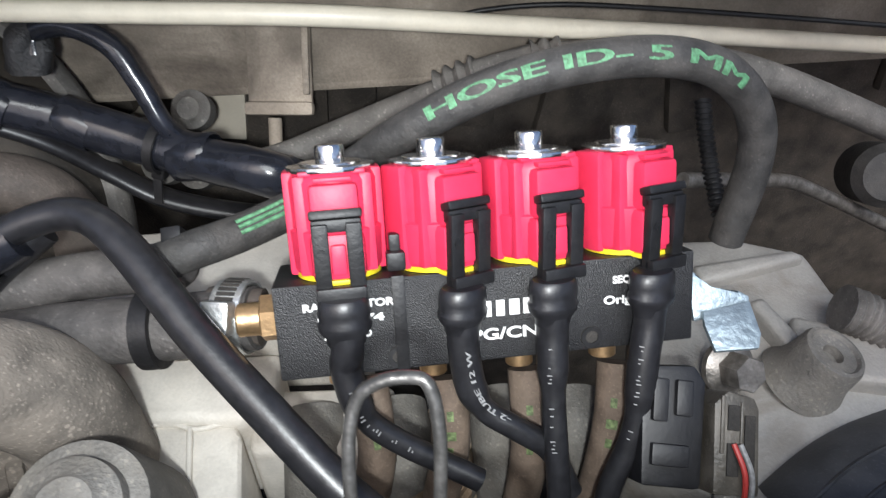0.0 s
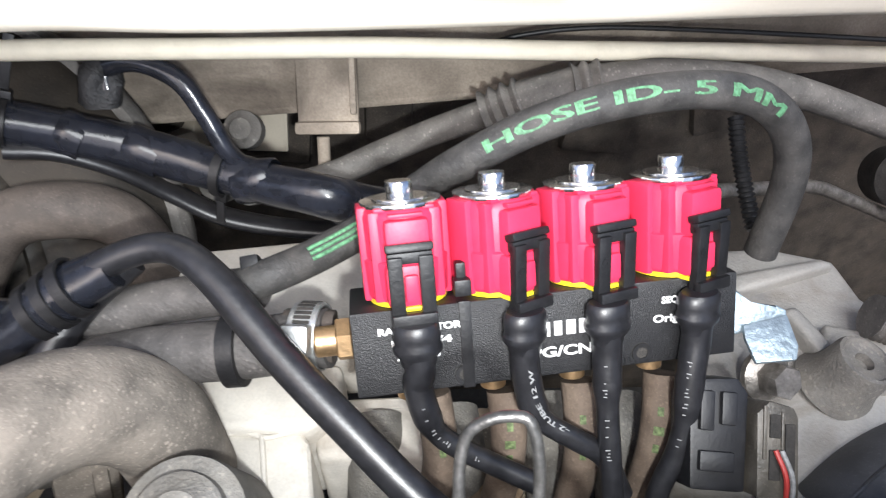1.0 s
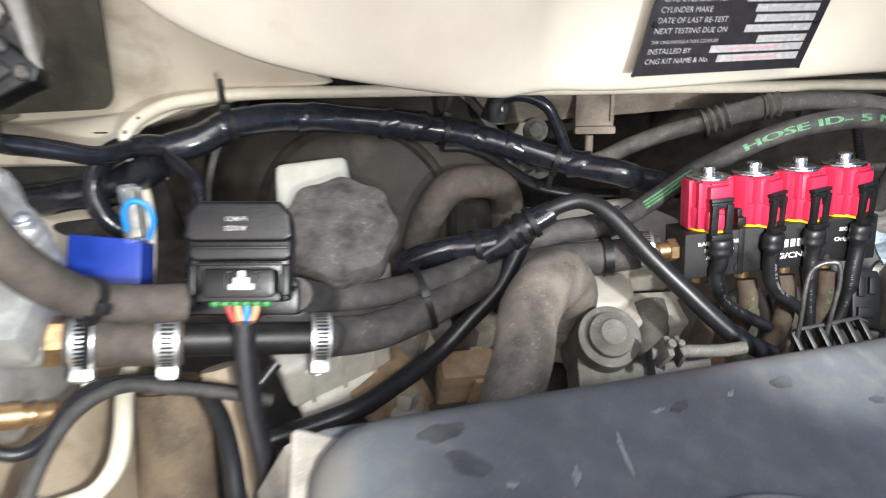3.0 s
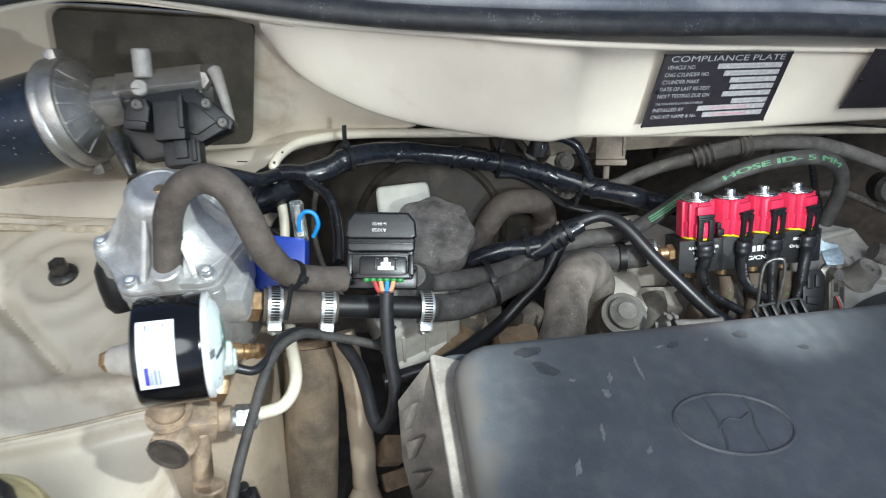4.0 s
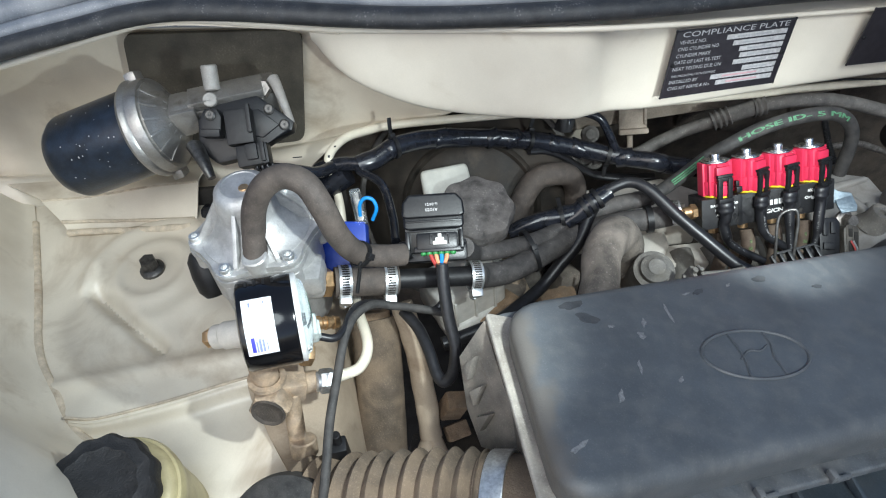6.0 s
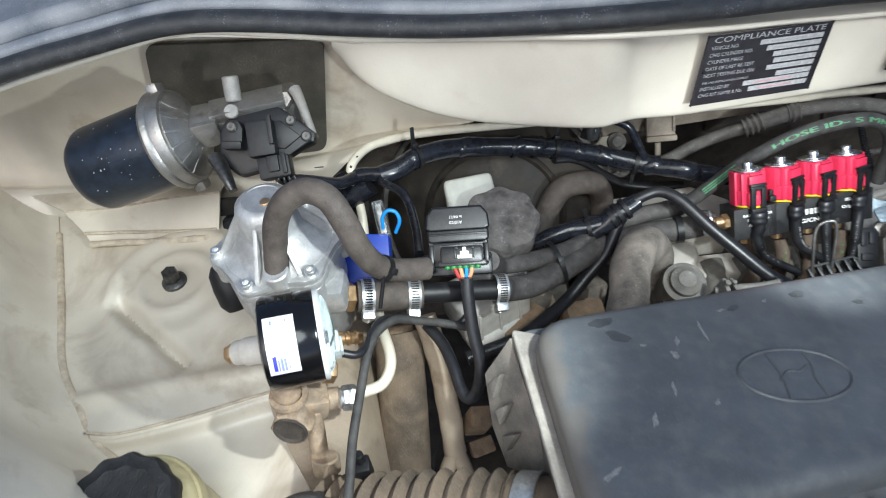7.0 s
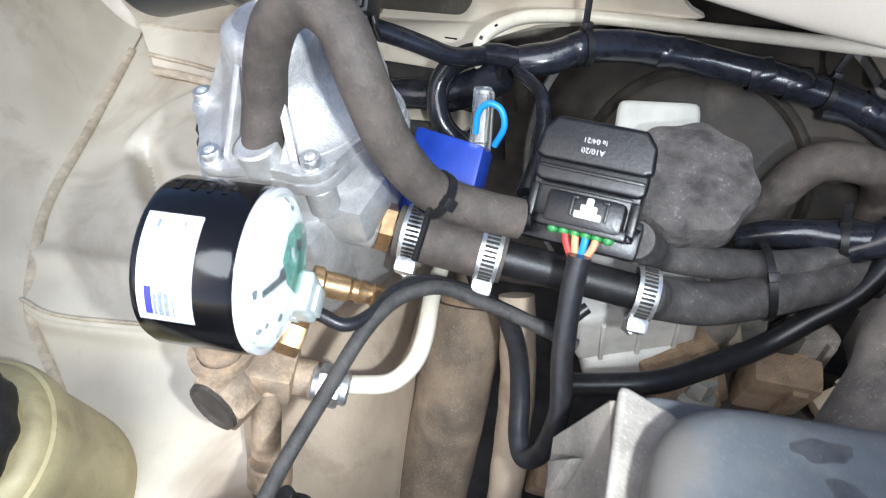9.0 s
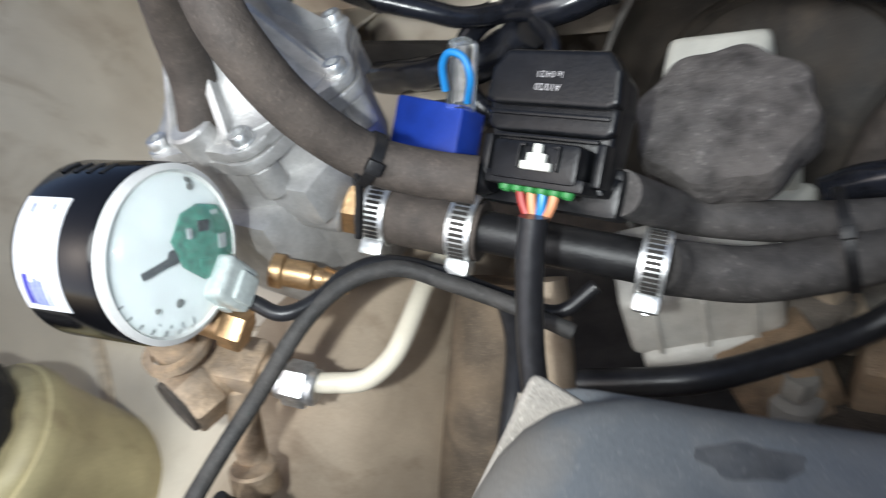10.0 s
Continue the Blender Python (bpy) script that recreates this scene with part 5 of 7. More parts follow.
cyl(bm, 0.0112, 0.022, mm @ moved(0, 0, -0.002), 26, 0.001)
part("outlet_port", bm, ALU_N, reg)
bm = bmesh.new()
hexnut(bm, 0.0108, 0.007, mm @ moved(0, 0, 0.020))
part("outlet_nut", bm, BRASS, reg, "clean brass hexagon nut")
# barbed brass nozzle
bm = bmesh.new()
n0, n1 = Vector((-0.3443, 0.0843, 1.0111)), Vector((-0.3262, 0.0925, 1.0005))
mm = REG.inverted() @ axes(n0, n1 - n0, (0, 0, 1))
lathe(bm, [(0, -0.006), (0.0066, -0.006), (0.0066, -0.002), (0.0054, -0.001), (0.0054, 0.009), (0.0042, 0.0105), (0.0042, 0.013), (0.0052, 0.0135), (0.0042, 0.017), (0.0042, 0.019), (0.0050, 0.0195), (0.0040, 0.0235), (0.0026, 0.0235), (0, 0.020)], mm, 24)
part("barbed_nozzle", bm, BRASS, reg, "barbed brass nozzle")
bm = bmesh.new()
lathe(bm, [(0, -0.018), (0.008, -0.0175), (0.0114, -0.012), (0.0122, 0.0), (0.0114, 0.012), (0.008, 0.0175), (0, 0.018)], REG.inverted() @ axes((-0.4215, 0.1313, 1.0195), (-0.2, 0.5, 0.85), (1, 0, 0)), 28)
part("mounting_pad", bm, PLASTIC, reg, "black rubber mounting pad")

# pressure gauge
GA = Vector((0.962, 0.24, -0.11)).normalized()
GAUGE = axes((-0.3525, 0.0508, 1.0590), GA, (0, -0.55, 0.8)) @ Matrix.Diagonal((1.075, 1.075, 0.86, 1))
gauge = thing("pressure_gauge", "gloss black drum pressure gauge with a white label", "gauge", GAUGE)
R = 0.0262
bm = bmesh.new()
lathe(bm, [(0, -0.0200), (R - 0.004, -0.0200), (R - 0.001, -0.0188), (R, -0.016), (R, 0.0170), (R - 0.0006, 0.0186), (R - 0.0030, 0.0190), (R - 0.0036, 0.0165), (0, 0.0165)], None, 56)
part("drum", bm, GLOSS, gauge)
bm = bmesh.new()
lathe(bm, [(R - 0.0030, 0.0165), (R - 0.0006, 0.0188), (R - 0.0004, 0.0215), (R - 0.0022, 0.0225), (R - 0.0030, 0.0200)], None, 56)
part("rim", bm, DIALW, gauge, "white rim")
bm = bmesh.new()
cyl(bm, R - 0.0034, 0.0010, moved(0, 0, 0.0166), 48, 0.0001)
dial = part("dial", bm, DIALW, gauge, "white dial face")
bm = bmesh.new()
for k in range(7):
    a = radians(48 + 12 * k)
    box(bm, 0.0022, 0.0004, 0.0002, Matrix.Rotation(a, 4, "Z") @ moved(R * 0.74, 0, 0.0178))
prism(bm, [(-0.002, -0.0022), (0.003, -0.0024), (0.004, -0.0010), (0.0125, -0.0011), (0.0125, 0.0009), (0.004, 0.0012), (-0.002, 0.0020)], 0.0005, Matrix.Rotation(radians(34), 4, "Z") @ moved(0, 0, 0.0180))
part("pointer", bm, PLASTIC, dial, "black pointer")
for x, y, r in ((-0.0029, 0.0125, 0.0011), (-0.0015, -0.0185, 0.0010), (0.0035, 0.0150, 0.0007)):
    bm = bmesh.new()
    lathe(bm, [(0, 0.0006), (r * 0.4, 0.0004), (r, 0.0005), (r * 1.15, 0)], moved(x, y, 0.0178), 16)
    part("dial_screw", bm, DULLSTEEL, dial)
bm = bmesh.new()
prism(bm, [(0.0043, -0.003), (0.0022, -0.0108), (-0.0034, -0.0145), (-0.0118, -0.0155), (-0.0185, -0.0105), (-0.0205, -0.004), (-0.0175, 0.003), (-0.0095, 0.0056), (-0.001, 0.0032)], 0.0014, moved(0, 0, 0.0192), bevel=0.0003)
board = part("circuit_board", bm, PCB, dial, "green circuit board under the dome")
for x, y, sx, sy, m in ((-0.006, -0.009, 0.0042, 0.0030, PLASTIC), (-0.0145, -0.006, 0.0036, 0.0042, ALU_N), (-0.001, -0.006, 0.0018, 0.0030, ALU_N), (-0.010, -0.0135, 0.0030, 0.0012, ALU_N), (-0.008, 0.001, 0.0034, 0.0024, PCB), (-0.017, -0.001, 0.0020, 0.0020, WHITEPR)):
    bm = bmesh.new()
    box(bm, sx, sy, 0.0016, moved(x, y, 0.0212, 0, 0, 17), bevel=0.0003)
    part("component", bm, m, board)
bm = bmesh.new()
PLUG = moved(-0.0195, 0.0064, 0.0252, 0, 0, -18)
box(bm, 0.0160, 0.0138, 0.0140, PLUG, bevel=0.0024, seg=3)
box(bm, 0.0085, 0.0095, 0.0040, PLUG @ moved(-0.0020, 0.0005, 0.0068), bevel=0.0012)
box(bm, 0.0050, 0.0150, 0.0050, PLUG @ moved(-0.0050, 0, -0.0025), bevel=0.0012)
part("white_plug", bm, PLUGW, gauge, "milky white plug socket")
bm = bmesh.new()
outer = [(R - 0.0028, 0.0196), (R - 0.0033, 0.0222), (R * 0.78, 0.0258), (R * 0.5, 0.0283), (R * 0.25, 0.0294), (0, 0.0298)]
lathe(bm, outer + [(r, z - 0.0009) for r, z in reversed(outer[2:])] + [(R - 0.0044, 0.0217), (R - 0.0039, 0.0196)], None, 48)
cover_ob = part("clear_cover", bm, glass, gauge, "clear plastic dome")
cover_ob.visible_shadow = False


def wrap_patch(name, a0, a1, z0, z1, material, parent, lift=0.0003, label=""):
    """A thin sheet stuck round the drum between two angles."""
    bm = bmesh.new()
    n = 14
    rows = []
    for rr in (R - 0.0002, R + lift):
        rows.append([[bm.verts.new((rr * math.cos(a0 + (a1 - a0) * i / n), rr * math.sin(a0 + (a1 - a0) * i / n), z)) for i in range(n + 1)] for z in (z0, z1)])
    (ilo, ihi), (olo, ohi) = rows
    for i in range(n):
        bm.faces.new((olo[i], olo[i + 1], ohi[i + 1], ohi[i]))
    for i in range(n):
        bm.faces.new((ilo[i], ilo[i + 1], olo[i + 1], olo[i]))
        bm.faces.new((ihi[i], ohi[i], ohi[i + 1], ihi[i + 1]))
    return part(name, bm, material, parent, label)


lab = wrap_patch("label", -0.44, 0.77, -0.0155, 0.0046, LABELW, gauge, label="white paper label with blue print")
for z, w, a0, a1, m in ((-0.0112, 0.0012, 0.36, 0.69, LABELB), (-0.0088, 0.0005, 0.44, 0.70, FAINTB), (-0.0068, 0.0008, 0.40, 0.70, FAINTB), (-0.0046, 0.0007, 0.42, 0.70, FAINTB), (-0.0022, 0.0003, 0.50, 0.70, FAINTB), (-0.0104, 0.0006, -0.36, -0.26, FAINTB), (-0.0010, 0.0005, -0.36, -0.30, FAINTB)):
    wrap_patch("print_line", a0, a1, z - w, z + w, m, lab, 0.0005)
for z in (-0.012, -0.006, 0.0, 0.006):
    wrap_patch("print_mark", -1.05, -0.82, z - 0.0004, z + 0.0014, PLASTIC, gauge, 0.0003)

# inlet valve block under the gauge
VB = Vector((-0.3602, 0.0502, 0.9886))
valve = thing("inlet_valve", "dirty brass inlet valve block with a hexagon cap", "valve", axes(VB, Vector((-0.3364, 0.0578, 0.9823)) - Vector((-0.3751, 0.0455, 0.9952)), (0, 0, 1)))
bm = bmesh.new()
box(bm, 0.020, 0.020, 0.034, moved(0, 0, -0.004), bevel=0.003)
cyl(bm, 0.0078, 0.010, moved(0, 0, 0.012), 22, 0.001)
part("block", bm, BRONZE, valve)
bm = bmesh.new()
HX = valve.matrix_world.inverted() @ axes((-0.3662, 0.0400, 0.9905), Vector((-0.1, -0.95, 0.18)), (1, 0, 0))
hexnut(bm, 0.0140, 0.013, HX)
cyl(bm, 0.0115, 0.02, HX @ moved(0, 0, -0.018), 24, 0.0006)
cap = part("hexagon_cap", bm, BRONZE, valve)
bm = bmesh.new()
lathe(bm, [(0, 0.0004), (0.0090, 0.0004), (0.0104, 0.0018), (0.0112, 0.0018), (0.0116, 0)], HX @ moved(0, 0, 0.0129), 28)
part("cap_face", bm, DARKM, cap, "dark recessed face")
bm = bmesh.new()
cyl(bm, 0.009, 0.024, valve.matrix_world.inverted() @ axes((-0.3674, 0.0413, 1.0043), (0.05, 0.15, 1), (1, 0, 0)), 24, 0.001)
lathe(bm, [(0.009, 0), (0.0125, 0), (0.0125, 0.003), (0.009, 0.003), (0.009, 0)], valve.matrix_world.inverted() @ axes((-0.3657, 0.0408, 1.0106), (0.05, 0.15, 1), (1, 0, 0)), 28)
part("riser", bm, BRONZE, valve)
bm = bmesh.new()
w0, w1 = Vector((-0.3407, 0.0534, 0.9855)), Vector((-0.3280, 0.0572, 0.9809))
mm = valve.matrix_world.inverted() @ axes(w0, w1 - w0, (0, 0, 1))
hexnut(bm, 0.0088, 0.0095, mm @ moved(0, 0, 0.003))
cyl(bm, 0.0070, 0.016, mm, 22, 0.001)
part("union_nut", bm, ZINC, valve, "bright zinc union nut")
bm = bmesh.new()
cyl(bm, 0.0062, 0.05, valve.matrix_world.inverted() @ axes((-0.3569, 0.0206, 0.9422), Vector((0.0, 0.45, 0.8)), (1, 0, 0)), 20, 0.001)
cyl(bm, 0.0095, 0.012, valve.matrix_world.inverted() @ axes((-0.3524, 0.0198, 0.9478), Vector((0.0, 0.45, 0.8)), (1, 0, 0)), 20, 0.001)
part("drain_stem", bm, BRONZE, valve)
bm = bmesh.new()
NUT = valve.matrix_world.inverted() @ axes((-0.3440, 0.0540, 1.0190), Vector((0.75, 0.2, -0.45)), (0, 0, 1))
hexnut(bm, 0.0078, 0.0085, NUT)
cyl(bm, 0.0062, 0.010, NUT @ moved(0, 0, -0.009), 20, 0.0006)
part("gauge_nut", bm, BRASS, valve, "clean brass hexagon nut")
hose("gas_pipe", [(-0.3228, 0.1451, 0.9670), (-0.3161, 0.1187, 0.9758), (-0.3083, 0.0932, 0.9786), (-0.3079, 0.0799, 0.9769), (-0.3129, 0.0688, 0.9765), (-0.3223, 0.0621, 0.9795), (-0.3292, 0.0578, 0.9829)], 0.0040, WPIPE, "white coated gas pipe bent into the union nut", "pipe", seg=16)

REG_HOSE = [(-0.3696, 0.1016, 1.0605), (-0.3676, 0.1103, 1.0768), (-0.3627, 0.1136, 1.0960), (-0.3519, 0.1138, 1.1131), (-0.3377, 0.1132, 1.1208), (-0.3244, 0.1090, 1.1169), (-0.3161, 0.1024, 1.1014), (-0.3116, 0.1042, 1.0750), (-0.3038, 0.1126, 1.0491), (-0.2887, 0.1202, 1.0367), (-0.2752, 0.1263, 1.0301)]
hose("regulator_hose", REG_HOSE, 0.0080, RUBBER_B, "brown rubber hose arching over the regulator", "hose", seg=20)
zip_tie("cable_tie", (-0.3029, 0.1128, 1.0477), Vector((-0.2887, 0.1202, 1.0367)) - Vector((-0.3096, 0.1063, 1.0672)), 0.0084, "black cable tie hanging on the regulator hose", (0.1, -0.5, 0.6), 0)
hose("cable_tie", [(-0.3008, 0.1077, 1.0565), (-0.3031, 0.1042, 1.0438), (-0.3073, 0.0963, 1.0270)], 0.0014, PLASTIC, "black cable tie strap between two hoses", "cable tie")

# outlet hose, clamps and sensor
A0, A1 = Vector((-0.3276, 0.1184, 1.0141)), Vector((-0.2195, 0.1392, 0.9869))
AX = A1 - A0


def on_axis(px):
    return A0 + AX * ((px - 632) / 268.0)


bm = bmesh.new()
tube(bm, [on_axis(632), on_axis(690), on_axis(742)], 0.0112, per=4, seg=26)
short = tagged(part("outlet_hose", bm, RUBBER_B, smooth=60), "short brown rubber hose with faint green print", "hose")
bm = bmesh.new()
for i in range(5):
    box(bm, 0.0014, 0.0018, 0.0002, axes(on_axis(690 + 6 * i) + Vector((0, -0.0070, 0.0088)), (0, -0.62, 0.78), AX))
part("printed_mark", bm, GREENPR, short, smooth=0)
for px, tl in ((649, 118), (727, 128), (883, 122)):
    clamp_band("hose_clamp", axes(on_axis(px), AX, Vector((0, 0, 1))) @ Matrix.Rotation(radians(tl), 4, "Z"), 0.0115 if px < 800 else 0.0108, "bright zinc hose clamp with a slotted band")

SENS = axes((-0.2529, 0.1442, 1.0337), Vector((0.02, -0.62, 0.78)), AX)
sens = thing("pressure_sensor", "black plastic pressure sensor with a plugged connector", "sensor", SENS)
bm = bmesh.new()
tube(bm, [tuple(SENS.inverted() @ on_axis(px)) for px in (728, 800, 885)], 0.0076, per=4, seg=24)
part("flow_tube", bm, PLASTIC, sens)
bm = bmesh.new()
prism(bm, [(-0.0205, -0.016), (0.0205, -0.016), (0.0205, 0.010), (0.0200, 0.019), (0.015, 0.024), (-0.016, 0.024), (-0.0215, 0.019), (-0.0215, 0.006)], 0.014, moved(0, 0, -0.008), bevel=0.002)
box(bm, 0.050, 0.016, 0.014, moved(-0.002, -0.014, -0.008), bevel=0.003)
house = part("housing", bm, SENSB, sens)
bm = bmesh.new()
prism(bm, [(-0.0225, 0.0100), (-0.0190, 0.0085), (0.0190, 0.0085), (0.0225, 0.0100), (0.0215, 0.0200), (0.0170, 0.0255), (-0.0170, 0.0255), (-0.0215, 0.0200)], 0.0070, moved(0, 0, 0.0048), bevel=0.0022, seg=4)
part("visor", bm, SENSB, house, "glossy rounded visor")
bm = bmesh.new()
prism(bm, [(-0.0215, 0.0020), (-0.0185, 0.0005), (0.0185, 0.0005), (0.0215, 0.0020), (0.0215, 0.0100), (-0.0215, 0.0100)], 0.0046, moved(0, 0, 0.0045), bevel=0.0016, seg=3)
part("step", bm, SENSB, house)
for w, y, z in ((0.0400, 0.0062, 0.0093), (0.0350, -0.0006, 0.0083)):
    bm = bmesh.new()
    box(bm, w, 0.0014, 0.0022, moved(0, y, z), bevel=0.0006)
    part("rib", bm, SENSB, house)
for sgn in (-1, 1):
    bm = bmesh.new()
    box(bm, 0.0030, 0.0130, 0.0070, moved(sgn * 0.0192, -0.0075, 0.0070), bevel=0.0010)
    part("side_rail", bm, SENSB, house)
bm = bmesh.new()
box(bm, 0.029, 0.012, 0.0145, moved(0.002, -0.0090, 0.0105), bevel=0.002)
box(bm, 0.033, 0.004, 0.013, moved(0.002, -0.0145, 0.0100), bevel=0.001)
plug = part("plug", bm, SENSB, sens, "black plug in the connector")
bm = bmesh.new()
box(bm, 0.0100, 0.0026, 0.0024, moved(0.004, -0.0105, 0.0190), bevel=0.0006)
box(bm, 0.0062, 0.0030, 0.0022, moved(0.004, -0.0082, 0.0192), bevel=0.0006)
box(bm, 0.0028, 0.0034, 0.0024, moved(0.004, -0.0056, 0.0192), bevel=0.0009)
part("lock_clip", bm, WPLASTIC, plug, "white locking clip")
for sgn in (-1, 1):
    bm = bmesh.new()
    box(bm, 0.0010, 0.0070, 0.0022, moved(0.004 + sgn * 0.0064, -0.0080, 0.0185), bevel=0.0003)
    box(bm, 0.0024, 0.0010, 0.0022, moved(0.004 + sgn * 0.0056, -0.0045, 0.0185), bevel=0.0003)
    part("clip_frame", bm, SENSB, plug)
for k, wire in enumerate((None, REDW, ORANGE, BLUEW, ORANGE, None)):
    x = -0.0082 + 0.0042 * k
    bm = bmesh.new()
    lathe(bm, [(0.0010, 0), (0.0021, 0), (0.0021, 0.0016), (0.0016, 0.0024), (0.0010, 0.0022), (0.0010, 0)], moved(x, -0.0160, 0.0128, 78), 14)
    part("wire_seal", bm, GREENS, plug, "green wire seal")
    if wire:
        bm = bmesh.new()
        tube(bm, [(x, -0.015, 0.0126), (x * 0.8 + 0.001, -0.021, 0.0120), (0.0035 + (x - 0.0035) * 0.35, -0.0265, 0.0105)], 0.0014, per=4, seg=8)
        part("wire", bm, wire, plug)
bm = bmesh.new()
letters(bm, "A10/20", 0.0030, moved(-0.001, 0.0150, 0.0120, 0, 0, 180))
letters(bm, "le 04/21", 0.0028, moved(-0.001, 0.0188, 0.0120, 0, 0, 180))
part("printed_mark", bm, PLATEF, sens, smooth=0)
for side in (-1, 1):
    bm = bmesh.new()
    q = SENS.inverted() @ Vector((-0.2753, 0.1270, 1.0294)) if side < 0 else SENS.inverted() @ Vector((-0.2322, 0.1374, 1.0211))
    tube(bm, [tuple(q), (side * 0.018, q.y * 0.9, q.z)], 0.0052, per=3, seg=18)
    part("hose_port", bm, SENSB, sens)

hose("sensor_cable", [(-0.2482, 0.1149, 1.0304), (-0.2482, 0.1055, 1.0187), (-0.2465, 0.0910, 0.9992), (-0.2431, 0.0777, 0.9807), (-0.2465, 0.0686, 0.9641), (-0.2535, 0.0660, 0.9560), (-0.2590, 0.0735, 0.9570), (-0.2640, 0.0900, 0.9620), (-0.2715, 0.1080, 0.9660), (-0.2830, 0.1230, 0.9700)], 0.0044, SLEEVE, "black sleeved sensor cable hanging in a loop", "cable", seg=16)
hose("gauge_wire", [(-0.3380, 0.0625, 1.0275), (-0.3300, 0.0625, 1.0250), (-0.3215, 0.0640, 1.0205), (-0.3160, 0.0735, 1.0175), (-0.3131, 0.0875, 1.0159), (-0.3068, 0.0990, 1.0112), (-0.2945, 0.1083, 0.9993), (-0.2775, 0.1149, 0.9833), (-0.2587, 0.1197, 0.9730), (-0.2473, 0.1318, 0.9771)], 0.0027, SLEEVE, "thin black wire from the gauge", "wire")
hose("dusty_cable", [(-0.3257, -0.0346, 0.9903), (-0.3244, -0.0134, 0.9964), (-0.3236, 0.0130, 1.0021), (-0.3201, 0.0407, 1.0087), (-0.3160, 0.0660, 1.0156), (-0.3103, 0.0845, 1.0160), (-0.2994, 0.0979, 1.0111), (-0.2851, 0.1034, 1.0011), (-0.2662, 0.1080, 0.9897), (-0.2465, 0.1108, 0.9779)], 0.0030, RUBBER, "dusty black cable crossing in front of the pipes", "cable")

# blue relay with its wire
BL = axes((-0.3225, 0.1572, 1.0131), (0, -0.6, 0.8), (1, 0.1, 0))
relay = thing("relay", "blue plastic relay box with a clear connector", "relay", BL)
bm = bmesh.new()
prism(bm, [(-0.019, -0.020), (0.016, -0.016), (0.018, 0.014), (-0.016, 0.020)], 0.016, moved(0, 0, -0.010), bevel=0.002)
part("case", bm, BLUE, relay)
bm = bmesh.new()
box(bm, 0.008, 0.028, 0.010, moved(0.014, 0.026, 0.004, 0, 0, 6), bevel=0.0015)
ob = part("clear_connector", bm, glass, relay, "clear plastic connector sleeve")
ob.visible_shadow = False
bm = bmesh.new()
box(bm, 0.0045, 0.022, 0.004, moved(0.014, 0.026, 0.004, 0, 0, 6), bevel=0.001)
part("terminal", bm, DULLSTEEL, relay)
hose("blue_wire", [(-0.3077, 0.1620, 1.0369), (-0.3067, 0.1644, 1.0459), (-0.3023, 0.1657, 1.0509), (-0.2968, 0.1656, 1.0488), (-0.2949, 0.1630, 1.0421), (-0.2991, 0.1613, 1.0326)], 0.0014, BLUEW, "short loop of bright blue wire", "wire", seg=10)

# ================= wiper motor =================
MA, MB = Vector((-0.5363, 0.2313, 1.0594)), Vector((-0.4687, 0.2378, 1.0768))
MOT = axes(MB, MA - MB, (0, -0.5, 0.85))
motor = thing("wiper_motor", "navy-black drum wiper motor with an aluminium gearbox", "wiper motor", MOT)
ML = (MA - MB).length
bm = bmesh.new()
lathe(bm, [(0, -0.002), (0.0345, -0.002), (0.0345, ML * 0.2), (0.034, ML * 0.98), (0.0330, ML * 1.03), (0.0285, ML * 1.125), (0.026, ML * 1.15), (0, ML * 1.155)], None, 56)
drum = part("drum", bm, MOTOR, motor, smooth=25)
bm = bmesh.new()
for k in range(34):
    a, z = random.uniform(-1.4, 1.4), random.uniform(0.005, ML * 0.9)
    sz = random.uniform(0.0003, 0.0008)
    box(bm, 0.0002, sz * random.uniform(0.8, 2.0), sz, Matrix.Rotation(a, 4, "Z") @ moved(0.0345, 0, z))
part("paint_chips", bm, PLATEF, drum, "scattered pale paint chips", smooth=0)
bm = bmesh.new()
lathe(bm, [(0.030, -0.010), (0.0360, -0.0095), (0.0375, -0.006), (0.0375, -0.001), (0.0390, 0.0005), (0.0395, 0.004), (0.0380, 0.0065), (0.0355, 0.007), (0.0350, 0.001)], None, 56)
lathe(bm, [(0.0, -0.022), (0.014, -0.022), (0.021, -0.020), (0.028, -0.014), (0.0335, -0.011), (0.0335, -0.009), (0.0, -0.009)], None, 48)
flange = part("flange", bm, FLANGE_M, motor, "shiny cast aluminium end flange")
for a in (-2.2, 1.1, 2.9):
    bm = bmesh.new()
    box(bm, 0.012, 0.014, 0.010, Matrix.Rotation(a, 4, "Z") @ moved(0.038, 0, -0.001), bevel=0.003)
    part("lug", bm, FLANGE_M, flange)
for a in (-1.5, -1.1, -0.7, -0.3, 0.1, 0.5):
    bm = bmesh.new()
    prism(bm, [(0.016, -0.0225), (0.034, -0.0115), (0.034, -0.0085), (0.016, -0.0150)], 0.0022, Matrix.Rotation(a, 4, "Z") @ moved(0, 0.0011, 0, 90), bevel=0.0005)
    part("rib", bm, FLANGE_M, flange)
IM = MOT.inverted()
g_top = IM @ axes((-0.4073, 0.2409, 1.0970), (0.0, -0.1, 1), (0.976, 0.195, 0.087))
bm = bmesh.new()
box(bm, 0.058, 0.020, 0.0075, g_top @ moved(0.0, 0.010, -0.004), bevel=0.0012)
box(bm, 0.060, 0.022, 0.0075, g_top @ moved(-0.002, 0.010, -0.012), bevel=0.0012)
box(bm, 0.034, 0.030, 0.026, g_top @ moved(-0.040, 0.008, -0.014), bevel=0.009)
box(bm, 0.020, 0.006, 0.020, g_top @ moved(-0.034, -0.003, -0.012), bevel=0.002)
box(bm, 0.050, 0.030, 0.026, g_top @ moved(0.012, 0.022, -0.024), bevel=0.004)
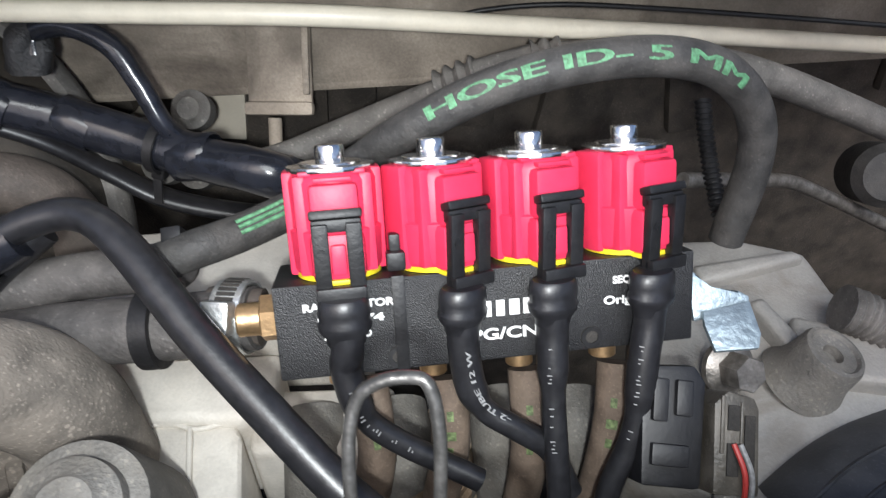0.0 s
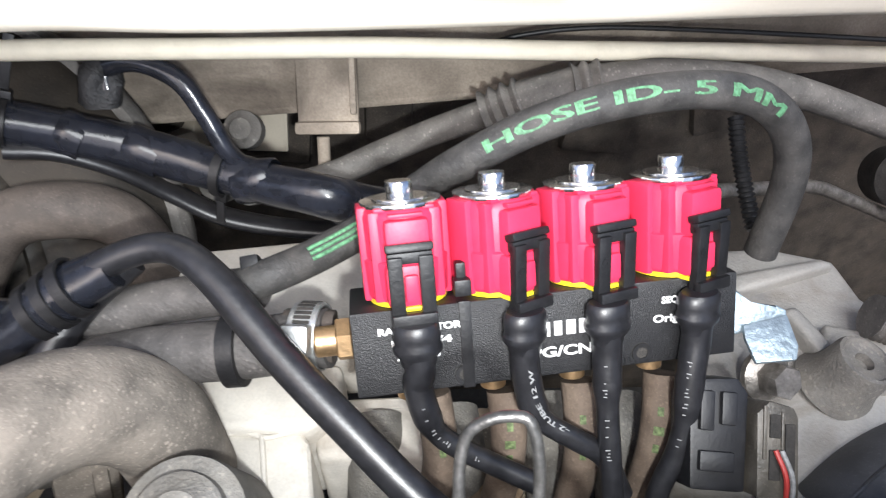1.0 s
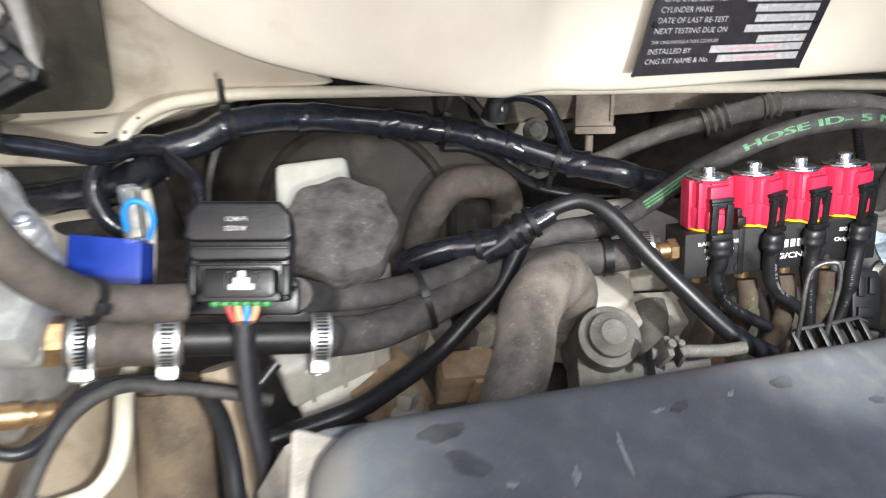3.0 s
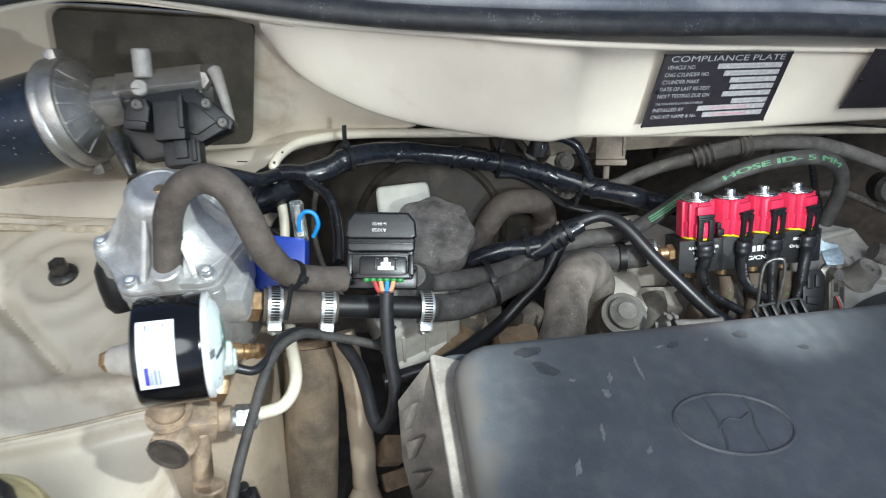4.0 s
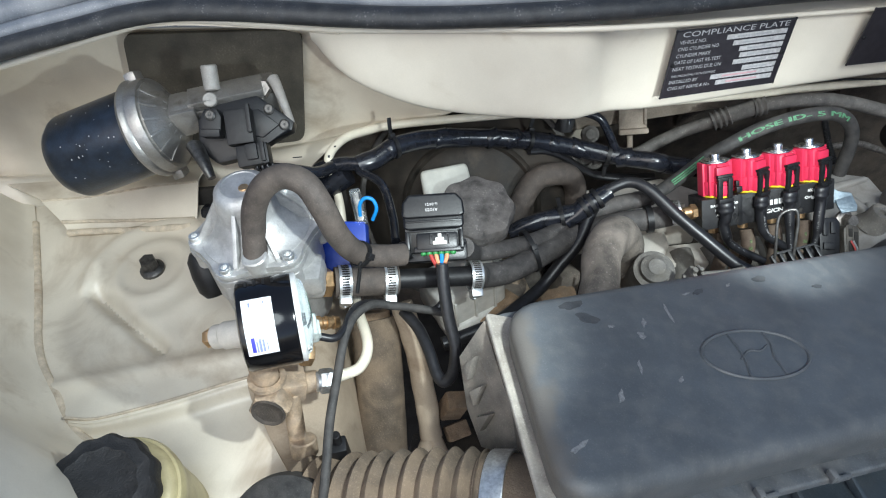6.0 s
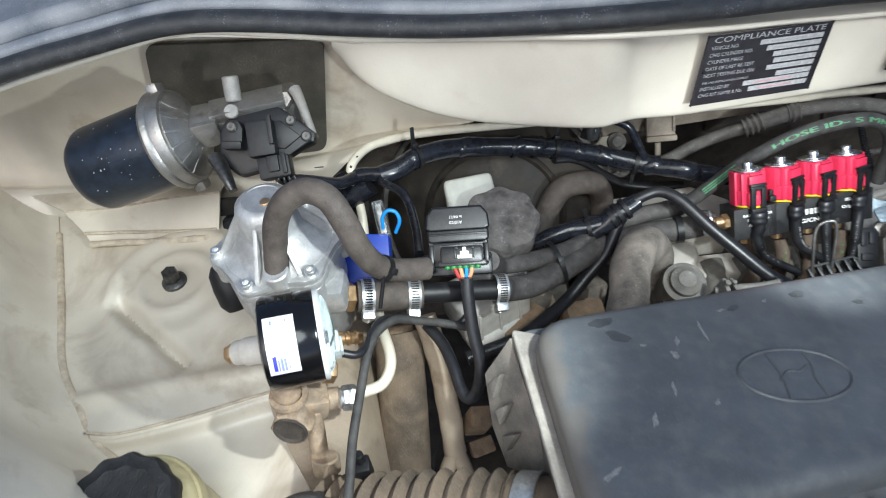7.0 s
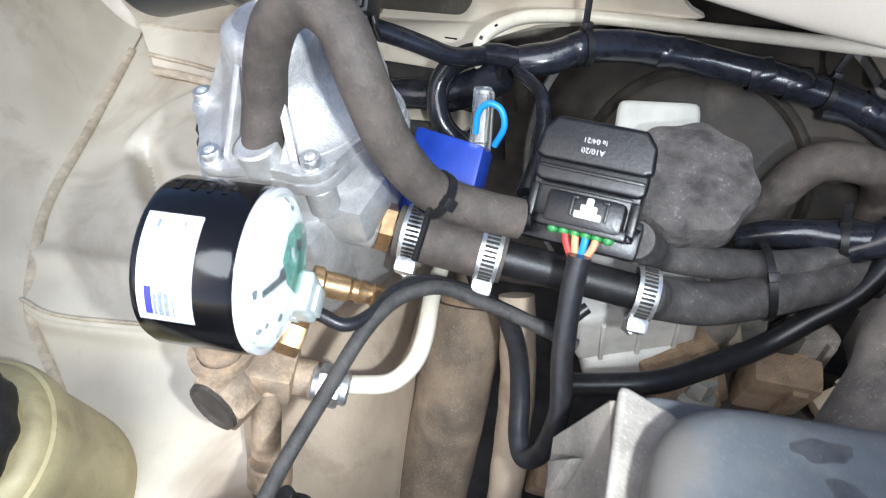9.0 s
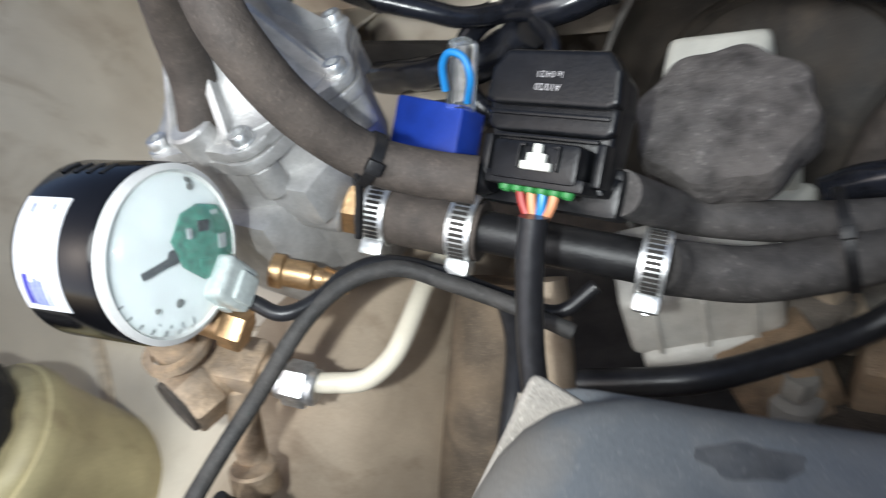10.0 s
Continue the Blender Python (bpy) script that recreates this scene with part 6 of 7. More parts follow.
gearbox = part("gearbox", bm, FLANGE_M, motor, "cast aluminium gearbox")
bm = bmesh.new()
cyl(bm, 0.0062, 0.019, IM @ axes((-0.4180, 0.2497, 1.0981), (0.0, 0.5, 0.86), (1, 0, 0)), 24, 0.001)
part("shaft", bm, ALU, gearbox)
g_low = IM @ axes((-0.3946, 0.2287, 1.0730), (0.073, -0.687, 0.723), (0.995, 0.0, -0.101))
bm = bmesh.new()
tube(bm, [tuple(g_low @ Vector(q)) for q in ((0.0185, 0.042, -0.006), (0.022, 0.036, -0.004), (0.028, 0.022, -0.002), (0.0345, 0.006, 0.0))], lambda k: 0.0050 - 0.0022 * k, per=5, seg=14)
part("lever", bm, ALU, gearbox, "short aluminium lever")
bm = bmesh.new()
hexnut(bm, 0.0068, 0.008, g_low @ moved(0.011, 0.033, -0.008))
part("nut", bm, DULLSTEEL, gearbox)
bm = bmesh.new()
tube(bm, [tuple(IM @ Vector(q)) for q in ((-0.4332, 0.2161, 1.0705), (-0.4275, 0.2066, 1.0679), (-0.4224, 0.1974, 1.0641), (-0.4187, 0.1911, 1.0592))], lambda k: 0.0088 - 0.0045 * k, per=5, seg=14, flat=0.7)
part("flange_ear", bm, DARKST, motor, "grimy steel ear of the flange")
bm = bmesh.new()
prism(bm, [(-0.0274, 0.020), (0.0083, 0.027), (0.0374, 0.007), (0.0357, 0.0), (0.0178, -0.0096), (-0.0057, -0.0226), (-0.0213, -0.0265), (-0.0352, -0.0165), (-0.037, 0.007)], 0.016, g_low @ moved(0, 0, -0.012), bevel=0.003)
prism(bm, [(-0.008, 0.012), (0.010, 0.016), (0.026, 0.004), (0.014, -0.006), (0.002, -0.004)], 0.003, g_low @ moved(0, 0, 0.003), bevel=0.001)
part("gear_cover", bm, SENSB, motor, "black plastic gear cover")
bm = bmesh.new()
prism(bm, [(-0.0078, -0.011), (0.0078, -0.011), (0.0080, 0.004), (0.0045, 0.0105), (-0.0045, 0.0105), (-0.0080, 0.004)], 0.013, g_low @ moved(-0.0235, 0.004, 0.002), bevel=0.002)
box(bm, 0.0150, 0.0060, 0.006, g_low @ moved(-0.0235, -0.0042, 0.014, 12), bevel=0.0015)
part("brush_holder", bm, PLASTIC, motor)
bm = bmesh.new()
cyl(bm, 0.0056, 0.012, g_low @ moved(-0.0265, 0.0225, -0.004), 22, 0.0008)
part("stud", bm, ALU, motor)
for x, y, z in ((-0.0235, 0.0090, 0.0148), (0.030, 0.004, 0.0038), (0.018, 0.016, 0.0038)):
    bm = bmesh.new()
    lathe(bm, [(0, 0), (0.0042, 0), (0.0042, 0.0016), (0.0030, 0.0026), (0.0010, 0.0026), (0, 0.0018)], g_low @ moved(x, y, z), 16)
    part("screw", bm, DARKST, motor)
bm = bmesh.new()
box(bm, 0.0205, 0.0270, 0.012, g_low @ moved(-0.0026, 0.0010, 0.0090, 0, 0, 8), bevel=0.002)
box(bm, 0.0036, 0.0220, 0.005, g_low @ moved(0.0052, 0.0070, 0.0160, 0, 0, 8), bevel=0.001)
plug = part("socket", bm, PLASTIC, motor, "black plug socket")
bm = bmesh.new()
box(bm, 0.0240, 0.0165, 0.016, g_low @ moved(0.0080, -0.0205, 0.0080, 0, 0, 10), bevel=0.002)
box(bm, 0.0085, 0.0120, 0.004, g_low @ moved(0.0080, -0.0185, 0.0170, 0, 0, 10), bevel=0.001)
box(bm, 0.0034, 0.0150, 0.004, g_low @ moved(0.0160, -0.0180, 0.0165, 0, 0, 10), bevel=0.001)
part("plug", bm, PLASTIC, plug, "black wiring plug")
for k in range(4):
    hose("motor_wire", [tuple(Vector((-0.3867, 0.2036, 1.0595)) + Vector((0.004 * k, 0, 0))), tuple(Vector((-0.3861, 0.2030, 1.0533)) + Vector((0.004 * k, 0, 0))), (-0.3830, 0.2184, 1.0358)], 0.0012, SLEEVE, "thin dark wire from the motor plug", "wire", seg=8)

# dark panel behind the motor
bm = bmesh.new()
c4 = [Vector(q) for q in ((-0.5077, 0.3250, 1.1104), (-0.3567, 0.3242, 1.1017), (-0.3768, 0.3136, 0.9958), (-0.5309, 0.3129, 0.9889))]
vs = []
for i in range(4):
    a, b, c = c4[i - 1], c4[i], c4[(i + 1) % 4]
    for k in range(6):
        t = k / 5
        p_, q_ = b + (a - b).normalized() * 0.010, b + (c - b).normalized() * 0.010
        vs.append(bm.verts.new((p_ * (1 - t) + b * t).lerp(b * (1 - t) + q_ * t, t)))
fc = bm.faces.new(vs)
ext = bmesh.ops.extrude_face_region(bm, geom=[fc])
for v in [e for e in ext["geom"] if isinstance(e, bmesh.types.BMVert)]:
    v.co.y += 0.004
tagged(part("access_panel", bm, PANELD), "dark brown access panel in the wiper recess", "panel")
# flat black plate painted for the shade inside an opening
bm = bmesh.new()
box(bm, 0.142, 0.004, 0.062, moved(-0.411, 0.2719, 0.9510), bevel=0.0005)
tagged(part("opening_plate", bm, DARKB), "black plate standing in for the dark opening below the ledge", "opening")
hose("wiring_loom", [(-0.4700, 0.2600, 0.9600), (-0.4300, 0.2520, 0.9720), (-0.3950, 0.2480, 0.9790), (-0.3600, 0.2500, 0.9850), (-0.3300, 0.2530, 1.0020)], 0.0095, TAPE, "thick dusty taped loom in the opening", "wiring loom", wobble=0.25, per=10, seg=18)
hose("dark_hose", [(-0.4550, 0.2500, 0.9400), (-0.4100, 0.2440, 0.9520), (-0.3700, 0.2400, 0.9600), (-0.3450, 0.2450, 0.9500)], 0.0070, RUBBER, "dusty black hose below the loom in the opening", "hose", seg=16)
bm = bmesh.new()
box(bm, 0.010, 0.006, 0.014, moved(*(-0.3847, 0.3040, 0.9799)), bevel=0.001)
tagged(part("clip_block", bm, PLASTIC), "small black clip on the recess ledge", "clip")

# ================= brake fluid reservoir =================
RS = axes((-0.2445, 0.2700, 0.9870), (0.0, -0.25, 0.96), (0.985, 0.16, -0.05))
res = thing("brake_reservoir", "white plastic brake fluid reservoir with a dust-caked cap", "reservoir", RS)
bm = bmesh.new()
box(bm, 0.044, 0.040, 0.070, moved(-0.003, -0.016, -0.036), bevel=0.006, seg=3)
top_tank = part("tank", bm, WPLASTIC, res)
bm = bmesh.new()
box(bm, 0.012, 0.044, 0.050, moved(0.0235, -0.020, -0.064), bevel=0.004, seg=3)
part("side_chamber", bm, WPLASTIC, top_tank)
bm = bmesh.new()
box(bm, 0.056, 0.050, 0.050, moved(0.008, -0.060, -0.088), bevel=0.006, seg=3)
part("base_chamber", bm, WPLASTIC, top_tank)
bm = bmesh.new()
LT = RS.inverted() @ axes((-0.233, 0.192, 0.915), (0, 0, 1), (0.87, 0.49, 0))
box(bm, 0.066, 0.046, 0.040, LT @ moved(-0.006, 0, 0), bevel=0.006, seg=3)
box(bm, 0.054, 0.030, 0.020, LT @ moved(-0.008, -0.012, -0.026), bevel=0.006, seg=3)
tank = part("lower_tank", bm, TANK, res, "milky grey lower tank")
for k in range(3):
    bm = bmesh.new()
    box(bm, 0.0025, 0.003, 0.034, LT @ moved(-0.026 + 0.02 * k, -0.0235, -0.003), bevel=0.0008)
    part("rib", bm, TANK, tank)
CAPM = RS.inverted() @ axes((-0.2210, 0.1957, 1.0048), (0.05, -0.22, 0.97), (1, 0, 0))
bm = bmesh.new()
lathe(bm, [(0, -0.018), (0.0275, -0.018), (0.0300, -0.013), (0.0305, -0.002), (0.0292, 0.0015), (0.024, 0.0035), (0.012, 0.0045), (0, 0.005)], CAPM, 72, 8, 0.045)
part("cap", bm, STONE, res, "grey dust-caked lobed cap")
# servo drum behind it
bm = bmesh.new()
lathe(bm, [(0, 0.045), (0.03, 0.045), (0.085, 0.03), (0.105, 0.01), (0.108, -0.004), (0.104, -0.02), (0, -0.02)], axes((-0.2248, 0.3046, 0.9135), (0.0, -0.75, 0.45), (1, 0, 0)), 64)
servo = tagged(part("brake_servo", bm, SERVO), "black steel brake servo drum, dusty along its rim", "brake servo")
bm = bmesh.new()
lathe(bm, [(0.104, 0.006), (0.110, 0.006), (0.112, 0.003), (0.112, -0.004), (0.109, -0.008), (0.104, -0.008)], axes((-0.2248, 0.3046, 0.9135), (0.0, -0.75, 0.45), (1, 0, 0)), 64)
part("crimped_rim", bm, GREYHOSE, servo, "dusty crimped rim")
bm = bmesh.new()
lathe(bm, [(0.060, 0.0375), (0.063, 0.0400), (0.066, 0.0380), (0.067, 0.0355)], axes((-0.2248, 0.3046, 0.9135), (0.0, -0.75, 0.45), (1, 0, 0)), 64)
part("pressed_ring", bm, SERVO, servo)

# ================= fluid reservoir by the tower =================
PC = Vector((-0.4535, -0.0305, 1.0160))
PS = axes(PC, Vector((0.02, -0.18, 0.98)), (1, 0, 0))
ps = thing("fluid_reservoir", "yellowed plastic fluid reservoir with a black lobed cap", "reservoir", PS)
bm = bmesh.new()
lathe(bm, [(0, -0.11), (0.034, -0.11), (0.0365, -0.08), (0.0380, -0.040), (0.0400, -0.036), (0.0404, -0.030), (0.0392, -0.026), (0.0375, -0.0255), (0.0370, -0.023), (0.034, -0.0195), (0.0305, -0.0185), (0.0300, -0.016), (0.026, -0.0155), (0, -0.0155)], None, 48)
part("tank", bm, YPLASTIC, ps)
bm = bmesh.new()
lathe(bm, [(0, -0.016), (0.0310, -0.016), (0.0332, -0.012), (0.0332, -0.002), (0.0312, 0.001), (0.0285, 0.0006), (0.0240, 0.0018), (0.0225, 0.0010), (0.0105, 0.0016), (0, 0.0018)], None, 72, 12, 0.03)
part("cap", bm, CAPBLK, ps, "black scalloped screw cap")

# ================= engine cover =================
def cz(x, y):
    return 1.038 - 0.2 * (x + 0.1) - 0.2 * (y - 0.06)


def slab(name, corners, depth, material, parent, radius, label="", drop=0.0, bevel=0.006):
    """A soft-edged slab on the cover's sloping plane."""
    bm = bmesh.new()
    vs = []
    n = len(corners)
    for i in range(n):
        a, b, c = (Vector((*corners[j % n], 0)) for j in (i - 1, i, i + 1))
        p_, q_ = b + (a - b).normalized() * radius, b + (c - b).normalized() * radius
        for k in range(7):
            t = k / 6
            w = (p_ * (1 - t) + b * t).lerp(b * (1 - t) + q_ * t, t)
            vs.append(bm.verts.new((w.x, w.y, cz(w.x, w.y) - drop)))
    top = bm.faces.new(vs)
    if top.normal.z < 0:
        top.normal_flip()
    ext = bmesh.ops.extrude_face_region(bm, geom=[top])
    low = [e for e in ext["geom"] if isinstance(e, bmesh.types.BMVert)]
    for v in low:
        v.co.z -= depth
    rim = [e for e in bm.edges if all(v not in low for v in e.verts)]
    bmesh.ops.bevel(bm, geom=rim, offset=bevel, segments=5, profile=0.5, affect="EDGES")
    return part(name, bm, material, parent, label, smooth=50)


cover = thing("engine_cover", "dusty grey plastic engine cover with an embossed oval badge", "engine cover")
slab("shell", [(-0.211, 0.054), (-0.194, -0.082), (0.17, 0.020), (0.17, 0.178)], 0.034, COVER, cover, 0.026, bevel=0.0105)
slab("flange", [(-0.2205, 0.0640), (-0.1975, -0.0925), (0.17, 0.0095), (0.17, 0.181)], 0.006, COVER_D, cover, 0.014, "dusty outer flange", drop=0.026, bevel=0.002)
slab("pale_lip", [(-0.2215, 0.0655), (-0.1992, -0.0935), (-0.1880, -0.0890), (-0.2020, 0.0620)], 0.006, FLANGE, cover, 0.004, "pale dust-covered lip", drop=0.0245, bevel=0.0022)
slab("skirt", [(-0.213, 0.052), (-0.196, -0.0865), (0.17, 0.0150), (0.17, 0.172)], 0.075, COVER, cover, 0.012, drop=0.031, bevel=0.002)
for k in range(7):
    x = -0.18 + 0.045 * k
    y = -0.0915 + 0.277 * (x + 0.198)
    bm = bmesh.new()
    box(bm, 0.0035, 0.0060, 0.0075, moved(x, y, cz(x, y) - 0.0245, 0, 0, 16), bevel=0.001)
    box(bm, 0.0100, 0.0025, 0.0040, moved(x + 0.006, y - 0.0005, cz(x, y) - 0.0270, 0, 11, 16), bevel=0.0008)
    part("tab", bm, COVER_D, cover)
slab("lower_case", [(-0.184, -0.070), (-0.178, -0.150), (0.17, -0.052), (0.17, 0.030)], 0.050, LOWC, cover, 0.010, "navy-grey lower half of the case", drop=0.046, bevel=0.004)
for k in range(9):
    x = -0.165 + 0.036 * k
    y = -0.098 + 0.28 * (x + 0.198)
    bm = bmesh.new()
    box(bm, 0.0030, 0.040, 0.006, moved(x, y - 0.012, cz(x, y) - 0.0445, 11, 11, 16), bevel=0.001)
    part("case_rib", bm, LOWC, cover)
bm = bmesh.new()
n_up = Vector((0.2, 0.2, 1)).normalized()
BADGE = axes((-0.066, 0.0195, cz(-0.066, 0.0195)), n_up, (1, 0.20, -0.24))
ring = [(0.0345 * math.cos(a), 0.0195 * math.sin(a), 0.0) for a in (2 * math.pi * k / 40 for k in range(41))]
tube(bm, ring, 0.0011, per=1, seg=6, cap=False)
for sgn in (-1, 1):
    tube(bm, [(sgn * 0.012 - 0.003, -0.017, 0), (sgn * 0.010, -0.004, 0), (sgn * 0.0115 + 0.003, 0.006, 0), (sgn * 0.012 + 0.004, 0.0175, 0)], 0.0008, per=4, seg=6)
tube(bm, [(-0.012, -0.003, 0), (-0.003, 0.003, 0), (0.004, 0.002, 0), (0.012, 0.006, 0)], 0.0007, per=4, seg=6)
bmesh.ops.transform(bm, matrix=BADGE, verts=bm.verts)
part("embossed_badge", bm, COVER, cover, "embossed oval badge", smooth=60)
for x, y, rx, ry, rz in ((-0.169, 0.053, 0.0085, 0.0034, 8), (-0.161, 0.042, 0.0072, 0.0042, -35), (-0.035, 0.092, 0.006, 0.003, 10), (-0.083, 0.074, 0.005, 0.002, 20), (0.004, 0.088, 0.004, 0.002, 0)):
    bm = bmesh.new()
    prism(bm, [(rx * math.cos(a) * (1 + 0.14 * math.sin(3 * a) + 0.07 * math.sin(7 * a + x * 90)), ry * math.sin(a) * (1 + 0.12 * math.cos(5 * a + y * 70))) for a in (2 * math.pi * k / 40 for k in range(40))], 0.0004, axes((x, y, cz(x, y) - 0.0003), n_up, (1, 0.3, 0)) @ Matrix.Rotation(radians(rz), 4, "Z"))
    part("oil_stain", bm, STAIN, cover, "dark oily spot")
for x, y, l, w, rz in ((-0.131, 0.030, 0.0028, 0.0022, 80), (-0.127, 0.041, 0.0040, 0.0012, 62), (-0.1538, -0.018, 0.0048, 0.0014, 58), (-0.1175, -0.004, 0.0026, 0.0011, 45), (-0.1384, 0.0045, 0.0052, 0.0009, 70),
                       (-0.1818, -0.0512, 0.0060, 0.0014, 25), (-0.1092, 0.0514, 0.0080, 0.0010, 80), (-0.092, 0.071, 0.0030, 0.0008, 10), (-0.060, 0.083, 0.0026, 0.0008, 30), (-0.148, 0.036, 0.0020, 0.0010, 0)):
    bm = bmesh.new()
    prism(bm, [(l * math.cos(a) * (1 + 0.25 * math.sin(3 * a + x * 200)), w * math.sin(a) * (1 + 0.35 * math.cos(4 * a + y * 300))) for a in (2 * math.pi * k / 18 for k in range(18))], 0.0004, axes((x, y, cz(x, y) - 0.0002), n_up, (1, 0.3, 0)) @ Matrix.Rotation(radians(rz), 4, "Z"))
    part("scuff", bm, FAINT, cover, "pale scuff")

# ================= air duct and pipes in front =================
duct = thing("air_duct", "dusty brown corrugated rubber air duct with a bright clamp", "air duct")
bm = bmesh.new()
tube(bm, [(-0.3424, -0.0239, 0.9446), (-0.3035, -0.0290, 0.9568), (-0.2602, -0.0339, 0.9667), (-0.2277, -0.0389, 0.9732)], 0.0362, ribs=(0.0110, 0.0028), seg=40)
part("bellows", bm, DUCT, duct, smooth=70)
bm = bmesh.new()
tube(bm, [(-0.2294, -0.0389, 0.9733), (-0.2160, -0.0409, 0.9759), (-0.1902, -0.0463, 0.9798)], 0.0353, per=4, seg=40)
part("collar", bm, DUCT, duct)
bm = bmesh.new()
d0, d1 = Vector((-0.2240, -0.0395, 0.9738)), Vector((-0.2121, -0.0417, 0.9763))
lathe(bm, [(0.0357, 0), (0.0375, 0), (0.0378, 0.001), (0.0378, (d1 - d0).length), (0.0375, (d1 - d0).length + 0.001), (0.0357, (d1 - d0).length + 0.001)], axes(d0, d1 - d0, (0, 0, 1)), 48)
part("clamp", bm, ZINC, duct, "bright steel clamp band")
bm = bmesh.new()
lathe(bm, [(0, 0.014), (0.0176, 0.0132), (0.032, 0.007), (0.0360, -0.002), (0.0372, -0.004), (0.0372, -0.05), (0, -0.05)], axes((-0.3533, -0.0440, 0.9742), (0.0, -0.2, 1), (1, 0, 0)), 40)
tagged(part("rubber_boot", bm, RUBBER), "black domed rubber boot", "boot")
bm = bmesh.new()
tube(bm, [(-0.3137, 0.1461, 0.9325), (-0.3117, 0.1285, 0.9156), (-0.3117, 0.0962, 0.8808), (-0.3136, 0.0619, 0.8387), (-0.3183, 0.0226, 0.7811)], 0.0200, seg=30, wobble=0.03)
dp = tagged(part("coolant_hose", bm, DUCT, smooth=60), "dust-coated thick coolant hose running down", "hose")
bm = bmesh.new()
q0, q1 = Vector((-0.3142, 0.1505, 0.9368)), Vector((-0.3136, 0.1380, 0.9248))
cyl(bm, 0.0150, (q1 - q0).length + 0.004, axes(q0, q1 - q0, (1, 0, 0)), 28, 0.001)
part("neck", bm, BROWNM, dp)
bm = bmesh.new()
tube(bm, [(-0.2882, 0.1525, 0.9429), (-0.2827, 0.1369, 0.9248), (-0.2770, 0.1155, 0.8984), (-0.2735, 0.0904, 0.8686), (-0.2722, 0.0781, 0.8527)], 0.0094, seg=20, wobble=0.12)
tube(bm, [(-0.2720, 0.0799, 0.8543), (-0.2817, 0.0676, 0.8339), (-0.2871, 0.0509, 0.8048)], 0.0068, seg=14)
tube(bm, [(-0.2720, 0.0799, 0.8543), (-0.2646, 0.0675, 0.8322), (-0.2629, 0.0508, 0.8023)], 0.0068, seg=14)
tagged(part("wrapped_loom", bm, LEG, smooth=60), "dusty tape-wrapped loom forking in two", "wiring loom")
bm = bmesh.new()
box(bm, 0.018, 0.016, 0.026, moved(*(-0.2520, 0.0955, 0.8713), 10, 20, 12), bevel=0.002)
box(bm, 0.020, 0.014, 0.02, moved(*(-0.2505, 0.0849, 0.8473), 30, 0, 20), bevel=0.002)
tagged(part("bracket_block", bm, BROWNM), "rusty brown metal bracket", "bracket")
bm = bmesh.new()
box(bm, 0.014, 0.012, 0.022, moved(*(-0.3228, 0.0062, 0.9734), 0, 0, 10), bevel=0.002)
cyl(bm, 0.003, 0.012, moved(*(-0.3214, 0.0079, 0.9818)), 14)
tagged(part("cable_clip", bm, PLASTIC), "dusty black cable clip on the bracket", "clip")
bm = bmesh.new()
side = [Vector(q) for q in ((-0.2226, 0.0592, 1.0343), (-0.2402, 0.0600, 0.9955), (-0.2376, 0.0372, 0.9666), (-0.2296, 0.0131, 0.9567), (-0.2004, -0.0087, 0.9746))]
bm.faces.new([bm.verts.new(q) for q in side])
bmesh.ops.triangulate(bm, faces=bm.faces[:])
bmesh.ops.recalc_face_normals(bm, faces=bm.faces)
bmesh.ops.solidify(bm, geom=bm.faces[:], thickness=0.004)
air_box = tagged(part("air_box_side", bm, AIRB), "dusty dark ribbed side of the air box below the cover", "air box")
for k in range(3):
    bm = bmesh.new()
    t = 0.22 + 0.26 * k
    foot, top = side[1].lerp(side[3], t + 0.05), side[0].lerp(side[4], t * 0.85)
    foot = foot.lerp(top, 0.22)
    face = (side[0] - side[1]).cross(side[3] - side[1]).normalized()
    face = face if face.z > 0 else -face
    prism(bm, [(0.0, -0.004), ((top - foot).length * 0.62, 0.003), (0.003, 0.006)], 0.006, axes(foot, face, top - foot), bevel=0.0015)
    part("gusset", bm, AIRB, air_box, "dusty stiffening gusset")

# tower bolt
bm = bmesh.new()
bolt(bm, 0.0070, 0.014, axes((-0.5017, 0.1905, 0.9630), (0, -0.05, 1), (1, 0, 0)))
tagged(part("tower_bolt", bm, DARKST), "dusty flanged bolt on the suspension tower", "bolt")

# ================= castings round the rail =================
def casting(bm, top, depth, bevel):
    """A block with the given top outline, going down by depth."""
    tmp = bmesh.new()
    hi = [tmp.verts.new(q) for q in top]
    lo = [tmp.verts.new((q[0], q[1], q[2] - depth)) for q in top]
    tmp.faces.new(hi)
    tmp.faces.new(lo[::-1])
    n = len(hi)
    for i in range(n):
        tmp.faces.new((hi[i], lo[i], lo[(i + 1) % n], hi[(i + 1) % n]))
    bmesh.ops.recalc_face_normals(tmp, faces=tmp.faces)
    bmesh.ops.bevel(tmp, geom=tmp.edges[:], offset=bevel, segments=3, profile=0.6, affect="EDGES", clamp_overlap=True)
    join(bm, tmp)


bm = bmesh.new()
casting(bm, [(0.1006, 0.2992, 0.9180), (0.1360, 0.3012, 0.9180), (0.1626, 0.2935, 0.9170), (0.1662, 0.2712, 0.9160), (0.1912, 0.2508, 0.9140), (0.1593, 0.1875, 0.9120), (0.1021, 0.1873, 0.9120), (0.0784, 0.2099, 0.9120)], 0.05, 0.004)
head = tagged(part("cylinder_head", bm, ALU_H), "dull cast aluminium cylinder head casting", "cylinder head")
bm = bmesh.new()
casting(bm, [(0.1123, 0.2808, 0.9220), (0.1538, 0.2901, 0.9220), (0.1585, 0.2862, 0.9220), (0.1126, 0.2711, 0.9220)], 0.02, 0.003)
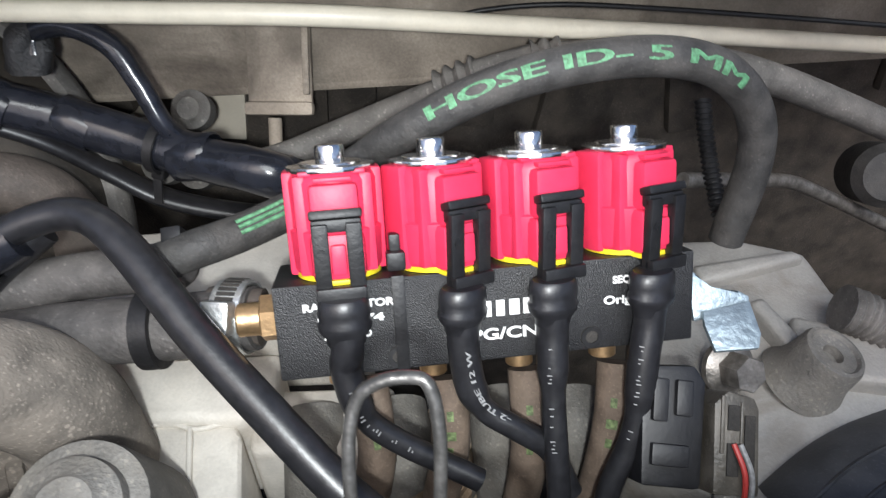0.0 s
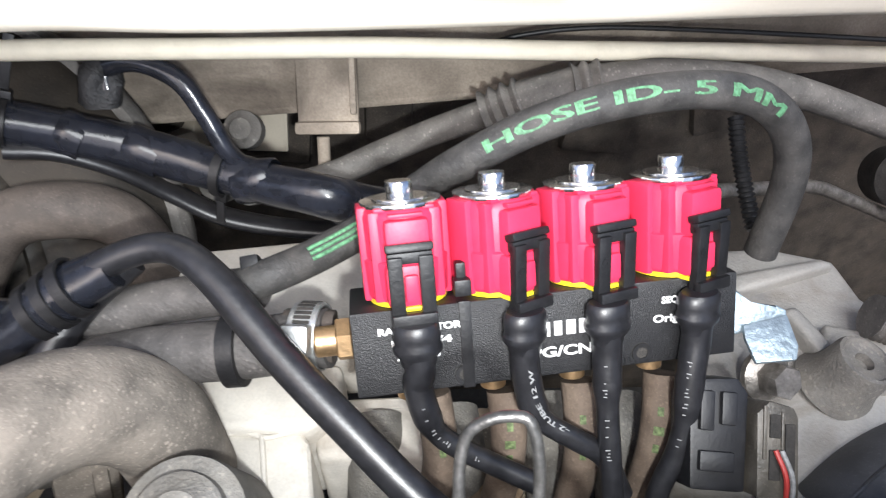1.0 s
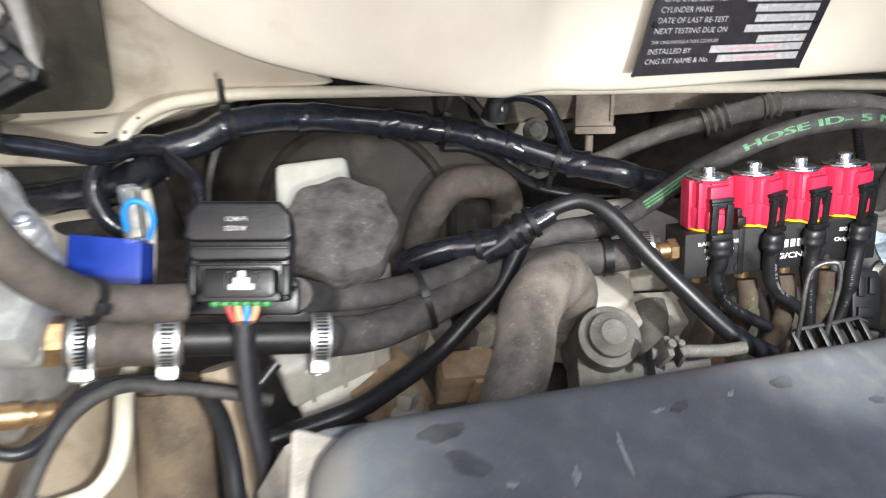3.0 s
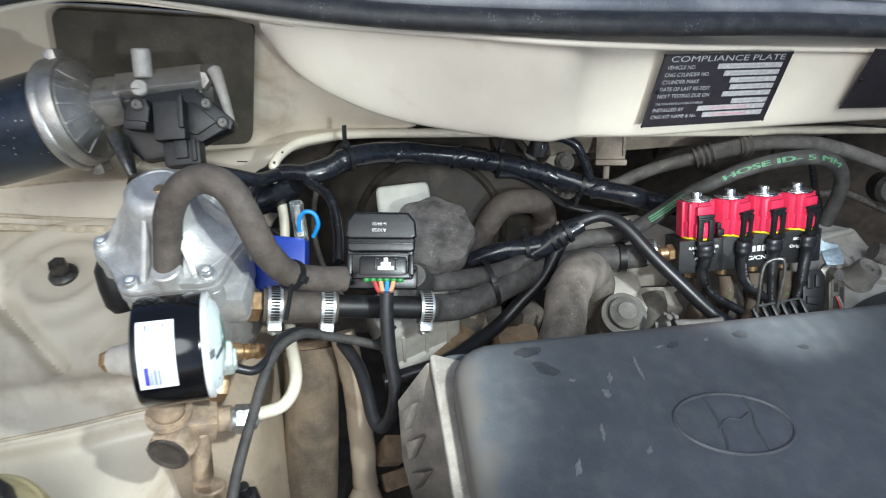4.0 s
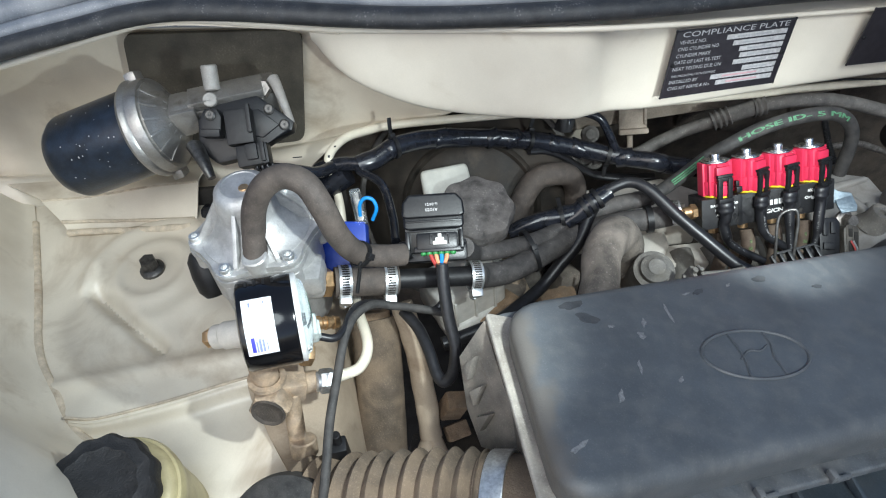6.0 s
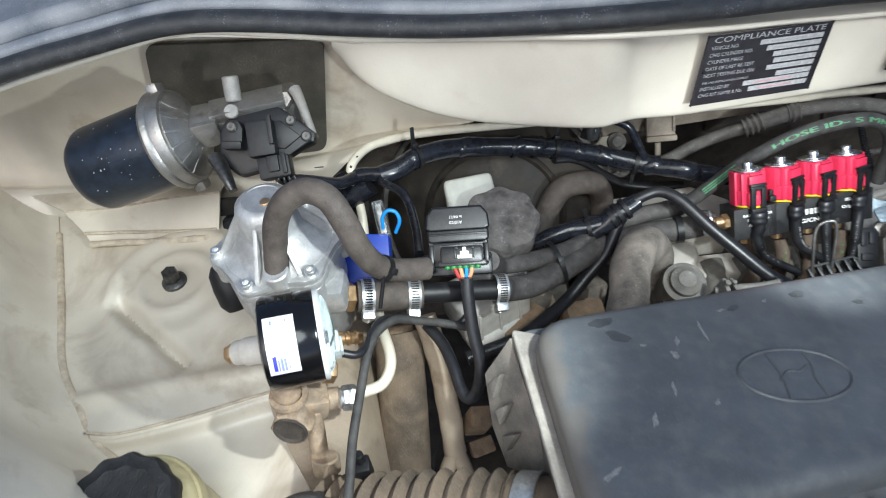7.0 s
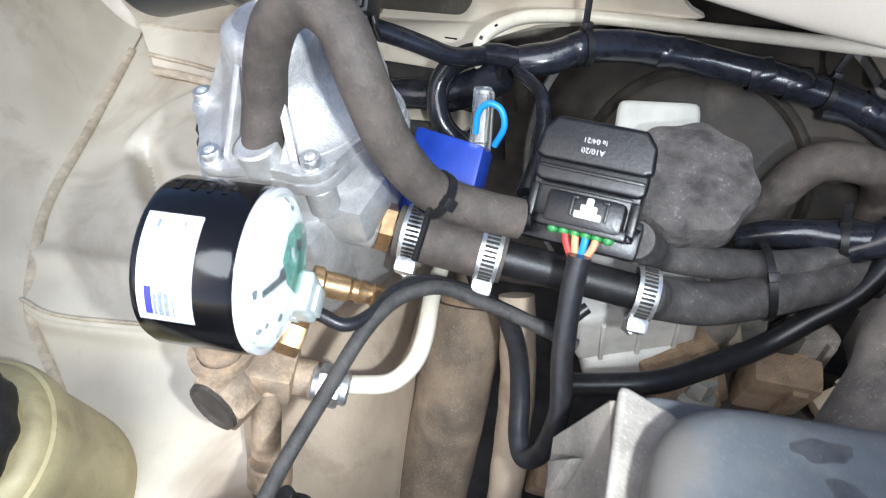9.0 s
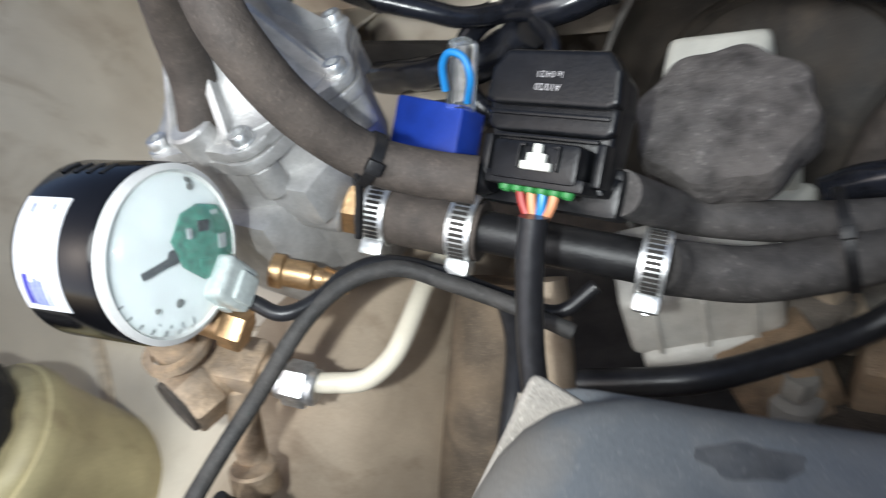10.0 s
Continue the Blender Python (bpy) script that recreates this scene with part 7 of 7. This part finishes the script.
part("raised_pad", bm, ALU_H, head)
bm = bmesh.new()
casting(bm, [(0.1273, 0.2615, 0.9230), (0.1336, 0.2638, 0.9230), (0.1412, 0.2449, 0.9220), (0.1346, 0.2408, 0.9220)], 0.02, 0.003)
part("raised_pad", bm, ALU_H, head)
bm = bmesh.new()
casting(bm, [(0.1416, 0.2565, 0.9210), (0.1716, 0.2474, 0.9210), (0.1673, 0.2257, 0.9210), (0.1355, 0.2301, 0.9210)], 0.02, 0.003)
part("raised_pad", bm, ALU_H, head)
bm = bmesh.new()
lathe(bm, [(0.0150, -0.004), (0.0126, 0.0), (0.0114, 0.004), (0.0107, 0.0125), (0.0099, 0.0142), (0.0086, 0.0144), (0.0078, 0.0132), (0.0036, 0.0128), (0.0032, 0.0098), (0, 0.0096)], axes((0.1400, 0.2322, 0.9170), (0.24, -0.06, 0.97), (1, 0, 0)), 40)
part("boss", bm, ALU_D, head, "dirt-stained round boss")
brk = thing("rail_bracket", "bright zinc bracket holding the rail to the engine", "bracket")
bm = bmesh.new()
BK = axes((0.1017, 0.2376, 0.9472), (-0.05, -0.62, 0.78), (1, 0.1, 0))
prism(bm, [(-0.0085, 0.0110), (-0.0060, 0.0095), (-0.0020, 0.0040), (0.0065, 0.0030), (0.0095, 0.0010), (0.0090, -0.0020), (0.0020, -0.0040), (-0.0085, -0.0055)], 0.0024, BK, bevel=0.0007)
prism(bm, [(-0.0060, -0.0035), (0.0090, -0.0010), (0.0098, -0.0120), (0.0080, -0.0165), (-0.0050, -0.0165), (-0.0064, -0.0080)], 0.0022, BK @ moved(0, 0, 0.0010, -18), bevel=0.0007)
part("plate", bm, BRKZ, brk)
bm = bmesh.new()
bolt(bm, 0.0062, 0.012, axes((0.1095, 0.2314, 0.9229), (0.25, -0.70, 0.55), (0, 0, 1)))
part("bolt", bm, DULLSTEEL, brk, "flanged steel bolt")
bm = bmesh.new()
casting(bm, [(-0.1193, 0.2445, 0.9070), (-0.0429, 0.2495, 0.9070), (-0.0421, 0.2316, 0.9050), (-0.0524, 0.2226, 0.9030), (-0.0889, 0.2225, 0.9030), (-0.1124, 0.2235, 0.9030)], 0.05, 0.004)
casting(bm, [(-0.0917, 0.2244, 0.8990), (-0.0729, 0.2236, 0.8990), (-0.0566, 0.2252, 0.8990), (-0.0529, 0.2196, 0.8990), (-0.0466, 0.1844, 0.8950), (-0.0814, 0.1843, 0.8950)], 0.05, 0.005)
casting(bm, [(-0.0719, 0.2216, 0.9010), (-0.0699, 0.2216, 0.9010), (-0.0616, 0.1835, 0.8970), (-0.0633, 0.1835, 0.8970)], 0.02, 0.001)
casting(bm, [(-0.0558, 0.2411, 0.8950), (-0.0017, 0.2439, 0.8950), (-0.0024, 0.2169, 0.8930), (-0.0511, 0.2167, 0.8930)], 0.05, 0.004)
casting(bm, [(-0.135, 0.248, 0.920), (-0.012, 0.252, 0.922), (-0.004, 0.285, 0.922), (-0.035, 0.308, 0.922), (-0.13, 0.300, 0.918)], 0.04, 0.004)
manifold = tagged(part("intake_manifold", bm, ALU_P), "pale cast aluminium intake manifold", "manifold")
bm = bmesh.new()
tube(bm, [(-0.0888, 0.2219, 0.8995), (-0.0787, 0.2239, 0.8995), (-0.0693, 0.2215, 0.8995), (-0.062, 0.2233, 0.8995), (-0.0559, 0.2249, 0.8995)], 0.0011, per=6, seg=8)
part("cast_ridge", bm, ALU_P, manifold, smooth=60)
for k in range(4):
    bm = bmesh.new()
    tube(bm, [[(-0.0305, 0.2348, 0.8900), (-0.0293, 0.2215, 0.8850), (-0.0311, 0.2128, 0.8600)], [(-0.0016, 0.2374, 0.8900), (0.0010, 0.2217, 0.8850), (0.0006, 0.2129, 0.8600)], [(0.0364, 0.2425, 0.8900), (0.0378, 0.2264, 0.8850), (0.0408, 0.2130, 0.8600)], [(0.0641, 0.2426, 0.8900), (0.0646, 0.2265, 0.8850), (0.0683, 0.2131, 0.8600)]][k], 0.0115, seg=20)
    tagged(part("intake_runner", bm, ALU_D, smooth=60), "dusty cast intake runner", "intake runner", "intake runners")
# throttle sensor boss with a bolt head, beside the elbow hose
bm = bmesh.new()
TB = axes((-0.0755, 0.172, 0.940), (0.05, -0.35, 0.93), (1, 0, 0))
lathe(bm, [(0, 0.010), (0.007, 0.010), (0.0085, 0.008), (0.0125, 0.006), (0.0130, 0.002), (0.0175, 0.001), (0.0180, -0.004), (0.019, -0.04), (0, -0.04)], TB, 40)
box(bm, 0.034, 0.03, 0.03, TB @ moved(0.0, -0.022, -0.026), bevel=0.004)
box(bm, 0.05, 0.014, 0.02, TB @ moved(0.036, -0.012, -0.02, 0, 0, 10), bevel=0.004)
throttle = tagged(part("throttle_unit", bm, ALU_D), "dusty cast throttle body with a round boss", "throttle body")
bm = bmesh.new()
box(bm, 0.006, 0.02, 0.018, TB @ moved(0.026, -0.016, -0.008), bevel=0.001)
part("flange_plate", bm, COVER_D, throttle)

for k, (p_, sz, turn, mt, nm, lb) in enumerate((
        ((-0.0536, 0.1519, 0.9535), (0.004, 0.012, 0.016), (10, 12, 8), ALU_D, "flange_tab", "dusty cast tab beside the throttle body"),
        ((-0.0458, 0.1521, 0.9535), (0.003, 0.012, 0.018), (10, -8, 14), ALU_D, "flange_tab", "dusty cast tab beside the throttle body"))):
    bm = bmesh.new()
    box(bm, *sz, moved(*p_, *turn), bevel=0.0018)
    cyl(bm, min(sz) * 0.6, 0.004, moved(*p_, *turn) @ moved(0, 0, sz[2] * 0.45), 14, 0.0004)
    tagged(part(nm, bm, mt), lb, "bracket")
hose("throttle_rod", [(-0.0581, 0.1538, 0.9498), (-0.0406, 0.1535, 0.9519), (-0.0234, 0.1526, 0.9534), (-0.0099, 0.1540, 0.9545)], 0.0034, ALU_D, "dusty rod beside the throttle body", "rod", wobble=0.1)
hose("vent_pipe", [(-0.1186, 0.1698, 0.9177), (-0.1102, 0.1790, 0.9197), (-0.1015, 0.1860, 0.9194), (-0.0948, 0.1897, 0.9158)], 0.0032, RUBBER_D, "thin dusty vent pipe behind the elbow hose", "pipe")

hose("thin_cable", [(0.0123, 0.352, 0.9863), (0.0323, 0.352, 0.9916), (0.063, 0.352, 0.994), (0.1077, 0.352, 0.9921), (0.1532, 0.352, 0.9891), (0.1997, 0.352, 0.9857)], 0.0011, PLASTIC, "thin black cable above the white pipe", "cable", seg=8)

# lifting eye wire and the plastic comb below it
hose("wire_handle", [(0.001, 0.132, 0.965), (0.0005, 0.141, 0.990), (0.0, 0.149, 1.006), (0.0012, 0.1535, 1.014), (0.0045, 0.1548, 1.0175), (0.0095, 0.1552, 1.0187), (0.0130, 0.1540, 1.0180), (0.0147, 0.1500, 1.010), (0.0148, 0.1440, 0.995), (0.0150, 0.133, 0.968)], 0.00115, DARKST, "bent dark steel wire handle in front of the rail", "wire handle", seg=12)
comb = thing("cable_comb", "dark grey slotted plastic cable guide", "cable guide", axes((0.0169, 0.1399, 0.9836), (-0.05, -0.45, 0.88), Vector((0.0347, 0.1483, 0.9846)) - Vector((-0.0022, 0.1384, 0.9897))))
bm = bmesh.new()
prism(bm, [(-0.0175, 0.0035), (-0.0150, 0.0052), (0.0150, 0.0052), (0.0185, 0.0015), (0.0175, 0.0010), (0.0145, 0.0040), (-0.0145, 0.0040), (-0.0170, 0.0020)], 0.006, moved(0, 0.001, -0.003), bevel=0.0004)
box(bm, 0.040, 0.0022, 0.006, moved(0, -0.0072), bevel=0.0006)
part("frame", bm, PLASTIC, comb)
for k in range(6):
    bm = bmesh.new()
    box(bm, 0.0024, 0.0120, 0.005, moved(-0.0165 + 0.0066 * k, -0.0012, 0, 0, 0, 8), bevel=0.0006)
    part("bar", bm, PLASTIC, comb)

# plug and connector beside the rail
CN = axes((0.0842, 0.2026, 0.9339), (0.1, -0.6, 0.75), (0.9, 0.2, -0.4))
conn = thing("connector", "black wiring connector with a dusty housing", "connector", CN)
bm = bmesh.new()
prism(bm, [(-0.0135, 0.010), (-0.0105, 0.0155), (0.0020, 0.0165), (0.0055, 0.0120), (0.0050, -0.018), (-0.0125, -0.018)], 0.015, moved(0, 0, -0.010), bevel=0.0016)
housing = part("housing", bm, BLACKP, conn)
for x, y, sx, sy in ((-0.0085, 0.006, 0.0045, 0.012), (-0.0015, 0.007, 0.0050, 0.010), (-0.0050, -0.009, 0.0110, 0.006)):
    bm = bmesh.new()
    box(bm, sx, sy, 0.0030, moved(x, y, 0.0055), bevel=0.0007)
    part("latch", bm, BLACKP, housing)
bm = bmesh.new()
prism(bm, [(0.0065, 0.0065), (0.0105, 0.0105), (0.0185, 0.0090), (0.0200, 0.0060), (0.0205, -0.0180), (0.0070, -0.0185)], 0.013, moved(0, 0, -0.005), bevel=0.0012)
shell = part("plug", bm, SMOKED, conn, "dusty smoked plastic plug")
for x, y, sx, sy, dark in ((0.0090, 0.0010, 0.0012, 0.016, 0), (0.0122, 0.0030, 0.0035, 0.0070, 1), (0.0122, -0.0085, 0.0035, 0.0090, 1), (0.0170, -0.0035, 0.0032, 0.0150, 1), (0.0146, -0.0010, 0.0009, 0.0170, 0)):
    bm = bmesh.new()
    box(bm, sx, sy, 0.0012, moved(x, y, 0.0080), bevel=0.0003)
    part("cell" if dark else "divider", bm, DARKB if dark else SMOKED, shell)
bm = bmesh.new()
lathe(bm, [(0, -0.004), (0.005, -0.0035), (0.0066, 0.0), (0.0055, 0.003), (0, 0.0042)], moved(0.0185, -0.0205, 0.002) @ Matrix.Diagonal((1.3, 0.9, 1, 1)), 20, 5, 0.10)
part("tape_end", bm, GREYHOSE, conn, "frayed grey tape at the plug's wires")
for k, mt in enumerate((REDW, FAINT)):
    bm = bmesh.new()
    tube(bm, [(0.012 + 0.002 * k, -0.004, 0.009), (0.015 + 0.002 * k, -0.012, 0.010), (0.017 + 0.002 * k, -0.022, 0.006)], 0.0008, per=4, seg=8)
    part("wire", bm, mt, conn)
# ribbed intake hose low beside the engine
LOW = [(0.0990, 0.1610, 0.9050), (0.1220, 0.1790, 0.9080), (0.1480, 0.1970, 0.9055), (0.1870, 0.2170, 0.8970)]
low_hose = hose("intake_hose", LOW, 0.0190, BOOTHOSE, "black rubber intake hose with long moulded beads", "hose", seg=36)
for da in (-0.55, -0.15, 0.30):
    pts = []
    for q, tan, nn, bb in frames(resample(spline(LOW, 8), 24)):
        out = Vector((0.0145, 0.09, 1.105)) - q
        out = (out - tan * out.dot(tan)).normalized()
        pts.append(tuple(q + (out * math.cos(da) + out.cross(tan) * math.sin(da)) * 0.0189))
    bm = bmesh.new()
    tube(bm, pts, 0.0007, per=2, seg=6)
    part("moulded_bead", bm, BOOTHOSE, low_hose, smooth=60)
hose("ribbed_sleeve", [(0.1553, 0.2526, 0.9284), (0.1632, 0.2506, 0.9263), (0.1732, 0.2465, 0.9220)], 0.008, GREYHOSE, "grey spring-ribbed rubber sleeve over a cable", "sleeve", ribs=(0.0028, 0.0007))
bm = bmesh.new()
lathe(bm, [(0, 0.01), (0.012, 0.009), (0.016, 0.004), (0.016, -0.02), (0, -0.02)], axes((0.2339, 0.3648, 0.9030), (-0.2, -0.8, 0.5), (1, 0, 0)), 32)
tagged(part("round_grommet", bm, RUBBER), "dusty round rubber grommet on the bulkhead", "grommet")
# bulkhead bracket and bolt heads behind the loom
bm = bmesh.new()
BB = axes((-0.0558, 0.3663, 0.9613), (0, -0.8, 0.5), (1, 0, 0))
box(bm, 0.028, 0.040, 0.004, BB @ moved(0, 0.002, 0), bevel=0.001)
box(bm, 0.030, 0.006, 0.007, BB @ moved(0, -0.020, 0.003), bevel=0.002)
cyl(bm, 0.0030, 0.016, BB @ moved(-0.003, -0.024, 0, 90), 16)
bracket = tagged(part("bulkhead_bracket", bm, DIRTY), "dirt-coated bracket on the bulkhead", "bracket")
bm = bmesh.new()
box(bm, 0.003, 0.034, 0.006, BB @ moved(0.012, 0.003, 0.002), bevel=0.001)
part("flange", bm, DIRTY, bracket)
for p_ in ((-0.0976, 0.3607, 0.9403), (-0.1062, 0.3361, 0.9284), (-0.0949, 0.3425, 0.9207)):
    bm = bmesh.new()
    lathe(bm, [(0, 0.006), (0.005, 0.0055), (0.0065, 0.003), (0.009, 0.002), (0.009, -0.006), (0, -0.006)], axes(p_, (0, -0.7, 0.6), (1, 0, 0)), 24)
    tagged(part("bulkhead_plug", bm, GREYHOSE), "dusty round plug on the bulkhead", "plug")

# ================= data plates =================
def data_plate(corners, lines, label):
    tl, tr, bl = (Vector(c) for c in corners)
    x = tr - tl
    y = bl - tl
    n = y.cross(x).normalized()
    w, h = x.length, y.length
    m = axes(tl + x / 2 + y / 2 + n * 0.0012, n, x)
    t = thing("data_plate", label, "data plate", m)
    bm = bmesh.new()
    box(bm, w, h, 0.0008, None, bevel=0.0002)
    part("plate", bm, PLATE, t)
    rim = bmesh.new()
    for sx in (-1, 1):
        box(rim, 0.0012, h + 0.002, 0.0010, moved(sx * w / 2))
        box(rim, w + 0.002, 0.0012, 0.0010, moved(0, sx * h / 2))
    part("rim", rim, PLATE, t)
    bm = bmesh.new()
    pink = bmesh.new()
    bh = h / (len(lines) + 1.0)
    for i, (text, size, bar) in enumerate(lines):
        y0 = h / 2 - bh * (i + 0.9)
        if not text:
            pass
        elif i == 0:
            letters(bm, text, size, moved(0, y0, 0.0006), width=w * 0.90)
        else:
            tmp = written(text, size)
            lo = min(v.co.x for v in tmp.verts)
            join(bm, tmp, moved(-w / 2 + w * 0.04 - lo, y0, 0.0006))
        if bar:
            fields = bmesh.new()
            box(fields, w * bar, bh * 0.72, 0.0003, moved(w / 2 - w * bar / 2 - w * 0.05, y0 + size * 0.35, 0.0005))
            part("field", fields, PLATEF, t, "blank silver field", smooth=0)
            box(pink if i > len(lines) - 3 else bm, w * bar * 0.55, bh * 0.28, 0.0002, moved(w / 2 - w * bar * 0.55 - w * 0.05, y0 + size * 0.35, 0.0008))
    part("lettering", bm, PLATET, t, "worn silver lettering", smooth=0)
    part("entry", pink, PINK, t, "pink entries", smooth=0)
    for sx in (-1, 1):
        bm = bmesh.new()
        lathe(bm, [(0, 0.0016), (0.0014, 0.0014), (0.0020, 0.0004), (0.0020, 0)], moved(sx * w * 0.47, 0, 0.0004), 16)
        part("rivet", bm, PLASTIC, t)
    return t


data_plate([(-0.0615, 0.2687, 1.1050), (0.0443, 0.3022, 1.0887), (-0.0649, 0.2634, 1.0496)], [
    ("COMPLIANCE PLATE", 0.0062, 0), ("VEHICLE NO.", 0.0042, 0.52), ("CNG CYLINDER NO.", 0.0042, 0.45), ("CYLINDER MAKE", 0.0042, 0.38), ("DATE OF LAST RE-TEST", 0.0042, 0.36),
    ("NEXT TESTING DUE ON", 0.0042, 0.40), ("THE CNG INSTALLATION COMPLIES", 0.0026, 0.30), ("INSTALLED BY", 0.0042, 0.56), ("CNG KIT NAME & No.", 0.0042, 0.50)],
    "black compliance plate with white lettering riveted to the cowl")
data_plate([(0.1059, 0.3131, 1.0832), (0.1877, 0.3315, 1.0730), (0.1193, 0.3172, 1.0332)], [("", 0.003, 0), ("", 0.003, 0.5), ("", 0.003, 0.5)], "dark second data plate on the cowl")
